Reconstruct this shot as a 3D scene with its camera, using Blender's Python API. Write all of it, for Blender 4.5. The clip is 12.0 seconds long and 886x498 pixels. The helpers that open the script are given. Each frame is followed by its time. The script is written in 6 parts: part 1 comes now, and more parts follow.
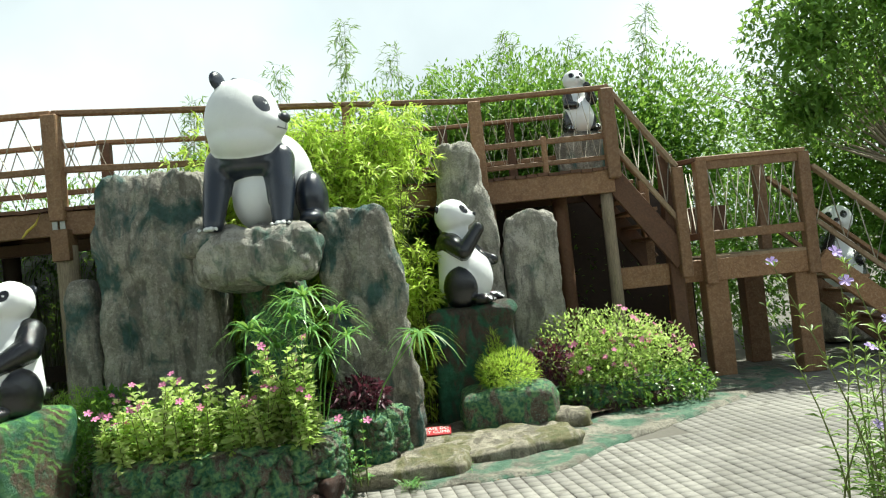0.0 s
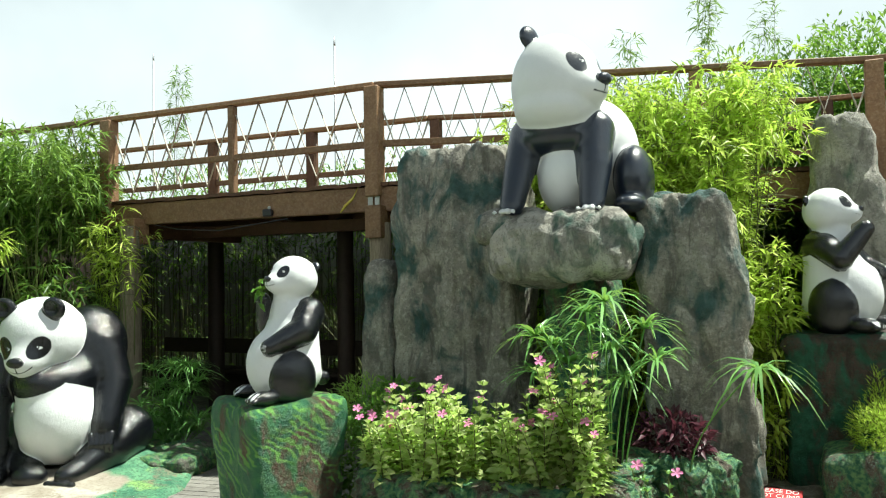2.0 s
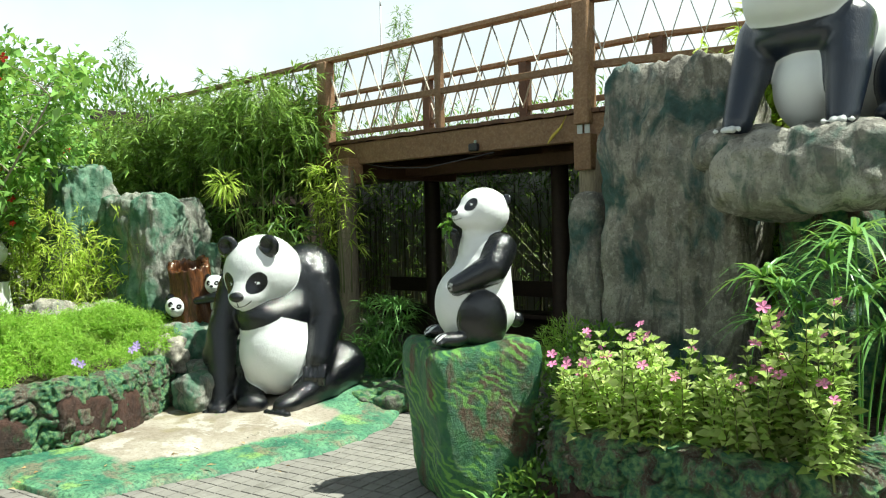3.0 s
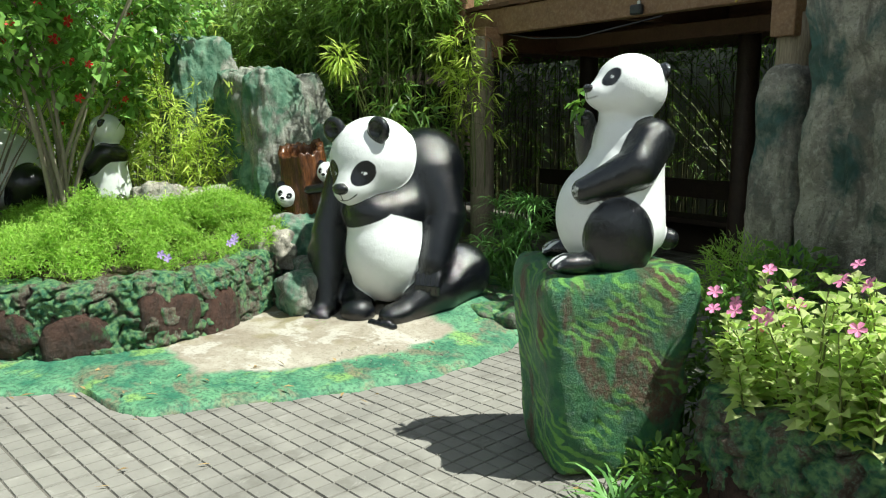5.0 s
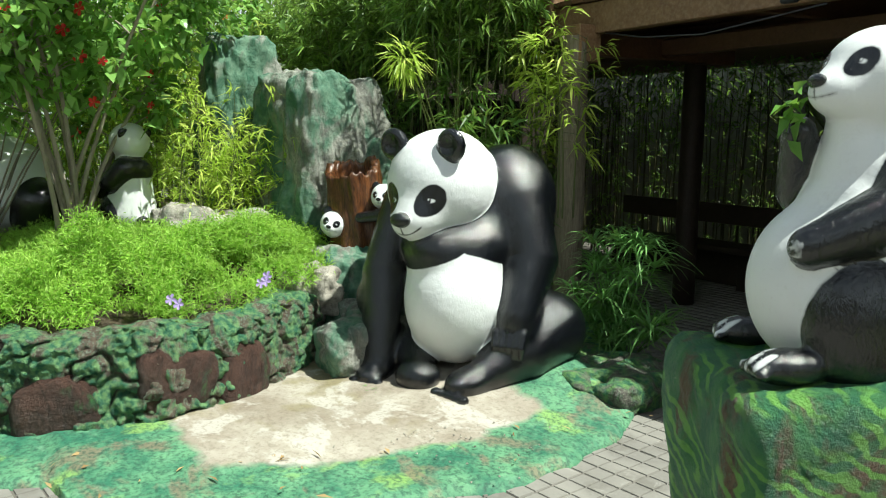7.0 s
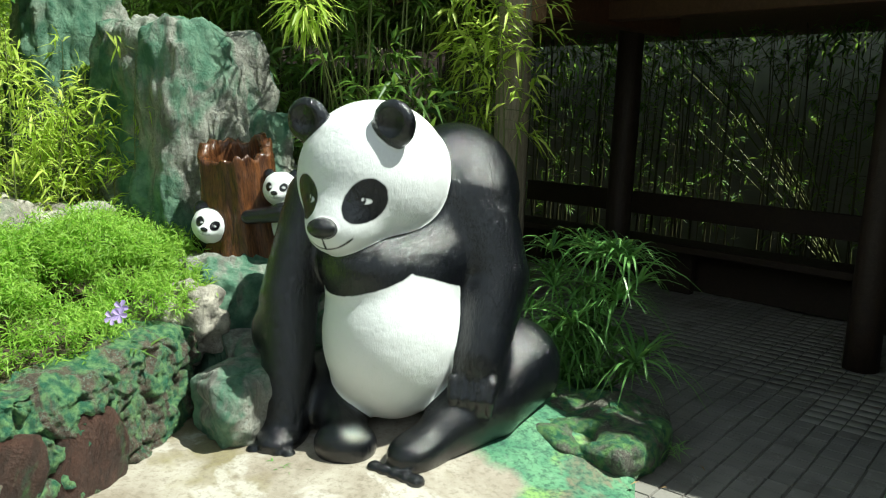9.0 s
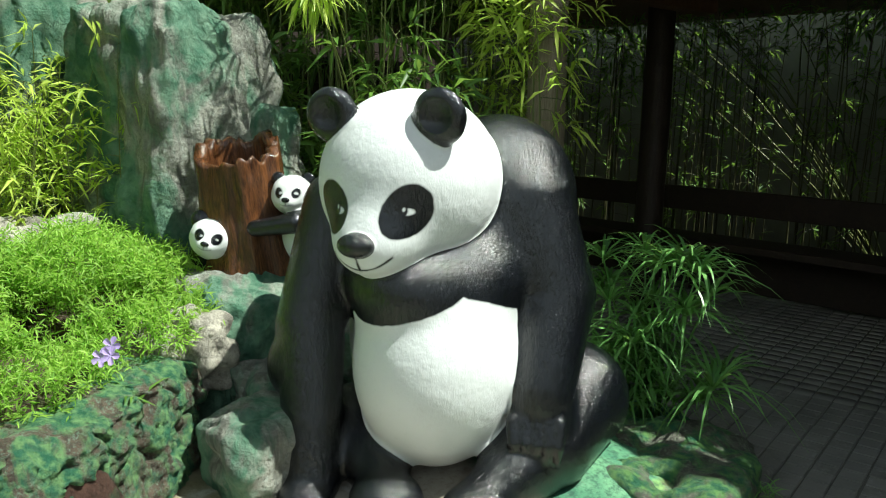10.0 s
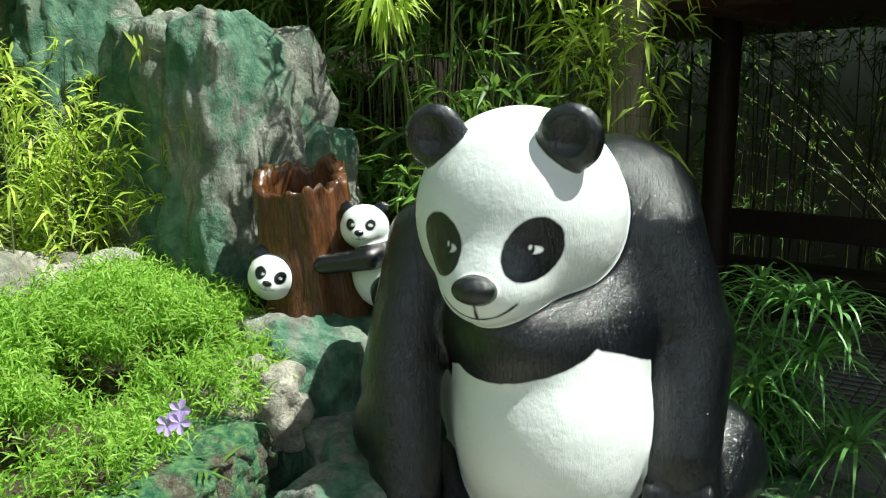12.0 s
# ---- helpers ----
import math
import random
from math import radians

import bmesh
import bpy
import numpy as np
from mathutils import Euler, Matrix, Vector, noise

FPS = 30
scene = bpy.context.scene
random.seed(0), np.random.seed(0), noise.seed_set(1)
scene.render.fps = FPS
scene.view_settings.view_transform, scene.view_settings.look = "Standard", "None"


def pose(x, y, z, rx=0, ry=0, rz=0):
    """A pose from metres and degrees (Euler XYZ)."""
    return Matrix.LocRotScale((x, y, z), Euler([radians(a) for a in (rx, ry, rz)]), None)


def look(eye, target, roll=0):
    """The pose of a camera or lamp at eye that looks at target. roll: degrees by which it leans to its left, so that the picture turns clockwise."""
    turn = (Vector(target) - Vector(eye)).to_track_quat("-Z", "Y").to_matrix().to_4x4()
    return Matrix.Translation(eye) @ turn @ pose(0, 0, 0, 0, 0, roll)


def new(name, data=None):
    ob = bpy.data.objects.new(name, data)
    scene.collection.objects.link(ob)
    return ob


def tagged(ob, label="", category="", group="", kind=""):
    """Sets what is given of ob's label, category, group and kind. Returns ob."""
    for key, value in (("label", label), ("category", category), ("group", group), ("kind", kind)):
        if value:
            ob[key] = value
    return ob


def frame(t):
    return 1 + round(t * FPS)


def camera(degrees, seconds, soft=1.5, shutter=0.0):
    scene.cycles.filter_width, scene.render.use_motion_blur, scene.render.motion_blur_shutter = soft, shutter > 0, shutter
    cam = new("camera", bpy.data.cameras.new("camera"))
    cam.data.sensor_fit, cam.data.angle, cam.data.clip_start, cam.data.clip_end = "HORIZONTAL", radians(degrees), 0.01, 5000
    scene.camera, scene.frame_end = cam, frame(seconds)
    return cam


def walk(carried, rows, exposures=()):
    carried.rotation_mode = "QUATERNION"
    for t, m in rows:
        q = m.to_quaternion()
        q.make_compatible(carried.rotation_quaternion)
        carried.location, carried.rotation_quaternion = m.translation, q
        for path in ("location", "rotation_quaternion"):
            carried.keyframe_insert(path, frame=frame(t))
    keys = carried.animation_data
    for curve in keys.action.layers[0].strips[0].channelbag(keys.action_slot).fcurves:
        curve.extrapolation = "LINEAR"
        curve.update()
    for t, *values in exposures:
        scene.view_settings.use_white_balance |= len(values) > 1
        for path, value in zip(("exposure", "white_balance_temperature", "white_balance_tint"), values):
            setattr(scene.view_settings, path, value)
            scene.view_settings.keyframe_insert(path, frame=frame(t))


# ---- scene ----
cam = camera(59.1, 12.0, soft=1.15)
PATH = [
    (0, (0.364, -0.174, 1.589), (0.409, 1.826, 1.631), -5.8),
    (0.5, (0.406, 0.175, 1.604), (0.329, 2.173, 1.611), -5.2),
    (1, (0.522, 0.471, 1.607), (0.216, 2.447, 1.594), -4.1),
    (1.5, (0.56, 0.764, 1.622), (-0.063, 2.665, 1.634), -2.1),
    (2, (0.509, 1.062, 1.633), (-0.336, 2.873, 1.702), -1.1),
    (2.5, (0.516, 1.325, 1.59), (-0.523, 3.033, 1.647), -1.4),
    (3, (0.468, 1.618, 1.565), (-0.884, 3.091, 1.504), -1.5),
    (3.2, (0.419, 1.722, 1.562), (-0.998, 3.131, 1.48), -1.7),
    (4.8, (-0.059, 2.533, 1.527), (-1.601, 3.748, 1.142), -0.2),
    (5, (-0.163, 2.599, 1.53), (-1.78, 3.727, 1.192), -0.4),
    (5.5, (-0.361, 2.792, 1.502), (-2.075, 3.775, 1.193), 0.1),
    (6, (-0.628, 2.924, 1.494), (-2.396, 3.818, 1.221), 1.1),
    (6.5, (-0.967, 2.979, 1.506), (-2.674, 3.99, 1.251), 1.4),
    (7, (-1.281, 3.128, 1.489), (-2.974, 4.154, 1.2), 0.6),
    (7.2, (-1.406, 3.182, 1.493), (-3.081, 4.231, 1.185), 0.6),
    (8.8, (-2.412, 3.444, 1.491), (-3.926, 4.705, 1.146), 1.3),
    (9, (-2.529, 3.46, 1.48), (-3.98, 4.793, 1.137), 2.0),
    (9.5, (-2.845, 3.507, 1.489), (-4.234, 4.9, 1.126), 1.2),
    (10, (-3.085, 3.639, 1.472), (-4.503, 5.001, 1.108), 0.9),
    (10.5, (-3.284, 3.712, 1.449), (-4.629, 5.152, 1.111), 2.0),
    (11, (-3.546, 3.693, 1.47), (-4.779, 5.236, 1.157), 1.6),
    (11.5, (-3.636, 3.664, 1.467), (-4.942, 5.147, 1.159), 1.4),
    (12, (-3.626, 3.641, 1.462), (-5.043, 5.017, 1.15), 0.4),
]
walk(cam, [(t, look(eye, target, roll)) for t, eye, target, roll in PATH],
     exposures=((0.0, 0.83, 6450, -2), (3.0, 0.85, 6450, -3), (5.0, 0.68, 6350, -1), (12.0, 0.7, 6300, -4)))

# ---- light ----
SUN_EL, SUN_TO = radians(62), Vector((0.82, 0.57, 0))
world = bpy.data.worlds.new("daylight")
scene.world = world
world.use_nodes = True
wn = world.node_tree
sky = wn.nodes.new("ShaderNodeTexSky")
sky.sky_type = "NISHITA"
sky.sun_disc = False
sky.sun_elevation = SUN_EL
sky.sun_rotation = math.atan2(SUN_TO.x, SUN_TO.y)
sky.air_density, sky.dust_density, sky.ozone_density = 1.2, 2.0, 1.0
cloud_co = wn.nodes.new("ShaderNodeTexCoord")
cloud = wn.nodes.new("ShaderNodeTexNoise")
cloud.inputs["Scale"].default_value, cloud.inputs["Detail"].default_value = 2.2, 6
cloud_ramp = wn.nodes.new("ShaderNodeValToRGB")
cloud_ramp.color_ramp.elements[0].position, cloud_ramp.color_ramp.elements[1].position = 0.15, 0.6
cloud_ramp.color_ramp.elements[0].color = (0.45, 0.45, 0.45, 1)
cloud_mix = wn.nodes.new("ShaderNodeMixRGB")
cloud_mix.inputs[2].default_value = (18.0, 19.0, 20.0, 1)
wn.links.new(cloud_co.outputs["Generated"], cloud.inputs["Vector"])
wn.links.new(cloud.outputs["Fac"], cloud_ramp.inputs[0])
haze_z = wn.nodes.new("ShaderNodeSeparateXYZ")
wn.links.new(cloud_co.outputs["Generated"], haze_z.inputs[0])
haze = wn.nodes.new("ShaderNodeMapRange")
haze.inputs["From Min"].default_value, haze.inputs["From Max"].default_value = 0.25, 0.85
haze.inputs["To Min"].default_value, haze.inputs["To Max"].default_value = 1.0, 0.12
wn.links.new(haze_z.outputs["Z"], haze.inputs["Value"])
cover = wn.nodes.new("ShaderNodeMath")
cover.operation = "MULTIPLY"
wn.links.new(cloud_ramp.outputs[0], cover.inputs[0])
wn.links.new(haze.outputs[0], cover.inputs[1])
wn.links.new(cover.outputs[0], cloud_mix.inputs[0])
wn.links.new(sky.outputs[0], cloud_mix.inputs[1])
wn.links.new(cloud_mix.outputs[0], wn.nodes["Background"].inputs[0])
wn.nodes["Background"].inputs[1].default_value = 0.035
sun_data = bpy.data.lights.new("sun", "SUN")
sun_data.energy, sun_data.angle, sun_data.color = 5.0, radians(0.5), (1.0, 0.965, 0.9)
sun = new("sun", sun_data)
sun.matrix_world = look((0, 0, 20), Vector((0, 0, 20)) - SUN_TO.normalized() * math.cos(SUN_EL) - Vector((0, 0, math.sin(SUN_EL))))

# ---- mesh helpers ----
RNG = np.random.default_rng(7)


def mesh_ob(name, verts, faces, mats, smooth=False, parent=None, label="", slots=None):
    """One mesh object from numpy vertices and faces (all of the same corner count, or a list)."""
    me = bpy.data.meshes.new(name)
    me.from_pydata(np.asarray(verts).tolist(), [], [tuple(f) for f in np.asarray(faces).tolist()] if not isinstance(faces, list) else faces)
    for m in mats if isinstance(mats, (list, tuple)) else (mats,):
        me.materials.append(m)
    if smooth:
        me.polygons.foreach_set("use_smooth", [True] * len(me.polygons))
    if slots is not None:
        me.polygons.foreach_set("material_index", np.asarray(slots, dtype=np.int32))
    me.update()
    ob = new(name, me)
    ob.parent = parent
    if label:
        ob["label"] = label
    return ob


def part(name, bm, mat, parent, label="", smooth=False):
    """Links a bmesh as one mesh object under a thing or a part."""
    me = bpy.data.meshes.new(name)
    if smooth:
        for f in bm.faces:
            f.smooth = True
    bm.to_mesh(me)
    bm.free()
    for m in mat if isinstance(mat, (list, tuple)) else (mat,):
        me.materials.append(m)
    ob = new(name, me)
    ob.parent = parent
    if label:
        ob["label"] = label
    return ob


def thing(name, at=(0, 0, 0), label="", category="", group="", kind="", rz=0.0):
    ob = new(name)
    ob.empty_display_size = 0.1
    ob.matrix_world = pose(*at, 0, 0, rz)
    return tagged(ob, label, category, group, kind)


def bm_box(size, m=Matrix(), bevel=0.006, seg=1):
    bm = bmesh.new()
    bmesh.ops.create_cube(bm, size=1, matrix=Matrix.Diagonal((*size, 1)))
    if bevel:
        bmesh.ops.bevel(bm, geom=bm.edges[:], offset=bevel, segments=seg, affect="EDGES")
    bmesh.ops.transform(bm, matrix=m, verts=bm.verts)
    return bm


def beam(name, a, b, w, h, mat, parent, label="", up=(0, 0, 1), bevel=0.006):
    """A timber from a to b, w wide across and h high."""
    a, b = Vector(a), Vector(b)
    ahead = (b - a).normalized()
    side = ahead.cross(Vector(up)).normalized()
    top = side.cross(ahead)
    m = Matrix((side, ahead, top)).transposed().to_4x4()
    m.translation = (a + b) / 2
    return part(name, bm_box((w, (b - a).length, h), m, bevel), mat, parent, label)


def tube_arrays(path, radii, sides=6):
    """A tube along a path of points, as vertex and face lists."""
    path = np.asarray(path, float)
    n = len(path)
    radii = np.broadcast_to(np.asarray(radii, float), (n,))
    tang = np.gradient(path, axis=0)
    tang /= np.linalg.norm(tang, axis=1)[:, None] + 1e-9
    ref = np.where(np.abs(tang[:, 2:3]) > 0.9, [[1.0, 0, 0]], [[0, 0, 1.0]])
    u = np.cross(tang, ref)
    u /= np.linalg.norm(u, axis=1)[:, None] + 1e-9
    v = np.cross(tang, u)
    ang = np.linspace(0, 2 * np.pi, sides, endpoint=False)
    ring = path[:, None] + radii[:, None, None] * (np.cos(ang)[None, :, None] * u[:, None] + np.sin(ang)[None, :, None] * v[:, None])
    verts = ring.reshape(-1, 3)
    faces = []
    for i in range(n - 1):
        for j in range(sides):
            k = (j + 1) % sides
            faces.append((i * sides + j, i * sides + k, (i + 1) * sides + k, (i + 1) * sides + j))
    faces.append(tuple(range(sides))[::-1])
    faces.append(tuple((n - 1) * sides + j for j in range(sides)))
    return verts, faces


def tubes(name, paths, mat, parent=None, label="", sides=6):
    """Several tubes, (path, radii) each, joined into one mesh."""
    verts, faces, base = [], [], 0
    for path, radii in paths:
        v, f = tube_arrays(path, radii, sides)
        verts.append(v)
        faces += [tuple(i + base for i in q) for q in f]
        base += len(v)
    return mesh_ob(name, np.concatenate(verts), faces, mat, True, parent, label)


# Solid forms: a distance field of soft-joined ellipsoids and limbs, drawn as one surface.
def d_ell(p, c, r, rot=None):
    q = p - np.asarray(c, float)
    if rot:
        q = q @ np.array(Euler([radians(a) for a in rot]).to_matrix())
    r = np.asarray(r, float)
    k0 = np.linalg.norm(q / r, axis=-1)
    k1 = np.linalg.norm(q / (r * r), axis=-1) + 1e-9
    return k0 * (k0 - 1) / k1


def d_limb(p, a, b, ra, rb):
    a, b = np.asarray(a, float), np.asarray(b, float)
    ab = b - a
    h = np.clip(((p - a) @ ab) / (ab @ ab), 0, 1)
    return np.linalg.norm(p - a - h[..., None] * ab, axis=-1) - (ra + (rb - ra) * h)


def prim(p, s):
    if s[0] == "e":
        return d_ell(p, *s[2:])
    if s[0] == "l":
        return d_limb(p, *s[2:])
    if s[0] == "m":
        c, turn, r, bow, half, wide = s[2:]
        q = (p - np.asarray(c, float)) @ turn / r
        line = -0.44 + bow * q[..., 0] ** 2
        return r * np.maximum(np.maximum(np.abs(q[..., 2] - line) - wide, np.abs(q[..., 0]) - half), q[..., 1] + 0.5)
    pts, rad = s[2], s[3]
    return np.min([d_limb(p, pts[i], pts[i + 1], rad[i], rad[i + 1]) for i in range(len(pts) - 1)], axis=0)


def soft_min(a, b, k):
    h = np.clip(0.5 + 0.5 * (b - a) / k, 0, 1)
    return b + (a - b) * h - k * h * (1 - h)


def surface(field, lo, hi, step):
    """Vertices and quads of the zero surface of field on a grid (surface nets)."""
    lo, hi = np.array(lo, float), np.array(hi, float)
    n = np.ceil((hi - lo) / step).astype(int) + 1
    axes = [lo[i] + step * np.arange(n[i]) for i in range(3)]
    p = np.stack(np.meshgrid(*axes, indexing="ij"), -1)
    v = field(p)
    inside = v < 0
    total = np.zeros(tuple(n - 1) + (3,))
    count = np.zeros(tuple(n - 1))
    corner = lambda o: tuple(slice(o[i], n[i] - 1 + o[i]) for i in range(3))
    quads = []
    for axis in range(3):
        e = np.eye(3, dtype=int)[axis]
        others = [k for k in range(3) if k != axis]
        for a in (0, 1):
            for b in (0, 1):
                o = np.zeros(3, int)
                o[others[0]], o[others[1]] = a, b
                v0, v1 = v[corner(o)], v[corner(o + e)]
                cross = (v0 < 0) != (v1 < 0)
                t = np.where(cross, v0 / np.where(cross, v0 - v1, 1), 0)
                at = np.zeros(t.shape + (3,))
                at[..., axis] = t
                at[..., others[0]], at[..., others[1]] = a, b
                total += np.where(cross[..., None], at, 0)
                count += cross
    active = count > 0
    ids = -np.ones(active.shape, int)
    ids[active] = np.arange(active.sum())
    cells = np.argwhere(active)
    verts = lo + step * (cells + total[active] / count[active][:, None])
    for axis in range(3):
        u, w = (axis + 1) % 3, (axis + 2) % 3
        e = np.eye(3, dtype=int)
        s0 = [slice(1, n[k] - 1) for k in range(3)]
        s0[axis] = slice(0, n[axis] - 1)
        s1 = list(s0)
        s1[axis] = slice(1, n[axis])
        a0, a1 = inside[tuple(s0)], inside[tuple(s1)]
        where = np.argwhere(a0 != a1)
        sign = a0[tuple(where.T)]
        g = where + [1 if k != axis else 0 for k in range(3)]
        q = np.stack([ids[tuple((g - e[u] * i - e[w] * j).T)] for i, j in ((0, 0), (1, 0), (1, 1), (0, 1))], 1)
        q[~sign] = q[~sign][:, ::-1]
        quads.append(q)
    return verts, np.concatenate(quads)[:, ::-1]


def finer(verts, quads, field, centre, reach, step, k=4):
    """Split the quads near a face k by k and draw the new vertices onto the zero surface of field."""
    near = np.linalg.norm(verts[quads].mean(1) - centre, axis=1) < reach
    q = verts[quads[near]]
    t = np.linspace(0, 1, k + 1)
    u, w = np.meshgrid(t, t, indexing="ij")
    c = [((1 - u) * (1 - w)), (u * (1 - w)), (u * w), ((1 - u) * w)]
    fine = sum(c[i][None, ..., None] * q[:, i, None, None] for i in range(4)).reshape(-1, 3)
    idx = len(verts) + np.arange(len(fine)).reshape(len(q), k + 1, k + 1)
    f = np.stack([idx[:, :-1, :-1], idx[:, 1:, :-1], idx[:, 1:, 1:], idx[:, :-1, 1:]], -1).reshape(-1, 4)
    rows = np.concatenate([verts, fine])
    _, first, back = np.unique(np.round(rows, 5), axis=0, return_index=True, return_inverse=True)
    out, faces = rows[first], back.reshape(-1)[np.concatenate([quads[~near], f])]
    share = np.clip((reach - 1.5 * step - np.linalg.norm(out - centre, axis=1)) / (2 * step), 0, 1)
    on = share > 0
    for _ in range(2):
        p0 = out[on]
        d = field(p0)
        g = np.stack([field(p0 + e) - field(p0 - e) for e in np.eye(3) * 0.002], -1) / 0.004
        out[on] = p0 - g * (d / np.maximum((g * g).sum(-1), 0.05) * share[on])[:, None]
    return out, faces


def statue(name, at, rz, white, black, marks, mat, step, label, soft=0.05, scale=1.0, carve=(), category="panda statue", neck=0.02, face=None, roll=0.0):
    """A painted statue as one mesh. white, black: solids of each paint, the first two and three being the head's; marks: painted-on spots with no relief."""
    solids = white + black

    skull, trunk = white[:2] + black[:3], white[2:] + black[3:]

    def joined(p, group):
        d = None
        for s in group:
            e = prim(p, s)
            d = e if d is None else soft_min(d, e, s[1] or soft)
        return d if group else np.full(p.shape[:-1], 9.0)

    def field(p):
        d = soft_min(joined(p, skull), joined(p, trunk), neck)
        for s in carve:
            d = np.maximum(d, -prim(p, s))
        return d

    lo = np.full(3, 9.0)
    hi = -lo
    for s in solids:
        if s[0] == "e":
            c, r = np.array(s[2]), max(s[3])
            lo, hi = np.minimum(lo, c - r), np.maximum(hi, c + r)
        else:
            pts = [s[2], s[3]] if s[0] == "l" else s[2]
            rad = max(s[4], s[5]) if s[0] == "l" else max(s[3])
            for c in pts:
                lo, hi = np.minimum(lo, np.array(c) - rad), np.maximum(hi, np.array(c) + rad)
    lo[2] = max(lo[2], -0.03)
    verts, quads = surface(field, lo - 3 * step, hi + 3 * step, step)
    if face:
        verts, quads = finer(verts, quads, field, np.array(face[0]), face[1], step)
    least = lambda group: np.min([prim(verts, s) for s in group], axis=0) if group else np.full(len(verts), 9.0)
    of_skull = least(white[:2]) - least(black[:3])
    of_trunk = least(white[2:]) - least(black[3:])
    share = np.clip(0.5 + (joined(verts, trunk) - joined(verts, skull)) / 0.024, 0, 1)
    paint = share * np.clip(of_skull, -0.05, 0.05) + (1 - share) * np.clip(of_trunk, -0.05, 0.05)
    for s in marks:
        d = prim(verts, s)
        paint = np.maximum(paint, -d) if s[1] == 0 else np.minimum(paint, d)
    ob = mesh_ob(name, verts * scale, quads, mat, True)
    att = ob.data.attributes.new("paint", "FLOAT", "POINT")
    att.data.foreach_set("value", np.clip(paint, -0.2, 0.2).astype(np.float32))
    ob.matrix_world = pose(*at, 0, roll, rz)
    return tagged(ob, label, category, "panda statues of the garden")


def fbm(p, scale, octaves=4, seed=0.0):
    """Value noise on numpy points, -1 to 1."""
    out, amp, tot = 0.0, 1.0, 0.0
    p = np.asarray(p, float) * scale + seed * 17.31
    for _ in range(octaves):
        i = np.floor(p).astype(np.int64)
        f = p - i
        f = f * f * (3 - 2 * f)
        acc = 0.0
        for dx in (0, 1):
            for dy in (0, 1):
                for dz in (0, 1):
                    h = (i[..., 0] + dx) * 374761393 + (i[..., 1] + dy) * 668265263 + (i[..., 2] + dz) * 2147483647
                    h = (h ^ (h >> 13)) * 1274126177
                    h = ((h ^ (h >> 16)) & 0xFFFF) / 65535.0
                    w = (f[..., 0] if dx else 1 - f[..., 0]) * (f[..., 1] if dy else 1 - f[..., 1]) * (f[..., 2] if dz else 1 - f[..., 2])
                    acc = acc + h * w
        out = out + amp * (acc * 2 - 1)
        tot += amp
        amp *= 0.5
        p = p * 2.03 + 5.7
    return out / tot


def rock_arrays(size, seed, cuts=14, square=4.0, rough=0.07, ridges=0.0, taper=0.0, lean=(0, 0)):
    """A boulder or slab that stands on z = 0: a rounded block broken by noise."""
    bm = bmesh.new()
    bmesh.ops.create_cube(bm, size=2)
    bmesh.ops.subdivide_edges(bm, edges=bm.edges[:], cuts=cuts, use_grid_fill=True)
    bm.verts.ensure_lookup_table()
    v = np.array([w.co for w in bm.verts])
    f = [tuple(w.index for w in q.verts) for q in bm.faces]
    bm.free()
    v /= (np.abs(v) ** square).sum(1)[:, None] ** (1 / square)
    n = v / np.linalg.norm(v, axis=1)[:, None]
    half = np.array(size) / 2
    p = v * half
    p[:, :2] *= 1 - taper * (p[:, 2:3] / half[2])
    d = fbm(p, 2.6, 4, seed) * rough * 1.6 + fbm(p, 9.0, 3, seed + 3) * rough * 0.85
    if ridges:
        q = p * np.array([7.0, 7.0, 0.7])
        d += -np.abs(fbm(q, 1.0, 3, seed + 9)) * ridges + ridges * 0.3
    d += -0.3 * rough * np.exp(-(fbm(p * np.array([1.0, 1.0, 0.6]), 4.0, 2, seed + 5) / 0.06) ** 2) + fbm(p, 24.0, 2, seed + 7) * rough * 0.16
    p = p + n * d[:, None]
    p[:, 2] += half[2]
    p[:, 0] += lean[0] * p[:, 2]
    p[:, 1] += lean[1] * p[:, 2]
    return p, f


def rock(name, at, size, seed, mat, label, rz=0.0, category="rock", parent=None, **kw):
    v, f = rock_arrays(size, seed, **kw)
    ob = mesh_ob(name, v, f, mat, True, parent)
    ob.matrix_world = pose(*at, 0, 0, rz)
    if parent is None:
        tagged(ob, label, category, "artificial rocks and stones")
    return ob


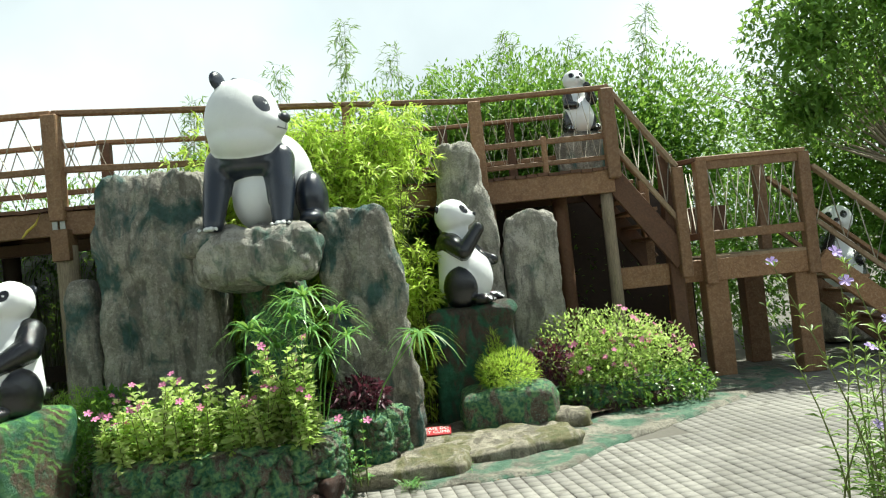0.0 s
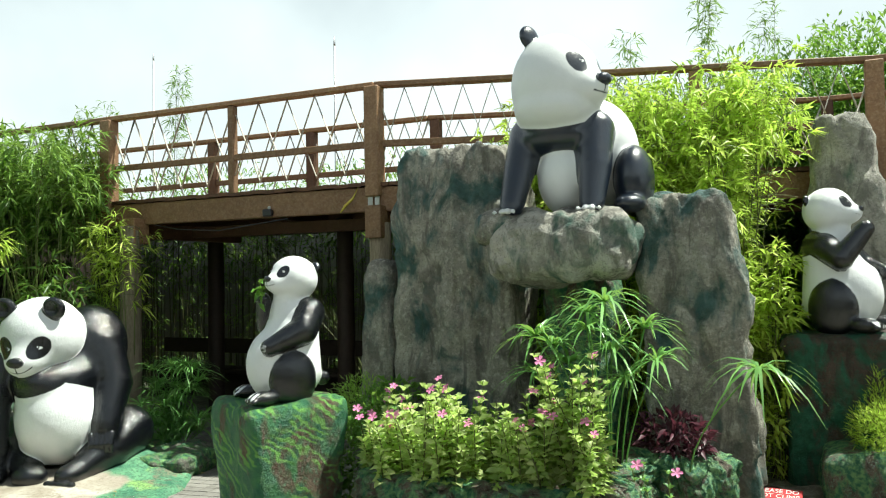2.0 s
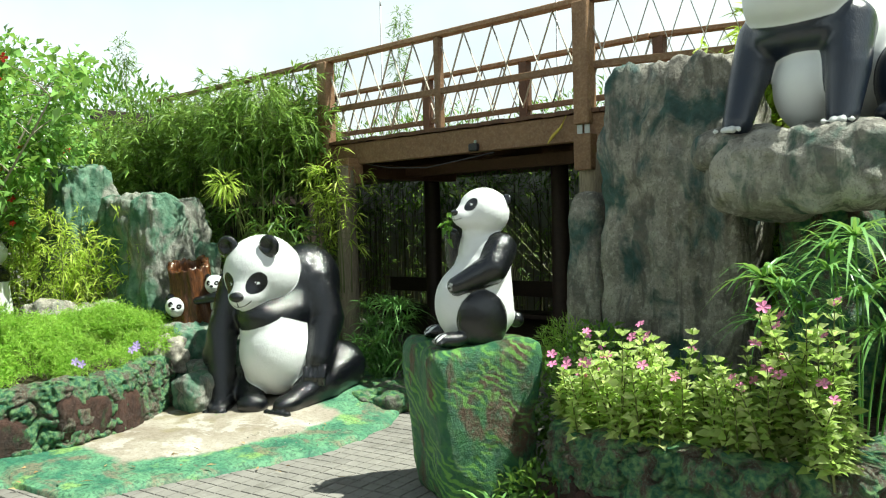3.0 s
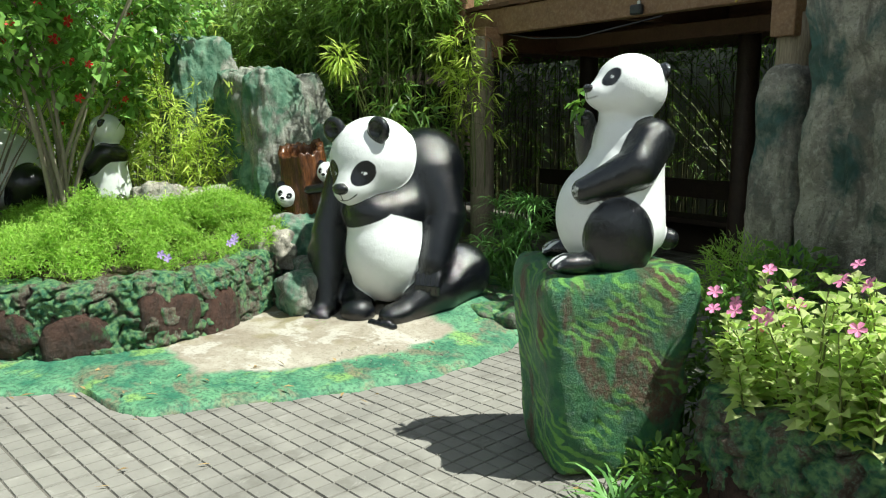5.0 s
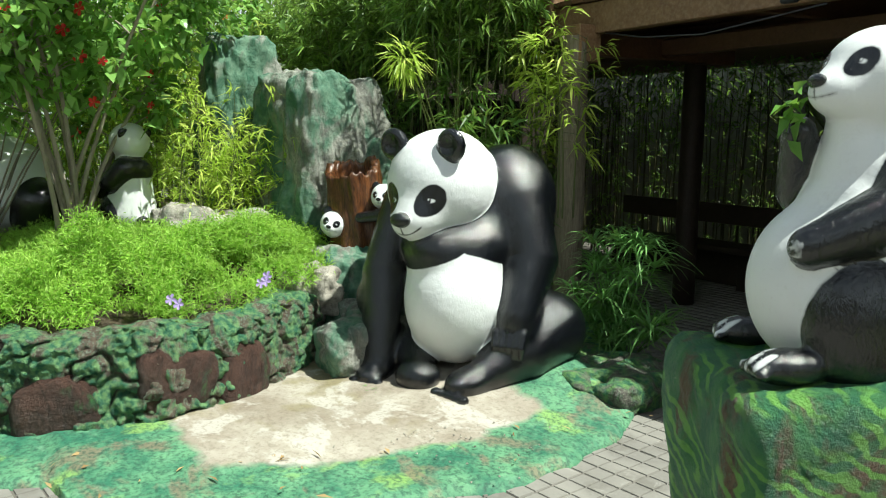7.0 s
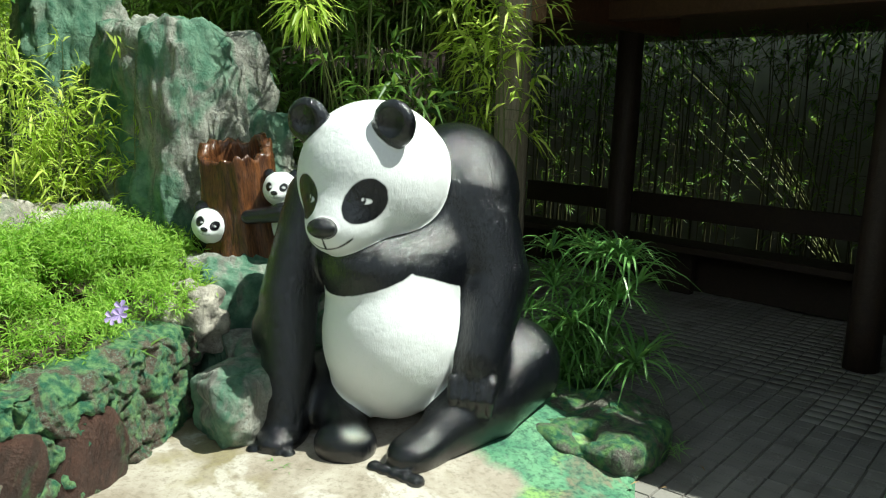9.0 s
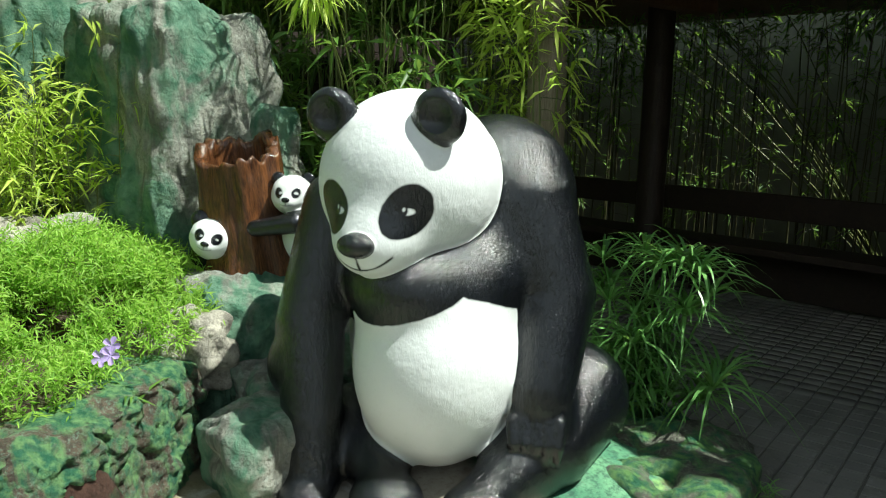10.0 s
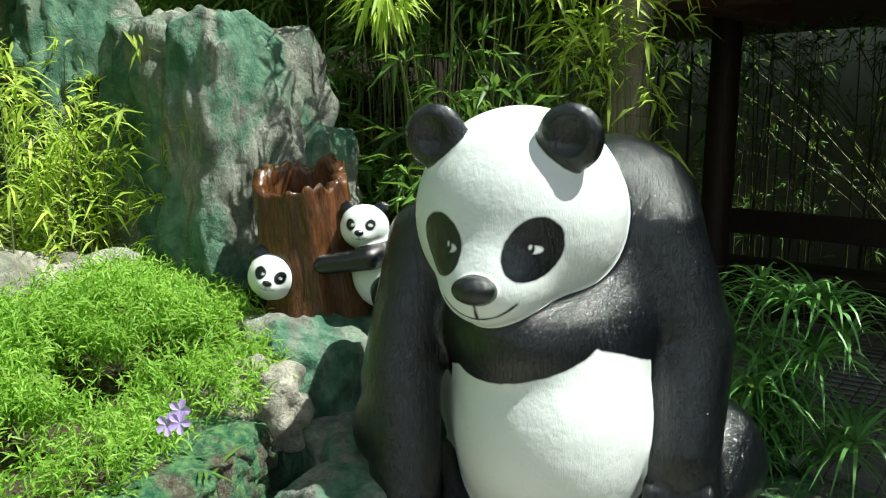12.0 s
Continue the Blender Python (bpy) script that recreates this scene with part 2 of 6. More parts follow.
# ---- materials ----
class Mat:
    """Short-hand for building a node material."""

    def __init__(self, name):
        self.m = bpy.data.materials.new(name)
        self.m.use_nodes = True
        self.t = self.m.node_tree
        self.b = self.t.nodes["Principled BSDF"]
        self.co = self.t.nodes.new("ShaderNodeTexCoord").outputs["Object"]

    def link(self, a, b):
        self.t.links.new(a, b)
        return self

    def mapped(self, scale=(1, 1, 1), src=None):
        n = self.t.nodes.new("ShaderNodeMapping")
        n.inputs["Scale"].default_value = scale
        self.link(src or self.co, n.inputs["Vector"])
        return n.outputs[0]

    def noise(self, scale, detail=4, rough=0.55, stretch=None, distortion=0.0, src=None):
        n = self.t.nodes.new("ShaderNodeTexNoise")
        n.inputs["Scale"].default_value, n.inputs["Detail"].default_value = scale, detail
        n.inputs["Roughness"].default_value, n.inputs["Distortion"].default_value = rough, distortion
        self.link(self.mapped(stretch or (1, 1, 1), src), n.inputs["Vector"])
        return n.outputs["Fac"]

    def ramp(self, fac, stops):
        n = self.t.nodes.new("ShaderNodeValToRGB")
        el = n.color_ramp.elements
        while len(el) < len(stops):
            el.new(0.5)
        for e, (pos, col) in zip(el, stops):
            e.position = pos
            e.color = (*col, 1) if isinstance(col, tuple) else (col, col, col, 1)
        self.link(fac, n.inputs[0])
        return n.outputs[0]

    def mix(self, fac, a, b, blend="MIX"):
        n = self.t.nodes.new("ShaderNodeMixRGB")
        n.blend_type = blend
        for s, v in zip(n.inputs, (fac, a, b)):
            if isinstance(v, (int, float)):
                s.default_value = v if s.type == "VALUE" else (v, v, v, 1)
            elif isinstance(v, tuple):
                s.default_value = (*v, 1)
            else:
                self.link(v, s)
        return n.outputs[0]

    def bump(self, height, strength=0.4, dist=0.01, after=None):
        n = self.t.nodes.new("ShaderNodeBump")
        n.inputs["Strength"].default_value, n.inputs["Distance"].default_value = strength, dist
        self.link(height, n.inputs["Height"])
        if after:
            self.link(after, n.inputs["Normal"])
        return n.outputs[0]

    def done(self, color, rough=0.6, normal=None, metal=0.0, spec=None):
        for key, v in (("Base Color", color), ("Roughness", rough), ("Metallic", metal)):
            if isinstance(v, (int, float)):
                self.b.inputs[key].default_value = v
            elif isinstance(v, tuple):
                self.b.inputs[key].default_value = (*v, 1)
            else:
                self.link(v, self.b.inputs[key])
        if spec is not None:
            self.b.inputs["Specular IOR Level"].default_value = spec
        if normal:
            self.link(normal, self.b.inputs["Normal"])
        return self.m


def panda_paint(name, white=(0.78, 0.8, 0.8), black=(0.003, 0.0035, 0.005), gloss=0.3, hair=1.0):
    m = Mat(name)
    a = m.t.nodes.new("ShaderNodeAttribute")
    a.attribute_name = "paint"
    wob = m.noise(30, 3)
    add = m.t.nodes.new("ShaderNodeMath")
    add.operation = "MULTIPLY_ADD"
    m.link(wob, add.inputs[0])
    add.inputs[1].default_value = 0.008
    m.link(a.outputs["Fac"], add.inputs[2])
    edge = m.ramp(add.outputs[0], ((0.0028, 0.0), (0.0068, 1.0)))
    w = m.mix(m.ramp(m.noise(5, 5), ((0.35, 0.0), (0.75, 0.35))), white, tuple(c * 0.8 for c in white))
    w = m.mix(m.ramp(m.noise(70, 3), ((0.6, 0.0), (0.8, 0.2))), w, (0.5, 0.5, 0.46))
    b = m.mix(m.ramp(m.noise(9, 4), ((0.45, 0.0), (0.75, 0.5))), black, (0.006, 0.008, 0.012))
    col = m.mix(edge, w, b)
    fur = m.noise(70, 4, 0.6, (1.0, 1.0, 0.3), 1.2)
    fine = m.noise(120, 3, 0.65, (1.0, 1.0, 0.4), 2.0)
    lump = m.noise(14, 3)
    fur = m.mix(edge, m.mix(0.74, m.mix(0.4, fur, fine), 0.5), m.mix(0.2, fur, fine))
    nrm = m.bump(lump, 0.25 * hair, 0.02, m.bump(fur, 0.85 * hair, 0.0072))
    r = m.mix(edge, 0.42, m.mix(m.noise(12, 4), gloss - 0.07, gloss + 0.03))
    m.link(m.mix(edge, 0.05, 0.6), m.b.inputs["Coat Weight"])
    m.b.inputs["Coat Roughness"].default_value = 0.09
    m.link(nrm, m.b.inputs["Coat Normal"])
    return m.done(col, r, nrm, spec=0.45)


def wood(name, a, b, c, rough=0.65, stretch=(1, 1, 1), worn=0.3):
    m = Mat(name)
    info = m.t.nodes.new("ShaderNodeObjectInfo")
    g = m.noise(9, 6, 0.65, stretch, 1.5)
    fine = m.noise(46, 4, 0.6, stretch)
    col = m.mix(m.ramp(g, ((0.3, 0.0), (0.7, 1.0))), a, b)
    col = m.mix(m.ramp(fine, ((0.45, 0.0), (0.75, worn))), col, c)
    tone = m.ramp(info.outputs["Random"], ((0.0, 0.75), (1.0, 1.15)))
    col = m.mix(1.0, col, tone, "MULTIPLY")
    return m.done(col, rough, m.bump(fine, 0.5, 0.006, m.bump(g, 0.4, 0.01)))


def leaf(name, dark, light, rough=0.45, through_light=0.35, glow=(0.6, 0.9, 0.15)):
    """Foliage: reflects and lets light through; each leaf has its own tone."""
    m = Mat(name)
    geo = m.t.nodes.new("ShaderNodeNewGeometry")
    col = m.ramp(geo.outputs["Random Per Island"], ((0.0, dark), (0.65, light), (1.0, tuple(min(1, c * 1.35) for c in light))))
    col = m.mix(m.ramp(m.noise(1.7, 3), ((0.35, 0.0), (0.7, 0.45))), col, tuple(c * 0.6 for c in dark))
    m.done(col, rough, None, 0.0, 0.4)
    tr = m.t.nodes.new("ShaderNodeBsdfTranslucent")
    m.link(m.mix(0.5, col, glow, "MIX"), tr.inputs["Color"])
    mx = m.t.nodes.new("ShaderNodeMixShader")
    mx.inputs[0].default_value = through_light
    m.link(m.b.outputs[0], mx.inputs[1]).link(tr.outputs[0], mx.inputs[2])
    m.link(mx.outputs[0], m.t.nodes["Material Output"].inputs[0])
    return m.m


def painted_stone(name, base, green, second, amount=0.5, speck=(0.55, 0.52, 0.46), scale=1.0, rough=0.8, fronds=None):
    """Artificial rock: cement tones with patches of green paint."""
    m = Mat(name)
    c = m.mix(m.ramp(m.noise(4 * scale, 6, 0.65), ((0.36, 0.0), (0.62, 1.0))), tuple(x * 0.55 for x in base), tuple(x * 1.2 for x in base))
    c = m.mix(m.ramp(m.noise(26 * scale, 5, 0.7), ((0.5, 0.0), (0.66, 0.75))), c, speck)
    c = m.mix(m.ramp(m.noise(60 * scale, 4, 0.75), ((0.52, 0.0), (0.64, 0.6))), c, tuple(x * 0.35 for x in base))
    c = m.mix(m.ramp(m.noise(3.2 * scale, 5, 0.65, (2.0, 2.0, 0.55), 1.0), ((0.5, 0.0), (0.6, 0.7))), c, tuple(x * 0.3 for x in base))
    g = m.mix(m.ramp(m.noise(11 * scale, 4), ((0.4, 0.0), (0.62, 1.0))), green, second)
    lo = 0.62 - 0.3 * amount
    c = m.mix(m.ramp(m.noise(2.3 * scale, 5, 0.6, (1.3, 1.3, 0.7), 0.6), ((lo, 0.0), (lo + 0.1, 0.9))), c, g)
    if fronds:
        wave = m.t.nodes.new("ShaderNodeTexWave")
        wave.bands_direction = "DIAGONAL"
        for key, value in (("Scale", 6.5), ("Distortion", 9.0), ("Detail", 3.0), ("Detail Scale", 1.1)):
            wave.inputs[key].default_value = value
        m.link(m.mapped((1, 1, 1.6)), wave.inputs["Vector"])
        stroke = m.mix(1.0, m.ramp(wave.outputs["Fac"], ((0.5, 0.0), (0.78, 0.9))), m.ramp(m.noise(3.5, 4), ((0.46, 0.0), (0.54, 1.0))), "MULTIPLY")
        c = m.mix(stroke, c, fronds)
    nrm = m.bump(m.noise(38 * scale, 5, 0.75), 1.0, 0.024, m.bump(m.noise(8 * scale, 5), 0.8, 0.04))
    return m.done(c, rough, nrm)


M_PANDA = panda_paint("painted_statue", gloss=0.2)
M_PANDA_FLAT = panda_paint("painted_statue_smooth", gloss=0.2, hair=0.75)
M_PANDA_BLUE = panda_paint("painted_statue_blueblack", white=(0.72, 0.74, 0.73), black=(0.008, 0.014, 0.026), gloss=0.35, hair=0.4)
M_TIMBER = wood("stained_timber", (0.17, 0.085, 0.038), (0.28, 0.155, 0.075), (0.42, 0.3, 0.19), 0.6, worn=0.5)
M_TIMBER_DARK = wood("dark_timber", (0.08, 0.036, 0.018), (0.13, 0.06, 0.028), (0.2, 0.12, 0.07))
# timber with the deep shade under the deck put into its colour
M_TIMBER_SHADE = wood("soot_dark_timber", (0.022, 0.012, 0.008), (0.04, 0.022, 0.014), (0.06, 0.04, 0.028))
M_TIMBER_OLD = wood("weathered_timber", (0.22, 0.15, 0.09), (0.34, 0.25, 0.16), (0.42, 0.36, 0.28), 0.85)
M_LOG = wood("bare_log", (0.2, 0.16, 0.11), (0.34, 0.28, 0.2), (0.1, 0.08, 0.05), 0.9, (4, 4, 0.35), 0.7)
M_STUMP = wood("varnished_stump", (0.035, 0.014, 0.008), (0.19, 0.075, 0.028), (0.02, 0.009, 0.006), 0.17, (3, 3, 0.45), 0.75)
M_ROPE = Mat("rope")
M_ROPE = M_ROPE.done(M_ROPE.mix(M_ROPE.noise(120, 2), (0.42, 0.38, 0.31), (0.62, 0.58, 0.5)), 0.9)
M_ROCK = painted_stone("cement_rock", (0.34, 0.32, 0.265), (0.018, 0.065, 0.05), (0.045, 0.12, 0.115), 0.42, (0.55, 0.52, 0.45))
# pale grainy cement, with sunlight on the rocks put into the colour
M_LEDGE = painted_stone("pale_cement_rock", (0.44, 0.42, 0.36), (0.03, 0.09, 0.065), (0.06, 0.13, 0.1), 0.22, (0.55, 0.52, 0.46))
M_ROCK_GREY = painted_stone("bare_rock", (0.54, 0.5, 0.42), (0.2, 0.25, 0.18), (0.34, 0.33, 0.28), 0.2, (0.62, 0.58, 0.5))
M_ROCK_GREEN = painted_stone("green_painted_rock", (0.34, 0.34, 0.29), (0.035, 0.14, 0.08), (0.16, 0.3, 0.2), 0.68, (0.42, 0.45, 0.4))
M_PED = painted_stone("green_pedestal_paint", (0.16, 0.1, 0.06), (0.025, 0.16, 0.08), (0.06, 0.24, 0.08), 0.8, (0.1, 0.24, 0.13), 1.6, 0.45, fronds=(0.2, 0.46, 0.09))
M_PED_DARK = painted_stone("dark_pedestal_paint", (0.09, 0.06, 0.045), (0.01, 0.09, 0.045), (0.025, 0.15, 0.085), 0.56, (0.03, 0.1, 0.07), 1.6, 0.45)
M_WALL_GREEN = painted_stone("green_wall_paint", (0.2, 0.15, 0.11), (0.028, 0.18, 0.095), (0.24, 0.46, 0.18), 0.68, (0.34, 0.52, 0.4), 3.0, 0.55)
M_BOULDER = painted_stone("bright_boulder_paint", (0.2, 0.19, 0.16), (0.03, 0.18, 0.09), (0.2, 0.42, 0.12), 0.6, (0.4, 0.5, 0.34), 2.6, 0.5)
M_MOSSY = painted_stone("dusty_mossy_rock", (0.4, 0.36, 0.28), (0.12, 0.13, 0.05), (0.2, 0.18, 0.09), 0.42, (0.46, 0.41, 0.32), 1.4, 0.9)
M_KERB = painted_stone("painted_kerb_concrete", (0.27, 0.25, 0.2), (0.04, 0.13, 0.08), (0.1, 0.2, 0.13), 0.55, (0.36, 0.34, 0.28), 1.0)
M_STONE_BROWN = painted_stone("brown_painted_stone", (0.085, 0.04, 0.028), (0.02, 0.1, 0.05), (0.05, 0.2, 0.05), 0.12, (0.13, 0.07, 0.05), 2.0, 0.5)
M_SOIL = painted_stone("soil", (0.12, 0.085, 0.055), (0.06, 0.07, 0.02), (0.2, 0.15, 0.1), 0.2, (0.22, 0.17, 0.12), 2.0, 0.95)
M_FERN = leaf("feathery_foliage", (0.16, 0.34, 0.035), (0.42, 0.64, 0.12), 0.5, 0.5)
M_LIME = leaf("lime_bamboo_leaf", (0.32, 0.45, 0.04), (0.64, 0.74, 0.15), 0.45, 0.5)
# grove shade and canopy sunlight are put into these two leaf tones
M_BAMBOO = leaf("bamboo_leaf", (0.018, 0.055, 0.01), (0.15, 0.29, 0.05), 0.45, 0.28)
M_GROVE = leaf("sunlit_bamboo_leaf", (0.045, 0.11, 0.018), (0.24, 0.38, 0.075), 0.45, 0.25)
M_HEDGE = leaf("hedge_leaf", (0.05, 0.14, 0.02), (0.12, 0.28, 0.04), 0.5, 0.35)
M_DARKLEAF = leaf("glossy_dark_leaf", (0.05, 0.13, 0.02), (0.13, 0.25, 0.05), 0.28, 0.3)
M_PALE = leaf("variegated_leaf", (0.26, 0.4, 0.09), (0.68, 0.72, 0.36), 0.45, 0.52)
M_SEDGE = leaf("umbrella_sedge_leaf", (0.07, 0.2, 0.045), (0.21, 0.42, 0.13), 0.35, 0.3)
M_HIBISCUS = leaf("hibiscus_leaf", (0.07, 0.19, 0.035), (0.26, 0.46, 0.12), 0.2, 0.3)
M_TREE = leaf("tree_leaf", (0.05, 0.13, 0.025), (0.17, 0.31, 0.065), 0.4, 0.4)
M_CULM = leaf("bamboo_culm", (0.05, 0.07, 0.02), (0.17, 0.2, 0.06), 0.4, 0.0)
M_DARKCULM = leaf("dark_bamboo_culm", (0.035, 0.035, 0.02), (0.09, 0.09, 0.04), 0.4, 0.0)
M_BARK = wood("grey_bark", (0.26, 0.22, 0.17), (0.4, 0.35, 0.28), (0.18, 0.14, 0.1), 0.9, (2, 2, 0.5))
M_DRY = leaf("dry_leaf", (0.24, 0.15, 0.06), (0.42, 0.3, 0.14), 0.8, 0.1, (0.5, 0.35, 0.15))
M_PINK = leaf("pink_petal", (0.75, 0.16, 0.4), (0.85, 0.32, 0.55), 0.6, 0.2, (0.9, 0.3, 0.5))
M_RED = leaf("red_petal", (0.7, 0.02, 0.02), (0.85, 0.05, 0.04), 0.6, 0.2, (0.9, 0.1, 0.05))
M_LILAC = leaf("lilac_petal", (0.42, 0.3, 0.75), (0.6, 0.45, 0.85), 0.6, 0.2, (0.6, 0.4, 0.9))
M_PURPLE = leaf("purple_leaf", (0.03, 0.01, 0.016), (0.09, 0.025, 0.04), 0.45, 0.2, (0.4, 0.1, 0.15))


def paver_material():
    m = Mat("grey_paver")
    info = m.t.nodes.new("ShaderNodeObjectInfo")
    c = m.mix(m.ramp(m.noise(1.1, 5, 0.6), ((0.35, 0.0), (0.68, 1.0))), (0.2, 0.19, 0.17), (0.31, 0.295, 0.265))
    c = m.mix(m.ramp(m.noise(35, 4, 0.7), ((0.5, 0.0), (0.75, 0.5))), c, (0.24, 0.22, 0.19))
    c = m.mix(m.ramp(m.noise(0.5, 4, 0.6), ((0.5, 0.0), (0.56, 0.6))), c, (0.16, 0.152, 0.137))
    c = m.mix(m.ramp(m.noise(3.4, 5, 0.7, None, 0.6), ((0.52, 0.0), (0.64, 0.65))), c, (0.15, 0.14, 0.12))
    c = m.mix(m.ramp(m.noise(7, 4, 0.7, (1, 1, 1), 1.0), ((0.6, 0.0), (0.68, 0.4))), c, (0.4, 0.385, 0.35))
    c = m.mix(1.0, c, m.ramp(info.outputs["Random"], ((0, 0.94), (1, 1.06))), "MULTIPLY")
    return m.done(c, 0.85, m.bump(m.noise(60, 4), 0.4, 0.004))


def apron_material():
    """Concrete whose outer band is painted in greens and yellow; the inside is bare and stained."""
    m = Mat("painted_concrete_apron")
    a = m.t.nodes.new("ShaderNodeAttribute")
    a.attribute_name = "paint"
    bare = m.mix(m.ramp(m.noise(3, 6, 0.65), ((0.35, 0.0), (0.65, 1.0))), (0.25, 0.21, 0.16), (0.43, 0.395, 0.33))
    bare = m.mix(m.ramp(m.noise(1.6, 4, 0.6, None, 0.5), ((0.55, 0.0), (0.64, 0.7))), bare, (0.2, 0.17, 0.07))
    bare = m.mix(m.ramp(m.noise(2.1, 5, 0.6, (1, 1.3, 1), 0.3), ((0.54, 0.0), (0.58, 0.7))), bare, (0.5, 0.475, 0.42))
    bare = m.mix(m.ramp(m.noise(38, 4, 0.7), ((0.5, 0.0), (0.64, 0.5))), bare, (0.17, 0.14, 0.1))
    g = m.mix(m.ramp(m.noise(5, 5, 0.6), ((0.36, 0.0), (0.62, 1.0))), (0.03, 0.15, 0.085), (0.13, 0.31, 0.16))
    g = m.mix(m.ramp(m.noise(3.1, 4, 0.6, (1.2, 0.8, 1)), ((0.56, 0.0), (0.64, 0.7))), g, (0.26, 0.42, 0.1))
    g = m.mix(m.ramp(m.noise(2.4, 5, 0.65, (1, 1.4, 1), 0.4), ((0.52, 0.0), (0.6, 0.8))), g, (0.19, 0.15, 0.1))
    g = m.mix(m.ramp(m.noise(45, 4, 0.7), ((0.45, 0.0), (0.62, 0.75))), g, (0.015, 0.06, 0.04))
    g = m.mix(m.ramp(m.noise(14, 5, 0.7), ((0.55, 0.0), (0.72, 0.5))), g, (0.2, 0.4, 0.24))
    add = m.t.nodes.new("ShaderNodeMath")
    add.operation = "MULTIPLY_ADD"
    m.link(m.noise(4, 5), add.inputs[0])
    add.inputs[1].default_value = 0.7
    m.link(a.outputs["Fac"], add.inputs[2])
    edge = m.ramp(add.outputs[0], ((0.45, 0.0), (0.62, 1.0)))
    return m.done(m.mix(edge, bare, g), 0.7, m.bump(m.noise(30, 5, 0.7), 0.6, 0.01))


M_PAVER = paver_material()
M_APRON = apron_material()
M_JOINT = Mat("paver_bedding")
M_JOINT = M_JOINT.done(M_JOINT.mix(M_JOINT.noise(20, 4), (0.1, 0.09, 0.075), (0.16, 0.15, 0.13)), 0.95)
M_BACKWALL = Mat("grey_plaster")
M_BACKWALL = M_BACKWALL.done(M_BACKWALL.mix(M_BACKWALL.ramp(M_BACKWALL.noise(2, 5), ((0.3, 0.0), (0.7, 1.0))), (0.12, 0.12, 0.11), (0.2, 0.2, 0.18)), 0.9)
M_SIGN_RED = Mat("red_sign")
M_SIGN_RED = M_SIGN_RED.done(M_SIGN_RED.mix(M_SIGN_RED.noise(30, 3), (0.4, 0.02, 0.025), (0.5, 0.04, 0.05)), 0.45)
M_WHITE = Mat("white_paint")
M_WHITE = M_WHITE.done(M_WHITE.mix(M_WHITE.noise(25, 3), (0.7, 0.7, 0.68), (0.8, 0.8, 0.78)), 0.5)
M_METAL = Mat("galvanised_plate")
M_METAL = M_METAL.done(M_METAL.mix(M_METAL.noise(40, 3), (0.4, 0.4, 0.4), (0.55, 0.55, 0.55)), 0.45, None, 0.9)
M_BLACK = Mat("black_plastic")
M_BLACK = M_BLACK.done(M_BLACK.mix(M_BLACK.noise(25, 3), (0.015, 0.015, 0.017), (0.03, 0.03, 0.035)), 0.5)
M_YELLOW = Mat("yellow_strap")
M_YELLOW = M_YELLOW.done(M_YELLOW.mix(M_YELLOW.noise(25, 3), (0.5, 0.38, 0.05), (0.62, 0.5, 0.1)), 0.6)


# ---- ground ----
def flat_grid(name, x0, x1, y0, y1, z, mat, label, n=2):
    xs, ys = np.linspace(x0, x1, n), np.linspace(y0, y1, n)
    v = [(x, y, z) for y in ys for x in xs]
    f = [(j * n + i, j * n + i + 1, (j + 1) * n + i + 1, (j + 1) * n + i) for j in range(n - 1) for i in range(n - 1)]
    return tagged(mesh_ob(name, v, f, mat), label, "ground", "", "structure")


ground = flat_grid("ground", -400, 400, -400, 400, -0.008, M_JOINT, "grey paving bed that runs out under the garden", 3)

# ---- timber deck ----
DECK_Z, RAIL_Z = 2.47, 3.38
FRONT = [(-9.6, 6.95), (-6.15, 7.06), (-2.97, 7.14), (1.05, 8.4), (2.5, 8.35)]
BACK = [(-9.6, 8.5), (-6.2, 8.62), (-3.2, 8.7), (0.7, 9.9), (2.5, 9.9)]


def lerp2(a, b, t):
    return (a[0] + (b[0] - a[0]) * t, a[1] + (b[1] - a[1]) * t)


def rope_lacing(parent, a, b, z0, z1, count, drop=0.0, thick=0.012):
    """Rope laced up and down between two rails, with a second rope crossing it."""
    for phase in (0, 1):
        pts = []
        for i in range(2 * count + 1):
            t = i / (2 * count)
            x, y = lerp2(a, b, t)
            z = (z1 if (i + phase) % 2 == 0 else z0) - drop * t
            pts.append((x, y + (0.008 if phase else -0.008), z))
        tubes("rope_lacing", [(pts, thick)], M_ROPE, parent, "pale twisted rope", 5)


def rail_bay(thing_ob, a, b, posts=True, mid=0.42, crosses=4, top_mat=None, zrail=RAIL_Z, zdeck=DECK_Z):
    a3, b3 = Vector((*a, zrail - 0.02)), Vector((*b, zrail - 0.02))
    beam("top_rail", a3, b3, 0.11, 0.045, top_mat or M_TIMBER, thing_ob)
    zm = zdeck + mid
    beam("middle_rail", (*a, zm), (*b, zm), 0.05, 0.06, M_TIMBER_OLD if top_mat else M_TIMBER, thing_ob)
    rope_lacing(thing_ob, a, b, zdeck + 0.1, zrail - 0.05, crosses)


def post(thing_ob, at, z0, z1, w=0.13, mat=None):
    beam("post", (*at, z0), (*at, z1), w, w, mat or M_TIMBER, thing_ob, up=(0, 1, 0), bevel=0.01)


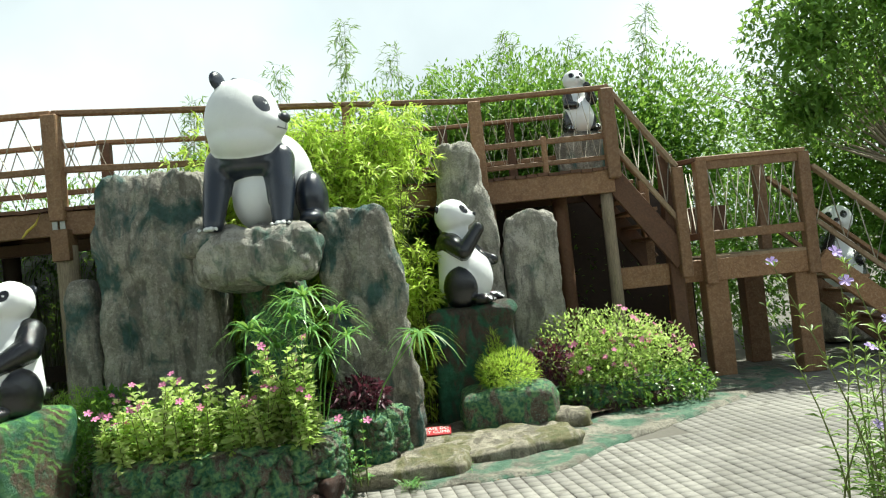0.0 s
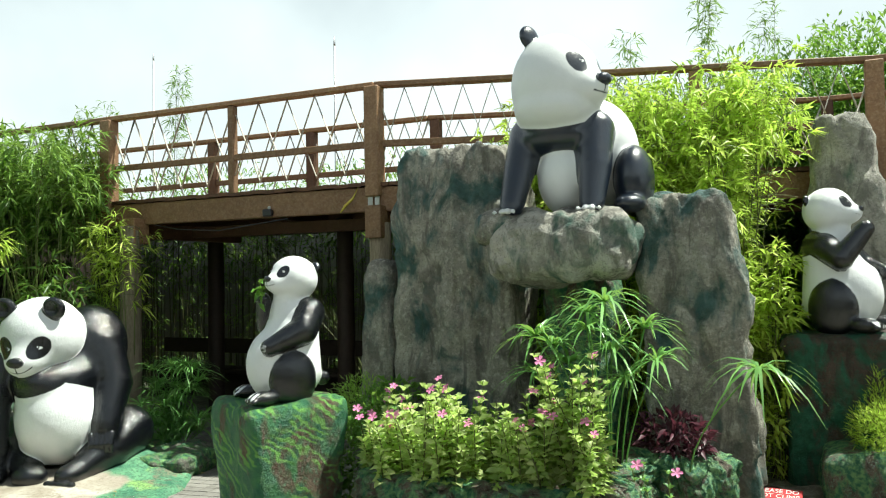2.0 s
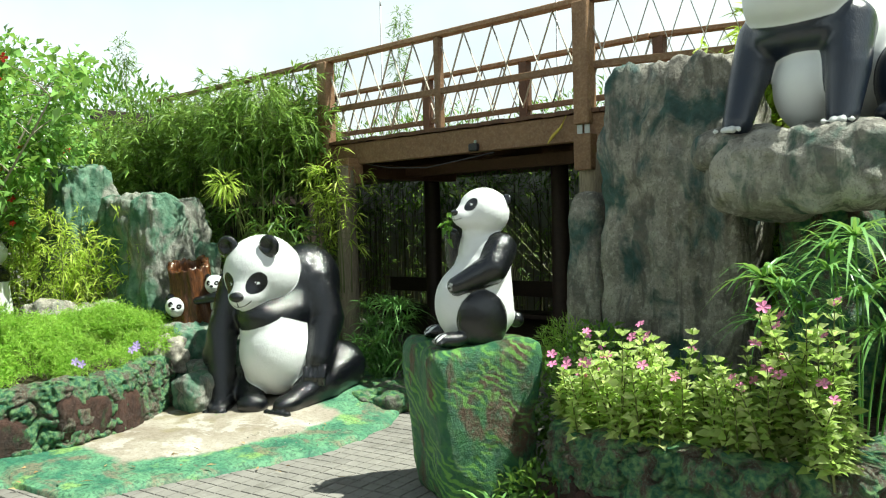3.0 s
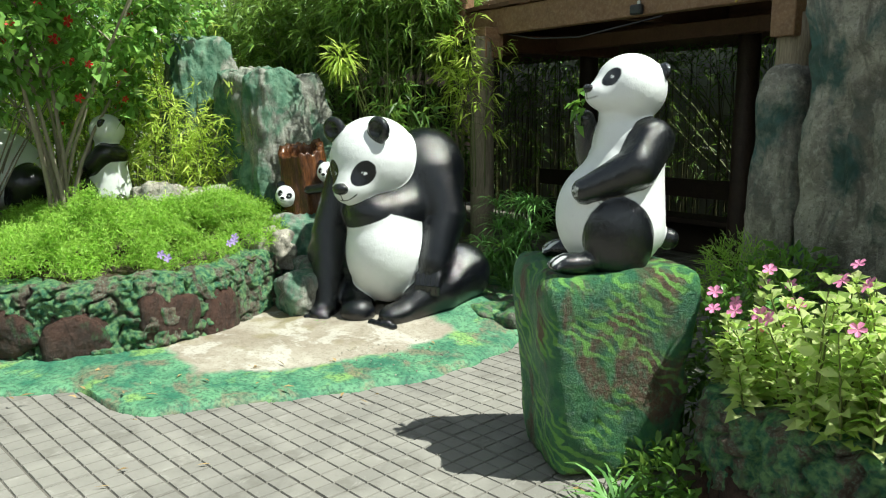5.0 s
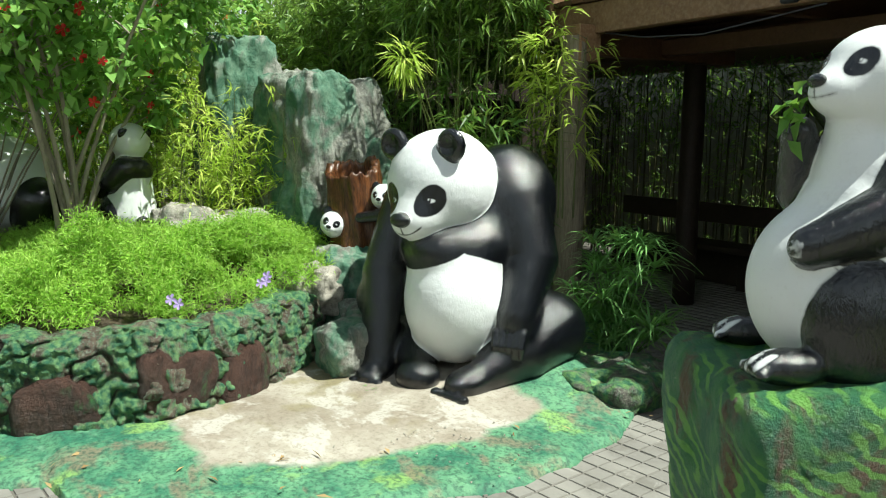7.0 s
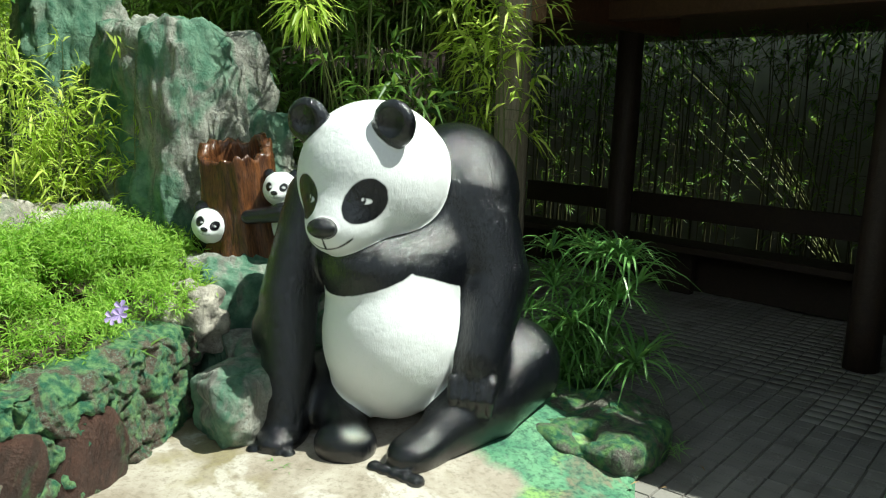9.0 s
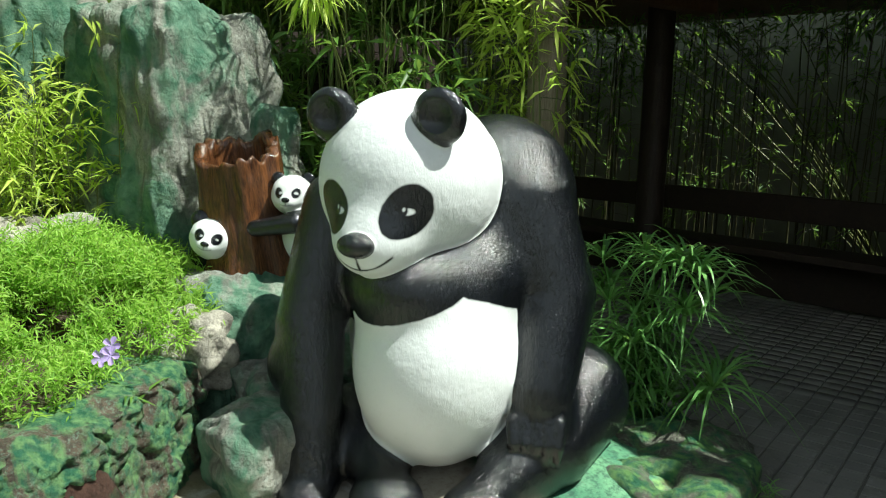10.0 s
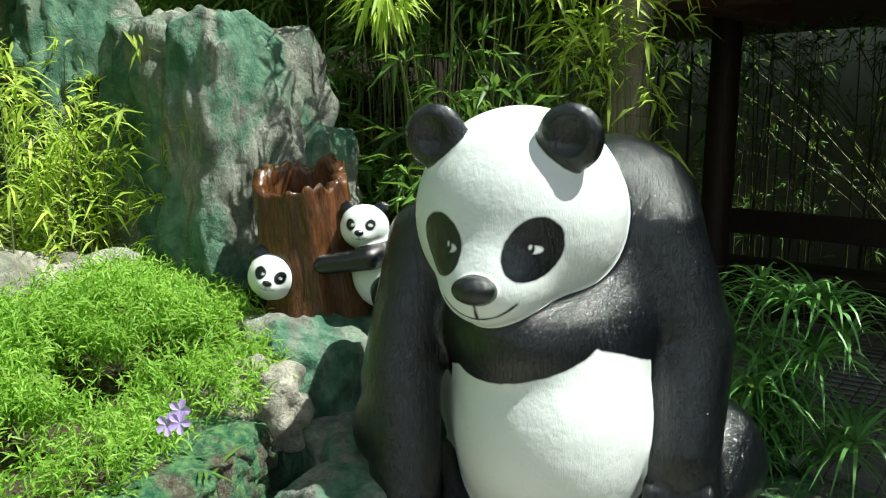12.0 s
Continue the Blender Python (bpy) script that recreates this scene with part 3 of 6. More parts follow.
deck = tagged(new("deck"), "raised stained timber walkway on log posts", "deck", "", "structure")
beam("edge_beam", (*FRONT[0], DECK_Z - 0.14), (*FRONT[1], DECK_Z - 0.14), 0.09, 0.22, M_TIMBER, deck)
beam("edge_beam", (*FRONT[1], DECK_Z - 0.14), (*FRONT[2], DECK_Z - 0.14), 0.09, 0.22, M_TIMBER, deck)
beam("edge_beam", (*FRONT[2], DECK_Z - 0.141), (*FRONT[3], DECK_Z - 0.141), 0.09, 0.22, M_TIMBER, deck)
beam("edge_beam", (*FRONT[3], DECK_Z - 0.14), (*FRONT[4], DECK_Z - 0.14), 0.09, 0.26, M_TIMBER, deck)
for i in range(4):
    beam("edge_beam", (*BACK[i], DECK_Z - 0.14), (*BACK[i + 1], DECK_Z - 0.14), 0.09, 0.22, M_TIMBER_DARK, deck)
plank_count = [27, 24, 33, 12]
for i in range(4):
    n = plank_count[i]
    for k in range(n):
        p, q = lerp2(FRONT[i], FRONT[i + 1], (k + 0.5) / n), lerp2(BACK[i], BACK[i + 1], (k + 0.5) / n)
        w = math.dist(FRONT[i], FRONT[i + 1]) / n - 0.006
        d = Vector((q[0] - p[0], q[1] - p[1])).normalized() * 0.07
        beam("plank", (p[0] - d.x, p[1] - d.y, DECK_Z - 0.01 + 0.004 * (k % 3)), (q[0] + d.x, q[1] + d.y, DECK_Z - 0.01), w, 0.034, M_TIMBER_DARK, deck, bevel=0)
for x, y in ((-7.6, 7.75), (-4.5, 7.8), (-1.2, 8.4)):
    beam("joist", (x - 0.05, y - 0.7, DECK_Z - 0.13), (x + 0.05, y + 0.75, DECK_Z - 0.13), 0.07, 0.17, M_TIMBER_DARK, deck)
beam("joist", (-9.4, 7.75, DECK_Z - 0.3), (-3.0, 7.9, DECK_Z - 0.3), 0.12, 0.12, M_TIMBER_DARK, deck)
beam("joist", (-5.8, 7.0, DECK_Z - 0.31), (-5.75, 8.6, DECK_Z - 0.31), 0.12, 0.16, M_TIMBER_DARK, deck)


def log_post(at, z1, r, lean=(0, 0), mat=M_LOG):
    z = np.linspace(0, z1, 9)
    pts = np.stack([at[0] + lean[0] * z, at[1] + lean[1] * z, z], 1)
    v, f = tube_arrays(pts, r * (1.05 - 0.1 * z / z1), 14)
    v[:, :2] += 0.012 * fbm(v * [9, 9, 1.0], 1.0, 3, at[0])[:, None]
    ob = mesh_ob("log_post", v, f, mat, True, deck, "bare weathered log post")
    return ob


log_post((-5.75, 6.93), 2.2, 0.105)
log_post((-2.95, 7.16), 2.12, 0.11)
# rear posts: the deck's shade is put into their timber colour
log_post((-4.2, 8.55), 2.3, 0.1, mat=M_TIMBER_SHADE)
log_post((-6.1, 8.6), 2.3, 0.1, mat=M_TIMBER_SHADE)
# darker timber stands in for shade on the two balcony posts
log_post((1.95, 8.75), 2.3, 0.09, mat=M_TIMBER_DARK)
log_post((2.42, 8.42), 2.25, 0.07)
log_post((1.1, 8.5), 2.3, 0.09, mat=M_TIMBER_DARK)
beam("corbel", (-5.75, 6.99, 2.02), (-5.75, 6.99, 2.28), 0.2, 0.2, M_TIMBER, deck, up=(0, 1, 0))
beam("corbel", (-2.95, 7.12, 1.98), (-2.95, 7.12, 2.27), 0.16, 0.2, M_TIMBER, deck, up=(0, 1, 0))

railing = tagged(new("deck_railing"), "timber railing laced with pale rope", "railing", "", "structure")
for at in (FRONT[1], FRONT[2], FRONT[3], FRONT[4]):
    post(railing, (at[0], at[1] - 0.03), DECK_Z - 0.12, RAIL_Z - 0.04, 0.14)
for t in (0.5,):
    post(railing, lerp2(FRONT[1], FRONT[2], t), DECK_Z, RAIL_Z - 0.04, 0.075)
    post(railing, lerp2(FRONT[2], FRONT[3], 0.33), DECK_Z, RAIL_Z - 0.04, 0.075)
    post(railing, lerp2(FRONT[2], FRONT[3], 0.66), DECK_Z, RAIL_Z - 0.04, 0.09)
    post(railing, lerp2(FRONT[3], FRONT[4], 0.5), DECK_Z, DECK_Z + 0.42, 0.06)
for i in range(4):
    rail_bay(railing, FRONT[i], FRONT[i + 1], crosses=(6, 5, 8, 5)[i], mid=0.36)
beam("toe_rail", (*FRONT[3], DECK_Z + 0.12), (*FRONT[4], DECK_Z + 0.12), 0.05, 0.05, M_TIMBER, railing)
for i in range(4):
    rail_bay(railing, BACK[i], BACK[i + 1], crosses=(5, 5, 6, 4)[i], mid=0.36)
    for t in (0.02, 0.5):
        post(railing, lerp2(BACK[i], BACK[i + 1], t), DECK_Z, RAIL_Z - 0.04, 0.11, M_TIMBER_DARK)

# ---- stairs and landing ----
LAND_Z = 1.37
landing = tagged(new("landing"), "stained timber stair landing on square legs", "stairs", "", "structure")
LX0, LX1, LY0, LY1 = 3.5, 4.6, 8.47, 9.6
for x, y in ((LX0 + 0.04, LY0 + 0.06), (LX1 - 0.04, LY0 + 0.1), (LX0, LY1), (4.4, LY1)):
    beam("leg", (x, y, 0), (x, y, LAND_Z - 0.12), 0.25, 0.22, M_TIMBER, landing, up=(0, 1, 0), bevel=0.01)
beam("edge_beam", (LX0 - 0.04, LY0 - 0.05, LAND_Z - 0.13), (LX1 + 0.08, LY0 - 0.01, LAND_Z - 0.13), 0.07, 0.24, M_TIMBER, landing)
beam("edge_beam", (2.5, LY0 + 0.05, LAND_Z - 0.13), (LX0 - 0.08, LY0 + 0.05, LAND_Z - 0.13), 0.07, 0.24, M_TIMBER, landing)
beam("edge_beam", (LX0 - 0.04, LY1 + 0.05, LAND_Z - 0.13), (LX1 + 0.08, LY1 + 0.05, LAND_Z - 0.13), 0.07, 0.24, M_TIMBER_DARK, landing)
for k in range(8):
    y = LY0 + 0.02 + k * 0.15
    beam("plank", (LX0 - 0.05, y, LAND_Z), (LX1 + 0.1, y, LAND_Z), 0.142, 0.035, M_TIMBER_OLD, landing, bevel=0)
for x, y in ((LX0 - 0.03, LY0 - 0.07), (LX1 + 0.04, LY0 - 0.03), (LX1 + 0.04, LY1)):
    post(landing, (x, y), LAND_Z - 0.28, LAND_Z + 1.08, 0.13)
beam("top_rail", (LX0 - 0.08, LY0 - 0.07, LAND_Z + 1.1), (LX1 + 0.06, LY0 - 0.03, LAND_Z + 1.1), 0.12, 0.05, M_TIMBER, landing)
beam("front_rail", (LX0, LY0 - 0.08, LAND_Z + 1.03), (LX1, LY0 - 0.05, LAND_Z + 1.03), 0.04, 0.1, M_TIMBER, landing)
beam("middle_rail", (LX0, LY0 - 0.07, LAND_Z + 0.25), (LX1, LY0 - 0.03, LAND_Z + 0.25), 0.05, 0.1, M_TIMBER, landing)
rope_lacing(landing, (LX0 + 0.05, LY0 - 0.07), (LX1 - 0.05, LY0 - 0.03), LAND_Z + 0.3, LAND_Z + 0.98, 4)
beam("top_rail", (3.13, 8.75, LAND_Z + 1.08), (LX0 - 0.05, LY0 - 0.07, LAND_Z + 1.1), 0.11, 0.05, M_TIMBER_DARK, landing)
beam("middle_rail", (3.13, 8.75, LAND_Z + 0.25), (LX0 - 0.05, LY0 - 0.07, LAND_Z + 0.25), 0.05, 0.08, M_TIMBER_DARK, landing)
rope_lacing(landing, (3.2, 8.7), (LX0 - 0.08, LY0 - 0.05), LAND_Z + 0.3, LAND_Z + 0.95, 3)
post(landing, (3.12, 8.5), 0.0, LAND_Z + 1.2, 0.15, M_TIMBER_DARK)
beam("back_panel", (LX0, LY1 + 0.05, LAND_Z + 0.45), (4.2, LY1 + 0.05, LAND_Z + 0.45), 0.03, 0.35, M_TIMBER_DARK, landing)


def flight(name, a, b, y0, y1, steps, mat, label):
    """A flight of timber steps from a = (x, z) down to b."""
    st = tagged(new(name), label, "stairs", "", "structure")
    for y in (y0, y1):
        beam("stringer", (a[0], y, a[1] - 0.12), (b[0], y, b[1] - 0.12), 0.06, 0.24, mat, st)
    for k in range(1, steps):
        t = k / steps
        x, z = a[0] + (b[0] - a[0]) * t, a[1] + (b[1] - a[1]) * t
        beam("tread", (x, y0 + 0.03, z), (x, y1 - 0.03, z), 0.24, 0.04, M_TIMBER, st, bevel=0.004)
    for y, m in ((y0 - 0.03, M_TIMBER_OLD), (y1 + 0.03, M_TIMBER)):
        beam("hand_rail", (a[0], y, a[1] + 0.92), (b[0], y, b[1] + 0.92), 0.11, 0.05, m, st)
        beam("low_rail", (a[0], y, a[1] + 0.3), (b[0], y, b[1] + 0.3), 0.05, 0.05, m, st)
        n = 5
        pts = []
        for i in range(2 * n + 1):
            t = i / (2 * n)
            pts.append((a[0] + (b[0] - a[0]) * t, y, a[1] + (b[1] - a[1]) * t + (0.9 if i % 2 else 0.3)))
        tubes("rope_lacing", [(pts, 0.009)], M_ROPE, st, "pale twisted rope", 5)
    post(st, (b[0], y0 - 0.03), max(0, b[1] - 0.3), b[1] + 0.92, 0.12, M_TIMBER)
    post(st, (b[0], y1 + 0.03), max(0, b[1] - 0.3), b[1] + 0.92, 0.12, M_TIMBER)
    return st


flight("upper_flight", (2.5, DECK_Z), (3.2, LAND_Z + 0.12), 8.4, 9.7, 6, M_TIMBER_DARK, "steep upper flight of stained timber steps")
flight("lower_flight", (4.75, LAND_Z), (6.3, 0.05), 8.5, 9.6, 7, M_TIMBER, "lower flight of stained timber steps")


# ---- paving edge aprons and planters ----
def apron(name, label, ys, edge, inner, band, swap=False, z_in=0.08, mound=None, n_u=60, n_v=150, mat=None):
    """A thin concrete slab with a wandering, painted edge."""
    y = np.linspace(ys[0], ys[-1], n_v)
    e = np.interp(y, ys, edge)
    q = np.stack([y * 3, y * 0, y * 0], 1)
    e = e + 0.075 * fbm(q, 1.0, 4, 2.0)
    i = np.interp(y, ys, inner)
    u = np.linspace(0, 1, n_u) ** 1.6
    x = e[:, None] + (i - e)[:, None] * u[None]
    yy = np.broadcast_to(y[:, None], x.shape)
    far = np.abs(x - e[:, None])
    p = np.stack([x, yy, 0 * x], -1)
    z = 0.03 * np.clip(far / 0.05, 0, 1) + (z_in - 0.03) * np.clip(far / 0.8, 0, 1) + 0.012 * fbm(p, 6.0, 3)
    if mound:
        for cx, cy, r, h in mound:
            z = z + h * np.exp(-((x - cx) ** 2 + (yy - cy) ** 2) / (r * r))
    z[:, 0] = -0.012
    paint = band(x, yy, far)
    xyz = np.stack([yy, x, z] if swap else [x, yy, z], -1).reshape(-1, 3)
    idx = np.arange(n_v * n_u).reshape(n_v, n_u)
    f = np.stack([idx[:-1, :-1], idx[:-1, 1:], idx[1:, 1:], idx[1:, :-1]], -1).reshape(-1, 4)
    a, b, c = xyz[f[0, 0]], xyz[f[0, 1]], xyz[f[0, 3]]
    if np.cross(b - a, c - a)[2] < 0:
        f = f[:, ::-1]
    ob = mesh_ob(name, xyz, f, mat or M_APRON, True)
    att = ob.data.attributes.new("paint", "FLOAT", "POINT")
    att.data.foreach_set("value", paint.reshape(-1).astype(np.float32))
    return tagged(ob, label, "concrete apron", "", "structure")


def left_band(x, y, far):
    b = 0.55 - 0.75 * np.clip((far - 0.3) / 0.25, 0, 1)
    b = np.maximum(b, 0.5 - 0.7 * np.clip((y - 3.75) / 0.3, 0, 1))
    return np.maximum(b, -0.3 + 0.9 * np.clip((y - 5.45) / 0.3, 0, 1))


apron("painted_apron", "concrete apron with a wavy green and yellow painted edge",
      [2.0, 2.55, 2.9, 3.34, 3.4, 3.55, 4.03, 4.49, 5.0, 5.4, 5.8, 6.1, 6.5, 6.9, 7.2],
      [-6.6, -5.75, -5.02, -4.8, -4.42, -4.18, -4.07, -3.9, -3.8, -3.84, -4.0, -4.2, -4.35, -4.75, -5.4],
      [-7.2] * 15, left_band, mound=((-4.75, 6.1, 0.45, 0.12), (-5.25, 5.7, 0.6, 0.06)))
apron("painted_kerb", "low concrete kerb with a green painted edge",
      [-0.9, 0.2, 0.5, 1.2, 1.6, 2.1, 2.6, 3.4, 4.2], [5.75, 5.5, 5.46, 5.58, 6.02, 6.45, 6.85, 7.5, 8.2], [7.6, 8.2, 8.2, 8.3, 8.3, 8.3, 8.3, 8.5, 8.9],
      lambda x, y, far: 0.28 - 0.5 * np.clip((far - 0.15) / 0.35, 0, 1), True, 0.07, mat=M_KERB)

WALL = [(-7.6, 2.35), (-6.6, 2.7), (-6.0, 2.88), (-5.62, 3.18), (-5.4, 3.5), (-5.33, 3.82), (-5.42, 4.15), (-5.6, 4.5), (-5.95, 4.85)]


def smooth_line(pts, n):
    pts = np.array(pts, float)
    d = np.r_[0, np.cumsum(np.linalg.norm(np.diff(pts, axis=0), axis=1))]
    t = np.linspace(0, d[-1], n)
    out = np.stack([np.interp(t, d, pts[:, k]) for k in range(2)], 1)
    for _ in range(int(n / 12)):
        out[1:-1] = (out[:-2] + out[2:] + 2 * out[1:-1]) / 4
    return out


def retaining_wall(name, line, height, thick, stones, label, seed, stone_size=(0.3, 0.24), top_var=0.04, n=160, fine=3):
    """A low rubble wall plastered in green, with brown stones set in its face as pieces of their own."""
    c = smooth_line(line, n)
    t = np.gradient(c, axis=0)
    t /= np.linalg.norm(t, axis=1)[:, None]
    out = np.stack([t[:, 1], -t[:, 0]], 1)
    prof = [(0.5, 0.0), (0.52, 0.12), (0.5, 0.25), (0.47, 0.4), (0.46, 0.55), (0.45, 0.7), (0.43, 0.82), (0.38, 0.93), (0.25, 1.0), (0.0, 1.02), (-0.3, 1.0), (-0.5, 0.9), (-0.5, 0.0)]
    sub = []
    for (a, b), (p, q) in zip(prof[:-1], prof[1:]):
        for k in range(fine):
            sub.append((a + (p - a) * k / fine, b + (q - b) * k / fine))
    sub.append(prof[-1])
    s, h = np.array(sub).T
    v = np.zeros((n, len(s), 3))
    v[..., :2] = c[:, None] + out[:, None] * (s * thick)[None, :, None]
    v[..., 2] = (h * height)[None]
    ridge = np.abs(fbm(v * [1, 1, 2.2], 6.0, 3, seed))
    d = 0.05 * fbm(v, 3.0, 3, seed + 1) + 0.035 * ridge - 0.05 * np.exp(-(fbm(v * [1, 1, 1.5], 7.0, 2, seed + 4) / 0.09) ** 2) + 0.03 * np.abs(fbm(v * [1, 1, 1.6], 17.0, 3, seed + 5)) + 0.018 * fbm(v, 45.0, 2, seed + 6)
    v[..., :2] += out[:, None] * d[..., None] * np.clip(s * 4, -1, 1)[None, :, None]
    v[..., 2] += top_var * fbm(v, 2.2, 3, seed + 2) * np.clip(h, 0, 1)[None] * 1.6 + 0.035 * fbm(v, 12, 3, seed) * (h > 0.4)[None]
    idx = np.arange(n * len(s)).reshape(n, len(s))
    f = np.stack([idx[:-1, :-1], idx[:-1, 1:], idx[1:, 1:], idx[1:, :-1]], -1).reshape(-1, 4)
    ob = tagged(mesh_ob(name, v.reshape(-1, 3), f[:, ::-1], M_WALL_GREEN, True), label, "low wall", "", "structure")
    rnd = random.Random(seed)
    shapes = [rock_arrays((stone_size[0], 0.13, stone_size[1]), seed + k, cuts=7, square=(3.2, 4.2, 2.8)[k], rough=0.045, taper=(0.22, -0.15, 0.3)[k])[0] for k in range(3)]
    faces = rock_arrays((1, 1, 1), 0, cuts=7)[1]
    meshes = []
    for sv in shapes:
        me = bpy.data.meshes.new("stone")
        me.from_pydata(sv.tolist(), [], faces)
        me.materials.append(M_STONE_BROWN)
        me.polygons.foreach_set("use_smooth", [True] * len(faces))
        meshes.append(me)
    for k in range(stones):
        i = int((k + 0.5) / stones * (n - 2) * 0.86)
        st = new("stone", meshes[k % 3])
        ang = math.degrees(math.atan2(t[i][1], t[i][0]))
        st.matrix_world = pose(c[i][0] + out[i][0] * thick * 0.37, c[i][1] + out[i][1] * thick * 0.37, height * rnd.uniform(0.0, 0.16), 0, rnd.uniform(-18, 18), ang) @ Matrix.Diagonal((rnd.uniform(0.6, 1.1), 1, rnd.uniform(0.75, 1.1), 1))
        st.parent = ob
    return ob


retaining_wall("planter_wall", WALL, 0.5, 0.34, 9, "rough low planter wall in green paint with brown stones", 3, (0.42, 0.32), n=520, fine=6)
retaining_wall("flower_bed_wall", [(-2.2, 6.1), (-2.05, 5.45), (-1.85, 5.1), (-1.3, 5.0), (-0.75, 5.02), (-0.48, 5.22), (-0.42, 5.75)], 0.5, 0.22, 14,
               "low flower bed wall painted green with brown stones", 5, (0.28, 0.2), n=260, fine=5)
retaining_wall("bed_edge", [(-0.5, 5.85), (-0.15, 5.8), (0.05, 6.05)], 0.55, 0.16, 2, "short planter edge painted bright green", 8, (0.2, 0.16))
retaining_wall("shrub_bed_edge", [(1.35, 7.6), (1.9, 7.25), (2.5, 7.45), (2.9, 8.0)], 0.3, 0.2, 6, "low shrub bed edge in dark green paint", 9, (0.22, 0.16))


def soil_patch(name, pts, z, label, rise=None):
    """Soil that fills a bed: a fan with uneven relief."""
    pts = np.array(pts, float)
    c = pts.mean(0)
    rings, n = 14, 72
    loop = smooth_line(np.vstack([pts, pts[:1]]), n + 1)[:-1]
    v = []
    for r in range(rings + 1):
        q = c + (loop - c) * (r / rings)
        zz = z + 0.03 * fbm(np.c_[q, 0 * q[:, :1]], 3.0, 3, 4.0)
        if rise:
            zz = zz + rise(q[:, 0], q[:, 1])
        v.append(np.c_[q, zz])
    v = np.array(v).reshape(-1, 3)
    f = []
    for r in range(rings):
        for k in range(n):
            f.append((r * n + k, r * n + (k + 1) % n, (r + 1) * n + (k + 1) % n, (r + 1) * n + k)[::-1])
    return tagged(mesh_ob(name, v, f, M_SOIL, True), label, "soil", "", "structure")


def planter_rise(x, y):
    return 0.03 * np.clip(-5.2 - x, 0, 8) + 0.05 * np.clip(-6.2 - x, 0, 1.5)


soil_patch("planter_soil", [(-7.6, 2.4), (-6.5, 2.75), (-5.75, 3.15), (-5.4, 3.55), (-5.35, 3.9), (-5.5, 4.4), (-5.9, 4.9), (-6.0, 5.8), (-6.6, 6.4), (-9.5, 6.6), (-11.5, 5), (-11.5, 1.5), (-9.5, 0.8)],
           0.45, "soil of the raised planting bed", planter_rise)
soil_patch("flower_bed_soil", [(-2.1, 5.8), (-1.85, 5.2), (-0.75, 5.1), (-0.5, 5.7), (0.0, 6.1), (0.1, 6.8), (-2.4, 6.9)], 0.42, "dark soil of the flower bed")
soil_patch("rear_bed_soil", [(-2.6, 6.5), (1.2, 6.6), (2.8, 7.6), (3.0, 8.4), (1.0, 8.5), (-2.6, 7.6)], 0.12, "soil behind the rocks")


# ---- rocks ----
rock("tall_rock", (-1.86, 6.55, 0.1), (0.93, 0.6, 2.5), 1, M_ROCK, "tall grey artificial rock slab with streaks of green and blue paint", cuts=52, square=10, rough=0.045, ridges=0.1, taper=0.05)
rock("side_rock", (-2.52, 6.45, 0.1), (0.3, 0.3, 1.66), 2, M_ROCK, "narrow grey artificial rock beside the tall slab", cuts=14, square=4, rough=0.05, ridges=0.05, taper=0.1)
rock("leaning_rock", (-0.08, 6.4, 0.05), (0.62, 0.42, 2.1), 4, M_ROCK, "upright grey artificial rock slab with a slanted top", cuts=40, square=8, rough=0.06, ridges=0.06, taper=0.06, lean=(-0.07, 0))
rock("ledge_rock", (-0.95, 6.15, 1.56), (1.0, 0.75, 0.5), 6, M_LEDGE, "overhanging rounded rock ledge under the large panda statue", cuts=34, square=3.6, rough=0.05)
rock("ledge_support", (-0.95, 6.6, 0.1), (0.55, 0.4, 1.6), 7, M_WALL_GREEN, "green rock column that carries the ledge", cuts=12, square=4, rough=0.06)
rock("ledge_shoulder", (-1.35, 6.1, 1.82), (0.4, 0.5, 0.24), 17, M_ROCK, "small rock lip beside the ledge", cuts=8, square=3, rough=0.03)
# the paler tone stands in for sunlight on these two rocks
rock("back_rock", (0.9, 7.97, 0.1), (0.56, 0.4, 2.72), 8, M_LEDGE, "tall slender grey artificial rock", cuts=32, square=6, rough=0.06, ridges=0.05, taper=0.12, lean=(-0.05, 0))
rock("grey_slab_rock", (1.45, 7.95, 0.1), (0.56, 0.35, 1.95), 9, M_LEDGE, "blunt grey artificial rock slab", cuts=32, square=8, rough=0.05, ridges=0.04)
rock("flat_stone", (0.0, 6.02, -0.05), (1.1, 0.8, 0.2), 10, M_MOSSY, "flat pale paving rock with moss", cuts=14, square=6, rough=0.05, category="stone")
rock("flat_stone", (0.92, 6.3, -0.05), (1.1, 0.7, 0.2), 11, M_MOSSY, "flat pale paving rock with moss", cuts=14, square=6, rough=0.05, rz=18, category="stone")
rock("round_stone", (1.45, 6.85, -0.04), (0.5, 0.36, 0.25), 12, M_MOSSY, "rounded pale stone at the bed edge", cuts=10, square=4, rough=0.04, category="stone")
rock("flat_stone", (0.35, 6.85, -0.06), (1.5, 0.8, 0.19), 13, M_MOSSY, "dusty flat rock below the statue", cuts=12, square=6, rough=0.04, category="stone")
rock("slab_rock", (-7.15, 5.5, 0.3), (0.95, 0.7, 1.62), 14, M_ROCK_GREEN, "broad artificial rock slab painted pale green", cuts=46, square=10, rough=0.055, ridges=0.12, rz=8)
rock("slab_rock", (-8.0, 5.15, 0.3), (0.6, 0.6, 2.0), 15, M_ROCK_GREEN, "taller blue-green artificial rock slab", cuts=34, square=7, rough=0.07, ridges=0.1)
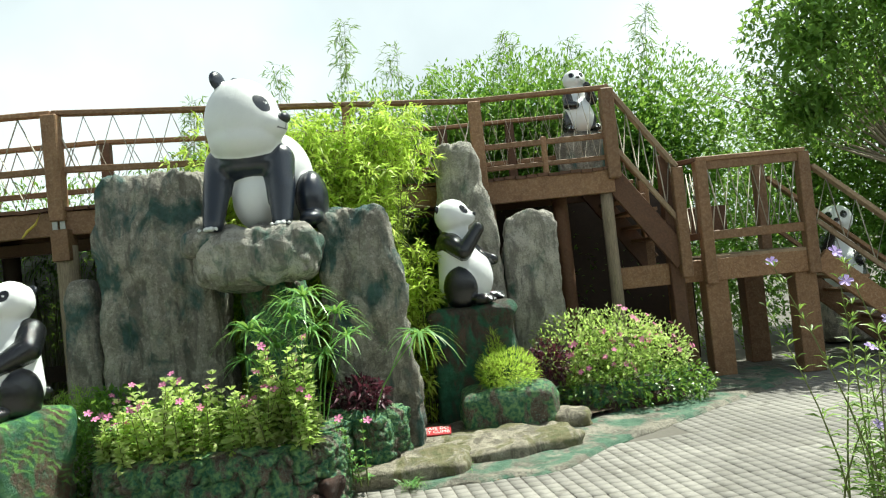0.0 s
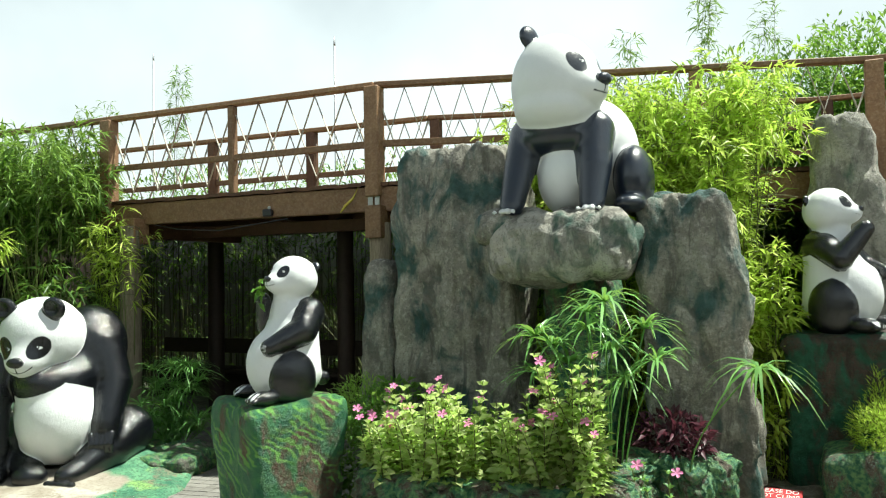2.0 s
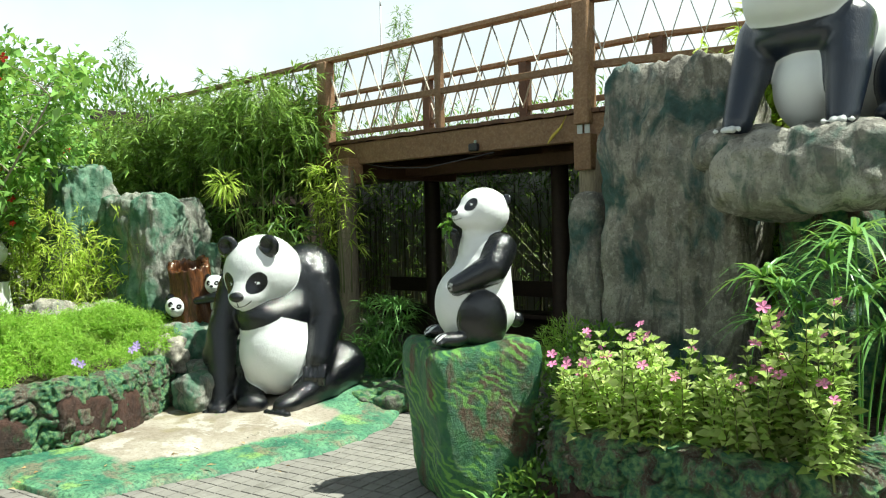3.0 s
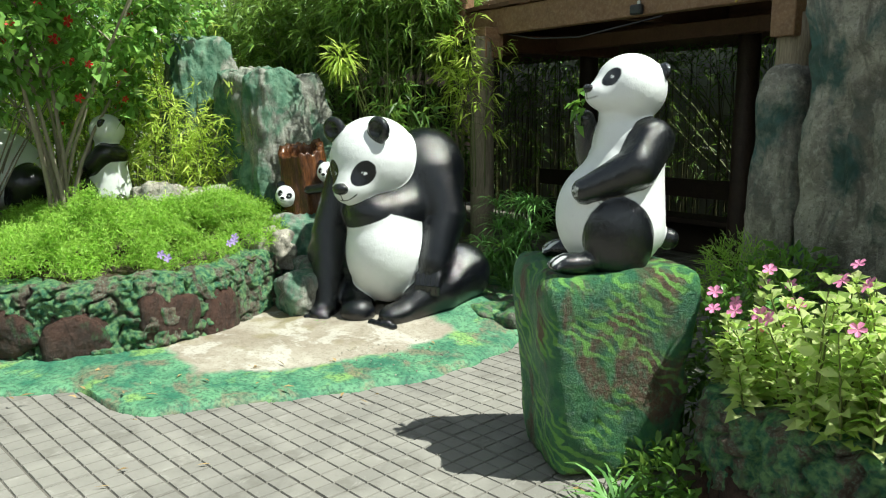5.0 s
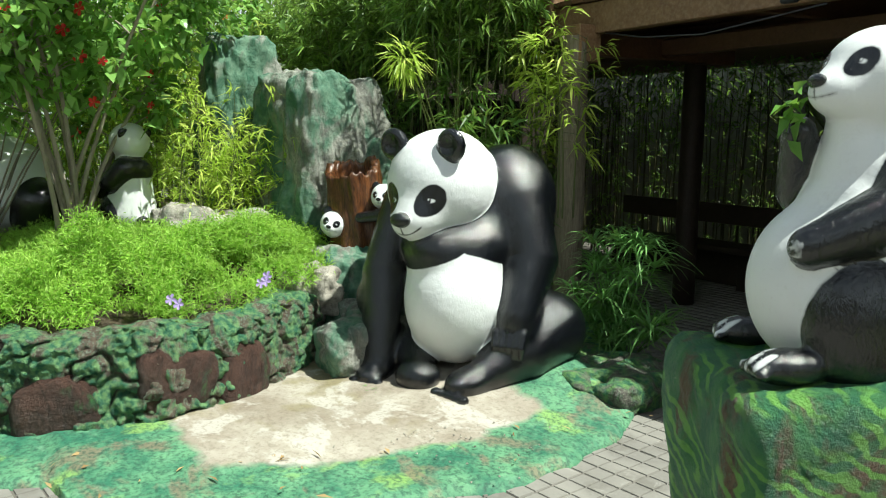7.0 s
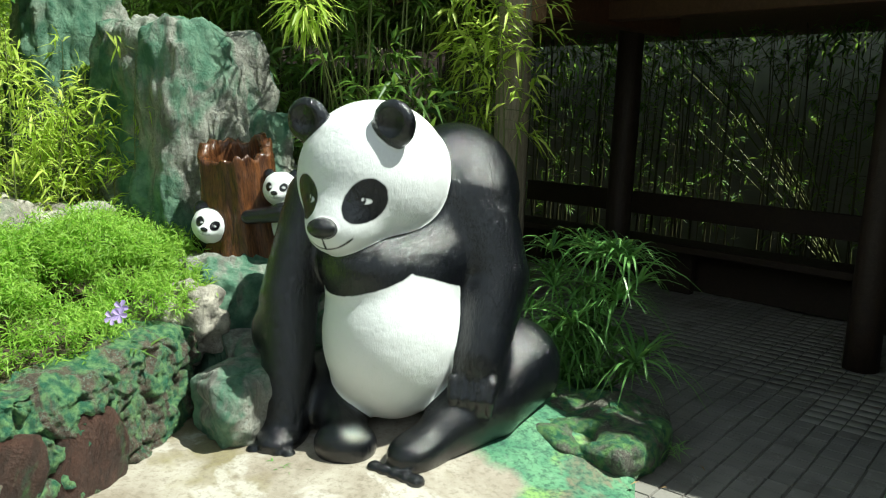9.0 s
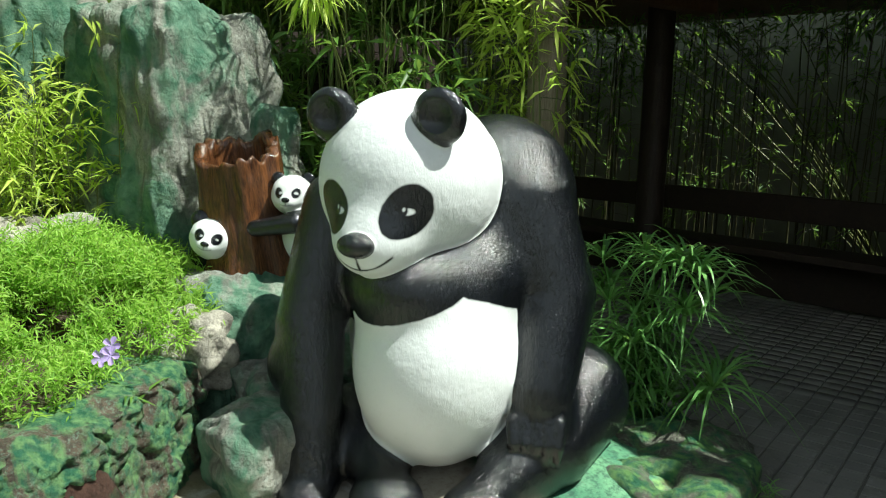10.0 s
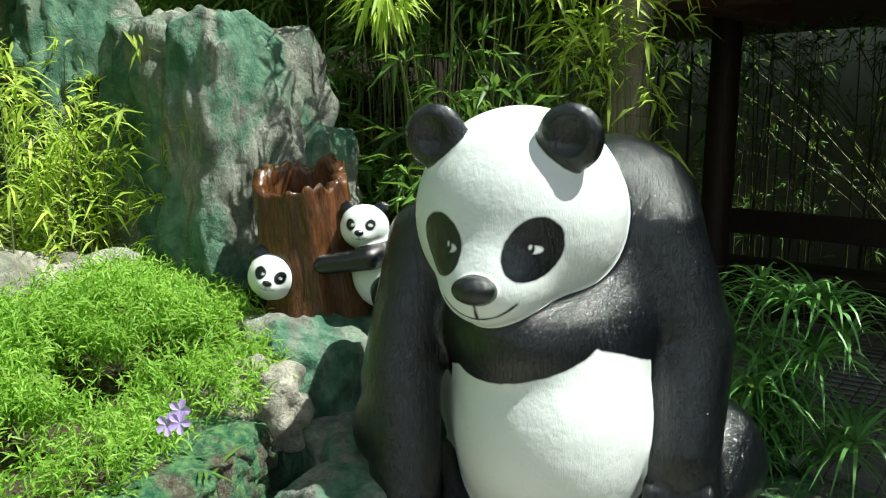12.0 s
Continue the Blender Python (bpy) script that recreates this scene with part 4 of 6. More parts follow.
rock("slab_rock", (-6.75, 5.85, 0.2), (0.4, 0.35, 1.25), 16, M_ROCK_GREEN, "small dark green artificial rock", cuts=12, square=5, rough=0.06, ridges=0.04)
rock("planter_rock", (-7.1, 4.62, 0.55), (0.5, 0.85, 0.38), 18, M_ROCK_GREY, "pale grey boulder in the ground cover", cuts=18, square=4, rough=0.1)
rock("base_rock", (-6.1, 5.4, 0.05), (0.62, 0.66, 0.65), 19, M_ROCK_GREEN, "green painted rock under the stump", cuts=34, square=7, rough=0.085)
rock("step_stone", (-5.7, 5.3, 0.05), (0.36, 0.42, 0.36), 20, M_ROCK_GREEN, "blue-green painted stone by the planter wall", cuts=26, square=5, rough=0.055, category="stone")
rock("step_stone", (-5.75, 5.75, 0.05), (0.35, 0.4, 0.48), 21, M_ROCK_GREEN, "pale green stone behind the statue", cuts=26, square=5, rough=0.055, category="stone")
rock("step_stone", (-5.48, 5.02, 0.04), (0.34, 0.32, 0.3), 22, M_ROCK_GREEN, "blue-green painted stone by the planter wall", cuts=26, square=5, rough=0.055, category="stone")
rock("hollow_stone", (-5.95, 5.0, 0.28), (0.26, 0.3, 0.38), 23, M_ROCK_GREY, "pale eroded stone on the planter corner", cuts=18, square=4, rough=0.12)


v_, f_ = rock_arrays((0.95, 0.66, 0.24), 37, cuts=34, square=4, rough=0.05)
pit = np.exp(-((v_[:, 0] - 0.2) ** 2 + (v_[:, 1] + 0.24) ** 2) / 0.004)
v_[:, 2] -= 0.11 * pit
v_[:, 1] += 0.09 * pit
boulder = tagged(mesh_ob("apron_boulder", v_, f_, M_BOULDER, True), "low flat rock painted in bright greens, with a small hollow", "rock")
boulder.matrix_world = pose(-4.66, 6.2, -0.04, 0, 0, 12)


def pedestal(name, at, rz, size, height, flare, seed, label, lip=0.0, mat=None):
    v, f = rock_arrays((size[0], size[1], height), seed, cuts=18, square=9, rough=0.035)
    t = v[:, 2:3] / height
    v[:, :2] *= 1 - flare * (1 - t)
    if lip:
        v[:, :2] *= 1 + lip * np.clip((t - 0.88) / 0.05, 0, 1)
    ob = mesh_ob(name, v, f, mat or M_PED, True)
    ob.matrix_world = pose(*at, 0, 0, rz)
    return tagged(ob, label, "pedestal")


pedestal("pedestal", (-2.53, 5.1, -0.01), -27, (0.66, 0.68), 0.9, 0.16, 31, "squarish concrete pedestal painted in greens and brown")
pedestal("pedestal", (0.72, 7.3, 0.0), 0, (0.8, 0.62), 1.2, 0.05, 32, "dark green painted concrete pedestal with a pale rim", 0.12, M_PED_DARK)
v_, f_ = rock_arrays((0.86, 0.62, 0.46), 33, cuts=14, square=5, rough=0.04)
tagged(mesh_ob("rock_planter", v_ + [0.98, 6.95, 0.02], f_, M_WALL_GREEN, True), "small rock planter painted in mottled greens", "planter")


# ---- statues ----
def head(c, r, look_deg, tilt=0.0, muzzle=0.42, ear=0.3, ears_up=0.8, eye=0.2, ear_back=0.0, ears_apart=0.66, wide=1.02, eyes_apart=0.4, eyes_up=0.12, smile=0.7):
    """A panda head round c: solids in white and black, and painted marks; look_deg turns it about the upright axis."""
    turn = np.array(Euler((radians(tilt), 0, radians(look_deg))).to_matrix())
    at = lambda x, y, z: tuple(np.array(c) + turn @ (np.array((x, y, z)) * r))
    deg = (tilt, 0, look_deg)
    white = [("e", 0.05, c, (r * wide, r * 0.98, r * 0.95), deg), ("e", r * 0.3, at(0, -0.82, -0.3), (r * muzzle, r * muzzle, r * muzzle * 0.8), deg)]
    black = []
    for s in (-1, 1):
        black.append(("e", r * 0.06, at(s * ears_apart, ear_back, ears_up), (r * ear, r * ear * 0.5, r * ear), (tilt - 8, s * 30, look_deg)))
    black.append(("e", r * 0.04, at(0, -0.84 - muzzle * 0.92, -0.17), (r * 0.19, r * 0.12, r * 0.12), deg))
    marks = []
    for s in (-1, 1):
        marks.append(("e", 0, at(s * eyes_apart, -0.84, eyes_up), (r * eye, r * 0.4, r * eye * 1.25), (tilt, s * 28, look_deg)))
        marks.append(("e", 1, at(s * (eyes_apart - 0.04) + 0.06, -0.95, eyes_up + 0.01), (r * 0.055, r * 0.3, r * 0.026), (tilt, s * 14, look_deg)))
        marks.append(("e", 0, at(s * (eyes_apart - 0.04) + 0.015, -0.95, eyes_up + 0.02), (r * 0.056, r * 0.3, r * 0.06), deg))
        # small white catchlight painted onto the pupil
        marks.append(("e", 1, at(s * (eyes_apart - 0.04) + 0.03, -0.95, eyes_up + 0.035), (r * 0.008, r * 0.3, r * 0.014), deg))
    marks.append(("m", 0, c, turn, r, smile, muzzle * 0.74, 0.014))
    marks.append(("l", 0, at(0, -0.84 - muzzle, -0.26), at(0, -0.82 - muzzle * 0.92, -0.48), r * 0.02, r * 0.02))
    return white, black, marks


def claws(at, heading, spread, n, r):
    """Toes at the end of a paw."""
    out = []
    side = (-heading[1], heading[0])
    for k in range(n):
        o = (k - (n - 1) / 2) * spread
        out.append(("e", 0.006, (at[0] + side[0] * o, at[1] + side[1] * o, at[2]), (r, r, r * 0.8)))
    return out


# large statue at the end of the way, seated and leaning forward
w, b, mk = head((-0.065, -0.07, 1.145), 0.335, -13, 16, muzzle=0.44, ear=0.285, ears_up=0.84, eye=0.22, ear_back=-0.36, ears_apart=0.6, wide=0.95, eyes_apart=0.39, eyes_up=0.05, smile=1.2)
EAR_CUPS = [("e", 0, tuple(np.array(s[2]) + [-0.012, -0.06, 0.0]), (0.066, 0.045, 0.066), (0, 0, -13)) for s in b[:2]]
w[0] = ("e", 0.05, (-0.065, -0.06, 1.15), (0.325, 0.33, 0.325), (16, 0, -13))
white = w + [("e", 0.06, (0.05, -0.08, 0.5), (0.31, 0.36, 0.39)), ("e", 0.1, (0.05, 0.22, 0.5), (0.42, 0.4, 0.42))]
black = b + [
    ("e", 0.1, (0.08, 0.2, 0.86), (0.42, 0.36, 0.42), (-12, 0, 0)),
    ("e", 0.08, (0.22, 0.24, 1.06), (0.3, 0.3, 0.33)),
    ("e", 0.12, (0.02, -0.02, 0.8), (0.33, 0.3, 0.2)),
    ("e", 0.06, (-0.02, -0.2, 0.79), (0.2, 0.2, 0.16)),
    ("p", 0.04, [(0.33, 0.12, 1.05), (0.455, 0.03, 0.74), (0.44, -0.15, 0.44)], [0.185, 0.155, 0.115]),
    ("e", 0.03, (0.44, -0.19, 0.37), (0.1, 0.08, 0.1)),
    ("p", 0.04, [(-0.38, 0.1, 1.02), (-0.44, -0.1, 0.6), (-0.36, -0.3, 0.1)], [0.15, 0.13, 0.1]),
    ("p", 0.05, [(0.53, 0.15, 0.31), (0.46, -0.1, 0.22), (0.28, -0.33, 0.1)], [0.225, 0.17, 0.1]),
    ("e", 0.03, (0.24, -0.4, 0.09), (0.105, 0.14, 0.09), (0, 0, -24)),
    ("p", 0.05, [(-0.3, 0.0, 0.18), (-0.1, -0.3, 0.12)], [0.16, 0.1]),
    ("e", 0.03, (-0.06, -0.4, 0.09), (0.13, 0.12, 0.1)),
    ("e", 0.03, (-0.36, -0.36, 0.06), (0.1, 0.13, 0.06)),
    ("e", 0.02, (-0.5, -0.17, 0.46), (0.08, 0.07, 0.12)),
] + [("p", 0.005, [(0.35 + 0.04 * k, -0.25, 0.36), (0.355 + 0.038 * k, -0.285, 0.29), (0.355 + 0.038 * k, -0.285, 0.235)], [0.026, 0.023, 0.013]) for k in range(5)] + claws((-0.36, -0.46, 0.035), (0, -1), 0.052, 4, 0.032) + claws((0.19, -0.53, 0.05), (-0.35, -0.93), 0.05, 5, 0.034)
statue("panda_statue", (-5.17, 5.58, 0.05), 35, white, black, mk, M_PANDA, 0.0105, "large seated panda statue in glossy black and white paint", 0.05, face=((0.0, -0.36, 1.07), 0.34),
       carve=[("e", 0) + tuple(s[2:]) for s in EAR_CUPS])


def sitting(name, at, rz, label, scale=1.0, near=1, raised_near=False, step=0.014, mat=None, look_deg=0.0):
    """A panda seated upright, about 0.95 high; near: the side (+1 or -1) of the lowered or raised forearm."""
    w, b, mk = head((0, 0.05, 0.795), 0.16, look_deg, -8, muzzle=0.46, ear=0.27, ears_up=0.5, eye=0.23, ear_back=0.55, ears_apart=0.64, eyes_apart=0.44, eyes_up=0.18)
    n = near
    white = w + [("p", 0.05, [(0, 0.02, 0.2), (0, 0.04, 0.45), (0, 0.02, 0.66)], [0.205, 0.17, 0.105]), ("e", 0.05, (0, -0.05, 0.24), (0.2, 0.215, 0.25))]
    lower = ("p", 0.015, [(n * 0.09, 0.13, 0.57), (n * 0.17, 0.06, 0.46), (n * 0.17, -0.16, 0.365)], [0.1, 0.092, 0.056])
    far = ("p", 0.02, [(-n * 0.11, 0.04, 0.57), (-n * 0.14, -0.1, 0.49), (-n * 0.05, -0.14, 0.66)], [0.085, 0.065, 0.048])
    if raised_near:
        lower = ("p", 0.02, [(n * 0.13, 0.04, 0.55), (n * 0.2, -0.08, 0.47), (n * 0.1, -0.2, 0.66)], [0.085, 0.075, 0.055])
        far = ("p", 0.02, [(-n * 0.12, 0.04, 0.58), (-n * 0.18, -0.12, 0.42), (-n * 0.1, -0.26, 0.38)], [0.085, 0.07, 0.05])
    black = b + [lower, far, ("e", 0.04, (0, 0.09, 0.55), (0.16, 0.13, 0.12)), ("e", 0.02, (0, 0.24, 0.13), (0.05, 0.05, 0.05))]
    streaks = []
    for s in (-1, 1):
        black += [("e", 0.012, (s * 0.165, -0.01, 0.155), (0.088, 0.15, 0.19), (6, 0, 0)), ("e", 0.02, (s * 0.19, -0.2, 0.05), (0.062, 0.11, 0.05), (0, 0, s * 8))]
        black += claws((s * 0.2, -0.285, 0.04), (s * 0.2, -1), 0.03, 4, 0.022)
        for k in range(6):
            x, y = s * 0.195 + (k - 2.5) * 0.021, -0.235 - 0.03 * (k % 2)
            streaks.append(("l", 1, (x, y, 0.1), (x + 0.012, y - 0.075, 0.045), 0.007, 0.009))
    mk = mk + streaks
    for k in range(4):
        mk.append(("l", 1, (n * 0.185, -0.215, 0.385 - 0.02 * k), (n * 0.215, -0.195, 0.38 - 0.02 * k), 0.004, 0.004))
    return statue(name, at, rz, white, black, mk, mat or M_PANDA_FLAT, step, label, 0.03, scale, face=((0, -0.08, 0.8), 0.17) if step < 0.012 else None)


sitting("panda_statue", (-2.49, 5.13, 0.87), -38, "glossy panda statue on a green pedestal, leaves at its mouth", 0.96, 1, step=0.0115, look_deg=20)
sitting("panda_statue", (0.7, 7.3, 1.19), 72, "panda statue seated on a pedestal, feeding with raised paw", 1.08, -1, True)
sitting("panda_statue", (-7.95, 4.22, 0.66), -75, "small panda statue half hidden behind the hibiscus", 0.95, 1)
rock("base_rock", (2.45, 9.7, DECK_Z), (0.6, 0.4, 0.62), 42, M_ROCK, "small rock base on the timber deck", cuts=8, square=6, rough=0.02)
sitting("panda_statue", (2.47, 9.68, DECK_Z + 0.6), 5, "panda statue seated on a rock on the timber deck", 0.88, 1, True)
sitting("panda_statue", (6.1, 10.6, 0.6), -25, "distant panda statue beyond the stairs", 1.35, 1)

rock("base_rock", (6.1, 10.6, 0.0), (1.0, 0.9, 0.62), 41, M_ROCK_GREY, "pale rock base of the distant statue", cuts=8, square=6, rough=0.03)

# large statue on the ledge, seated, its head turned
w, b, mk = head((-0.02, -0.02, 0.9), 0.33, 70, -4, muzzle=0.32, ear=0.25, ears_up=1.0, eye=0.19, ear_back=0.3, ears_apart=0.42, eyes_up=0.2, smile=0.6)
w[0] = ("e", 0.05, (-0.02, -0.02, 0.87), (0.31, 0.31, 0.37), (-4, 0, 70))
white = w + [("e", 0.05, (0.02, 0.05, 0.26), (0.2, 0.24, 0.26)), ("e", 0.06, (0.14, 0.3, 0.42), (0.32, 0.3, 0.42)), ("e", 0.05, (-0.02, -0.06, 0.72), (0.28, 0.27, 0.18))]
black = b + [
    ("e", 0.05, (-0.02, 0.0, 0.54), (0.3, 0.22, 0.14)),
    ("p", 0.04, [(-0.24, 0.0, 0.56), (-0.27, -0.13, 0.3), (-0.28, -0.26, 0.06)], [0.13, 0.105, 0.08]),
    ("p", 0.04, [(0.22, 0.0, 0.56), (0.25, -0.12, 0.3), (0.25, -0.22, 0.06)], [0.14, 0.11, 0.08]),
    ("e", 0.04, (0.46, 0.1, 0.22), (0.13, 0.2, 0.24)),
    ("e", 0.03, (0.46, -0.06, 0.06), (0.1, 0.14, 0.06)),
]
white += claws((-0.3, -0.352, 0.022), (-0.1, -1), 0.045, 4, 0.018) + claws((0.25, -0.312, 0.022), (0, -1), 0.045, 4, 0.018)
statue("panda_statue", (-0.98, 6.2, 2.02), 0, white, black, mk, M_PANDA_BLUE, 0.013, "large panda statue seated on a rock ledge, head turned", 0.05, face=((0.22, -0.1, 0.9), 0.26))

# statue on all fours behind the planting
w, b, mk = head((0, -0.75, 0.62), 0.28, 0, 0)
white = w + [("e", 0.1, (0, 0.2, 0.55), (0.42, 0.62, 0.42))]
black = b + [("e", 0.03, (0, -0.02, 0.56), (0.44, 0.17, 0.44))]
for s in (-1, 1):
    black += [("p", 0.05, [(s * 0.26, -0.08, 0.4), (s * 0.28, -0.12, 0.06)], [0.16, 0.13]), ("p", 0.05, [(s * 0.28, 0.62, 0.4), (s * 0.3, 0.6, 0.08)], [0.2, 0.14])]
statue("panda_statue", (-8.5, 2.95, 0.52), 0, white, black, mk, M_PANDA_FLAT, 0.022, "panda statue on all fours behind the planting")

# hollow stump with two cubs
z = np.linspace(0, 0.58, 26)
ang = np.linspace(0, 2 * np.pi, 72, endpoint=False)
outer = [[(0.0 + (0.185 + 0.035 * (1 - t / 0.58) ** 2) * math.cos(a), (0.185 + 0.035 * (1 - t / 0.58) ** 2) * math.sin(a), t) for a in ang] for t in z]
v = np.array(outer)
g = fbm(v * [5, 5, 0.8], 2.5, 3, 5.0) - 0.35 * np.abs(fbm(v * [9, 9, 1.1], 2.2, 3, 8.0))
v[..., :2] *= (1 + 0.22 * g)[..., None]
rim = 0.07 * fbm(np.stack([np.cos(ang) * 2, np.sin(ang) * 2, 0 * ang], 1), 1.5, 3, 2.0) + 0.05 * np.cos(ang - 2.6)
v[..., 2] += rim[None] * (z / 0.58)[:, None] ** 2
inner_v = v[::-1].copy()
inner_v[..., :2] *= 0.72
inner_v[..., 2] -= 0.01
inner_v[:, :, 2] = np.maximum(inner_v[:, :, 2], 0.3)
v = np.concatenate([v, inner_v[:15]])
idx = np.arange(v.shape[0] * 72).reshape(-1, 72)
f = np.stack([idx[:-1], np.roll(idx[:-1], -1, 1), np.roll(idx[1:], -1, 1), idx[1:]], -1).reshape(-1, 4)
stump = mesh_ob("tree_stump", v.reshape(-1, 3), f, M_STUMP, True)
stump.matrix_world = pose(-6.24, 5.47, 0.69, 5, -5, 0)
tagged(stump, "hollow varnished reddish-brown tree stump on a rock", "tree stump")
w, b, mk = head((0, 0, 0.1), 0.095, 0, -6, muzzle=0.42, ear=0.46, eye=0.25, ears_apart=0.72, ears_up=0.72)
statue("cub_statue", (-6.27, 5.24, 0.775), 48, w, b + [("e", 0.03, (0.0, 0.1, 0.0), (0.1, 0.1, 0.1))], mk, M_PANDA_FLAT, 0.006, "head of a panda cub statue peeping beside the stump", face=((0, -0.05, 0.1), 0.1), roll=16)
w, b, mk = head((0, 0, 0.29), 0.085, 0, -4, muzzle=0.4, ear=0.36, eye=0.22, ears_apart=0.72, ears_up=0.74)
statue("cub_statue", (-6.01, 5.53, 0.75), 40, w + [("e", 0.03, (0.06, 0.04, 0.13), (0.12, 0.1, 0.14))],
       b + [("p", 0.015, [(0.1, 0.06, 0.22), (0.03, -0.08, 0.19), (-0.14, -0.06, 0.16)], [0.05, 0.042, 0.034]), ("e", 0.012, (0.1, -0.05, 0.06), (0.07, 0.06, 0.075))], mk, M_PANDA_FLAT, 0.006, "panda cub statue hugging the stump", scale=1.1, face=((0, -0.05, 0.29), 0.09))


# ---- plants ----
def unit(v):
    return v / (np.linalg.norm(v, axis=-1, keepdims=True) + 1e-9)


def fast_mesh(name, verts, faces, mat, parent=None, label="", smooth=False):
    """A mesh from numpy arrays in which every face has the same number of corners."""
    verts, faces = np.asarray(verts, np.float32), np.asarray(faces, np.int32)
    me = bpy.data.meshes.new(name)
    me.vertices.add(len(verts))
    me.vertices.foreach_set("co", verts.ravel())
    k = faces.shape[1]
    me.loops.add(faces.size)
    me.loops.foreach_set("vertex_index", faces.ravel())
    me.polygons.add(len(faces))
    me.polygons.foreach_set("loop_start", np.arange(0, faces.size, k, dtype=np.int32))
    if smooth:
        me.polygons.foreach_set("use_smooth", np.ones(len(faces), bool))
    me.materials.append(mat)
    me.update(calc_edges=True)
    ob = new(name, me)
    ob.parent = parent
    if label:
        ob["label"] = label
    return ob


def leaf_arrays(base, ahead, length, width, curl=0.25, fold=0.25, wide_at=0.4, flat=False):
    """Lance-shaped leaves: four triangles each, folded along the midrib and bent down towards the tip."""
    n = len(base)
    ahead = unit(ahead)
    length = np.broadcast_to(length, (n,))[:, None]
    width = np.broadcast_to(width, (n,))[:, None]
    side = unit(np.cross(ahead, np.array([0.0, 0, 1.0]) + 0.5 * RNG.normal(size=(n, 3))))
    up = np.cross(side, ahead)
    down = np.array([0, 0, -1.0])
    mid = base + ahead * length * wide_at + up * width * 0.1
    tip = base + ahead * length + down * length * curl
    l = mid + side * width * 0.5 + up * width * fold
    r = mid - side * width * 0.5 + up * width * fold
    if flat:
        k = np.arange(4 * n).reshape(n, 4)
        return np.stack([base, l, tip, r], 1).reshape(-1, 3), np.concatenate([k[:, [0, 1, 2]], k[:, [0, 2, 3]]])
    v = np.stack([base, l, mid, r, tip], 1).reshape(-1, 3)
    k = np.arange(n)[:, None, None] * 5
    f = (np.array([[0, 2, 1], [0, 3, 2], [1, 2, 4], [2, 3, 4]])[None] + k).reshape(-1, 3)
    return v, f


def blade_arrays(base, ahead, length, width, droop=0.6, seg=4):
    """Strap-like blades that arch over and hang at the ends."""
    n = len(base)
    ahead = unit(ahead)
    length = np.broadcast_to(length, (n,))
    width = np.broadcast_to(width, (n,))
    droop = np.broadcast_to(droop, (n,))
    side = unit(np.cross(ahead, np.array([[0, 0, 1.0]]) + 0.15 * RNG.normal(size=(n, 3))))
    pts = []
    for k in range(seg + 1):
        t = k / seg
        c = base + ahead * (length * t)[:, None] + np.array([0, 0, -1.0]) * (length * droop * t * t)[:, None]
        w = width * (1 - t**2.2) * (0.55 + 0.45 * min(1, 4 * t)) * 0.5
        if k == seg:
            w = width * 0.03
        pts += [c + side * w[:, None], c - side * w[:, None]]
    v = np.stack(pts, 1).reshape(-1, 3)
    m = 2 * (seg + 1)
    quad = np.array([[2 * k, 2 * k + 1, 2 * k + 3, 2 * k + 2] for k in range(seg)])
    f = (quad[None] + (np.arange(n) * m)[:, None, None]).reshape(-1, 4)
    return v, f


def tube_set(name, paths, radii, mat, parent, sides=5, label=""):
    """Many tubes of the same number of points: paths (n, k, 3), radii (n, k)."""
    paths = np.asarray(paths, float)
    n, k, _ = paths.shape
    tang = unit(np.gradient(paths, axis=1))
    u = unit(np.cross(tang, [0.31, 0.95, 0.05]))
    w = np.cross(tang, u)
    ang = np.linspace(0, 2 * np.pi, sides, endpoint=False)
    ring = paths[:, :, None] + np.broadcast_to(radii, (n, k))[:, :, None, None] * (np.cos(ang)[:, None] * u[:, :, None] + np.sin(ang)[:, None] * w[:, :, None])
    idx = np.arange(n * k * sides).reshape(n, k, sides)
    f = np.stack([idx[:, :-1], np.roll(idx, -1, 2)[:, :-1], np.roll(idx, -1, 2)[:, 1:], idx[:, 1:]], -1).reshape(-1, 4)
    return fast_mesh(name, ring.reshape(-1, 3), f, mat, parent, label, True)


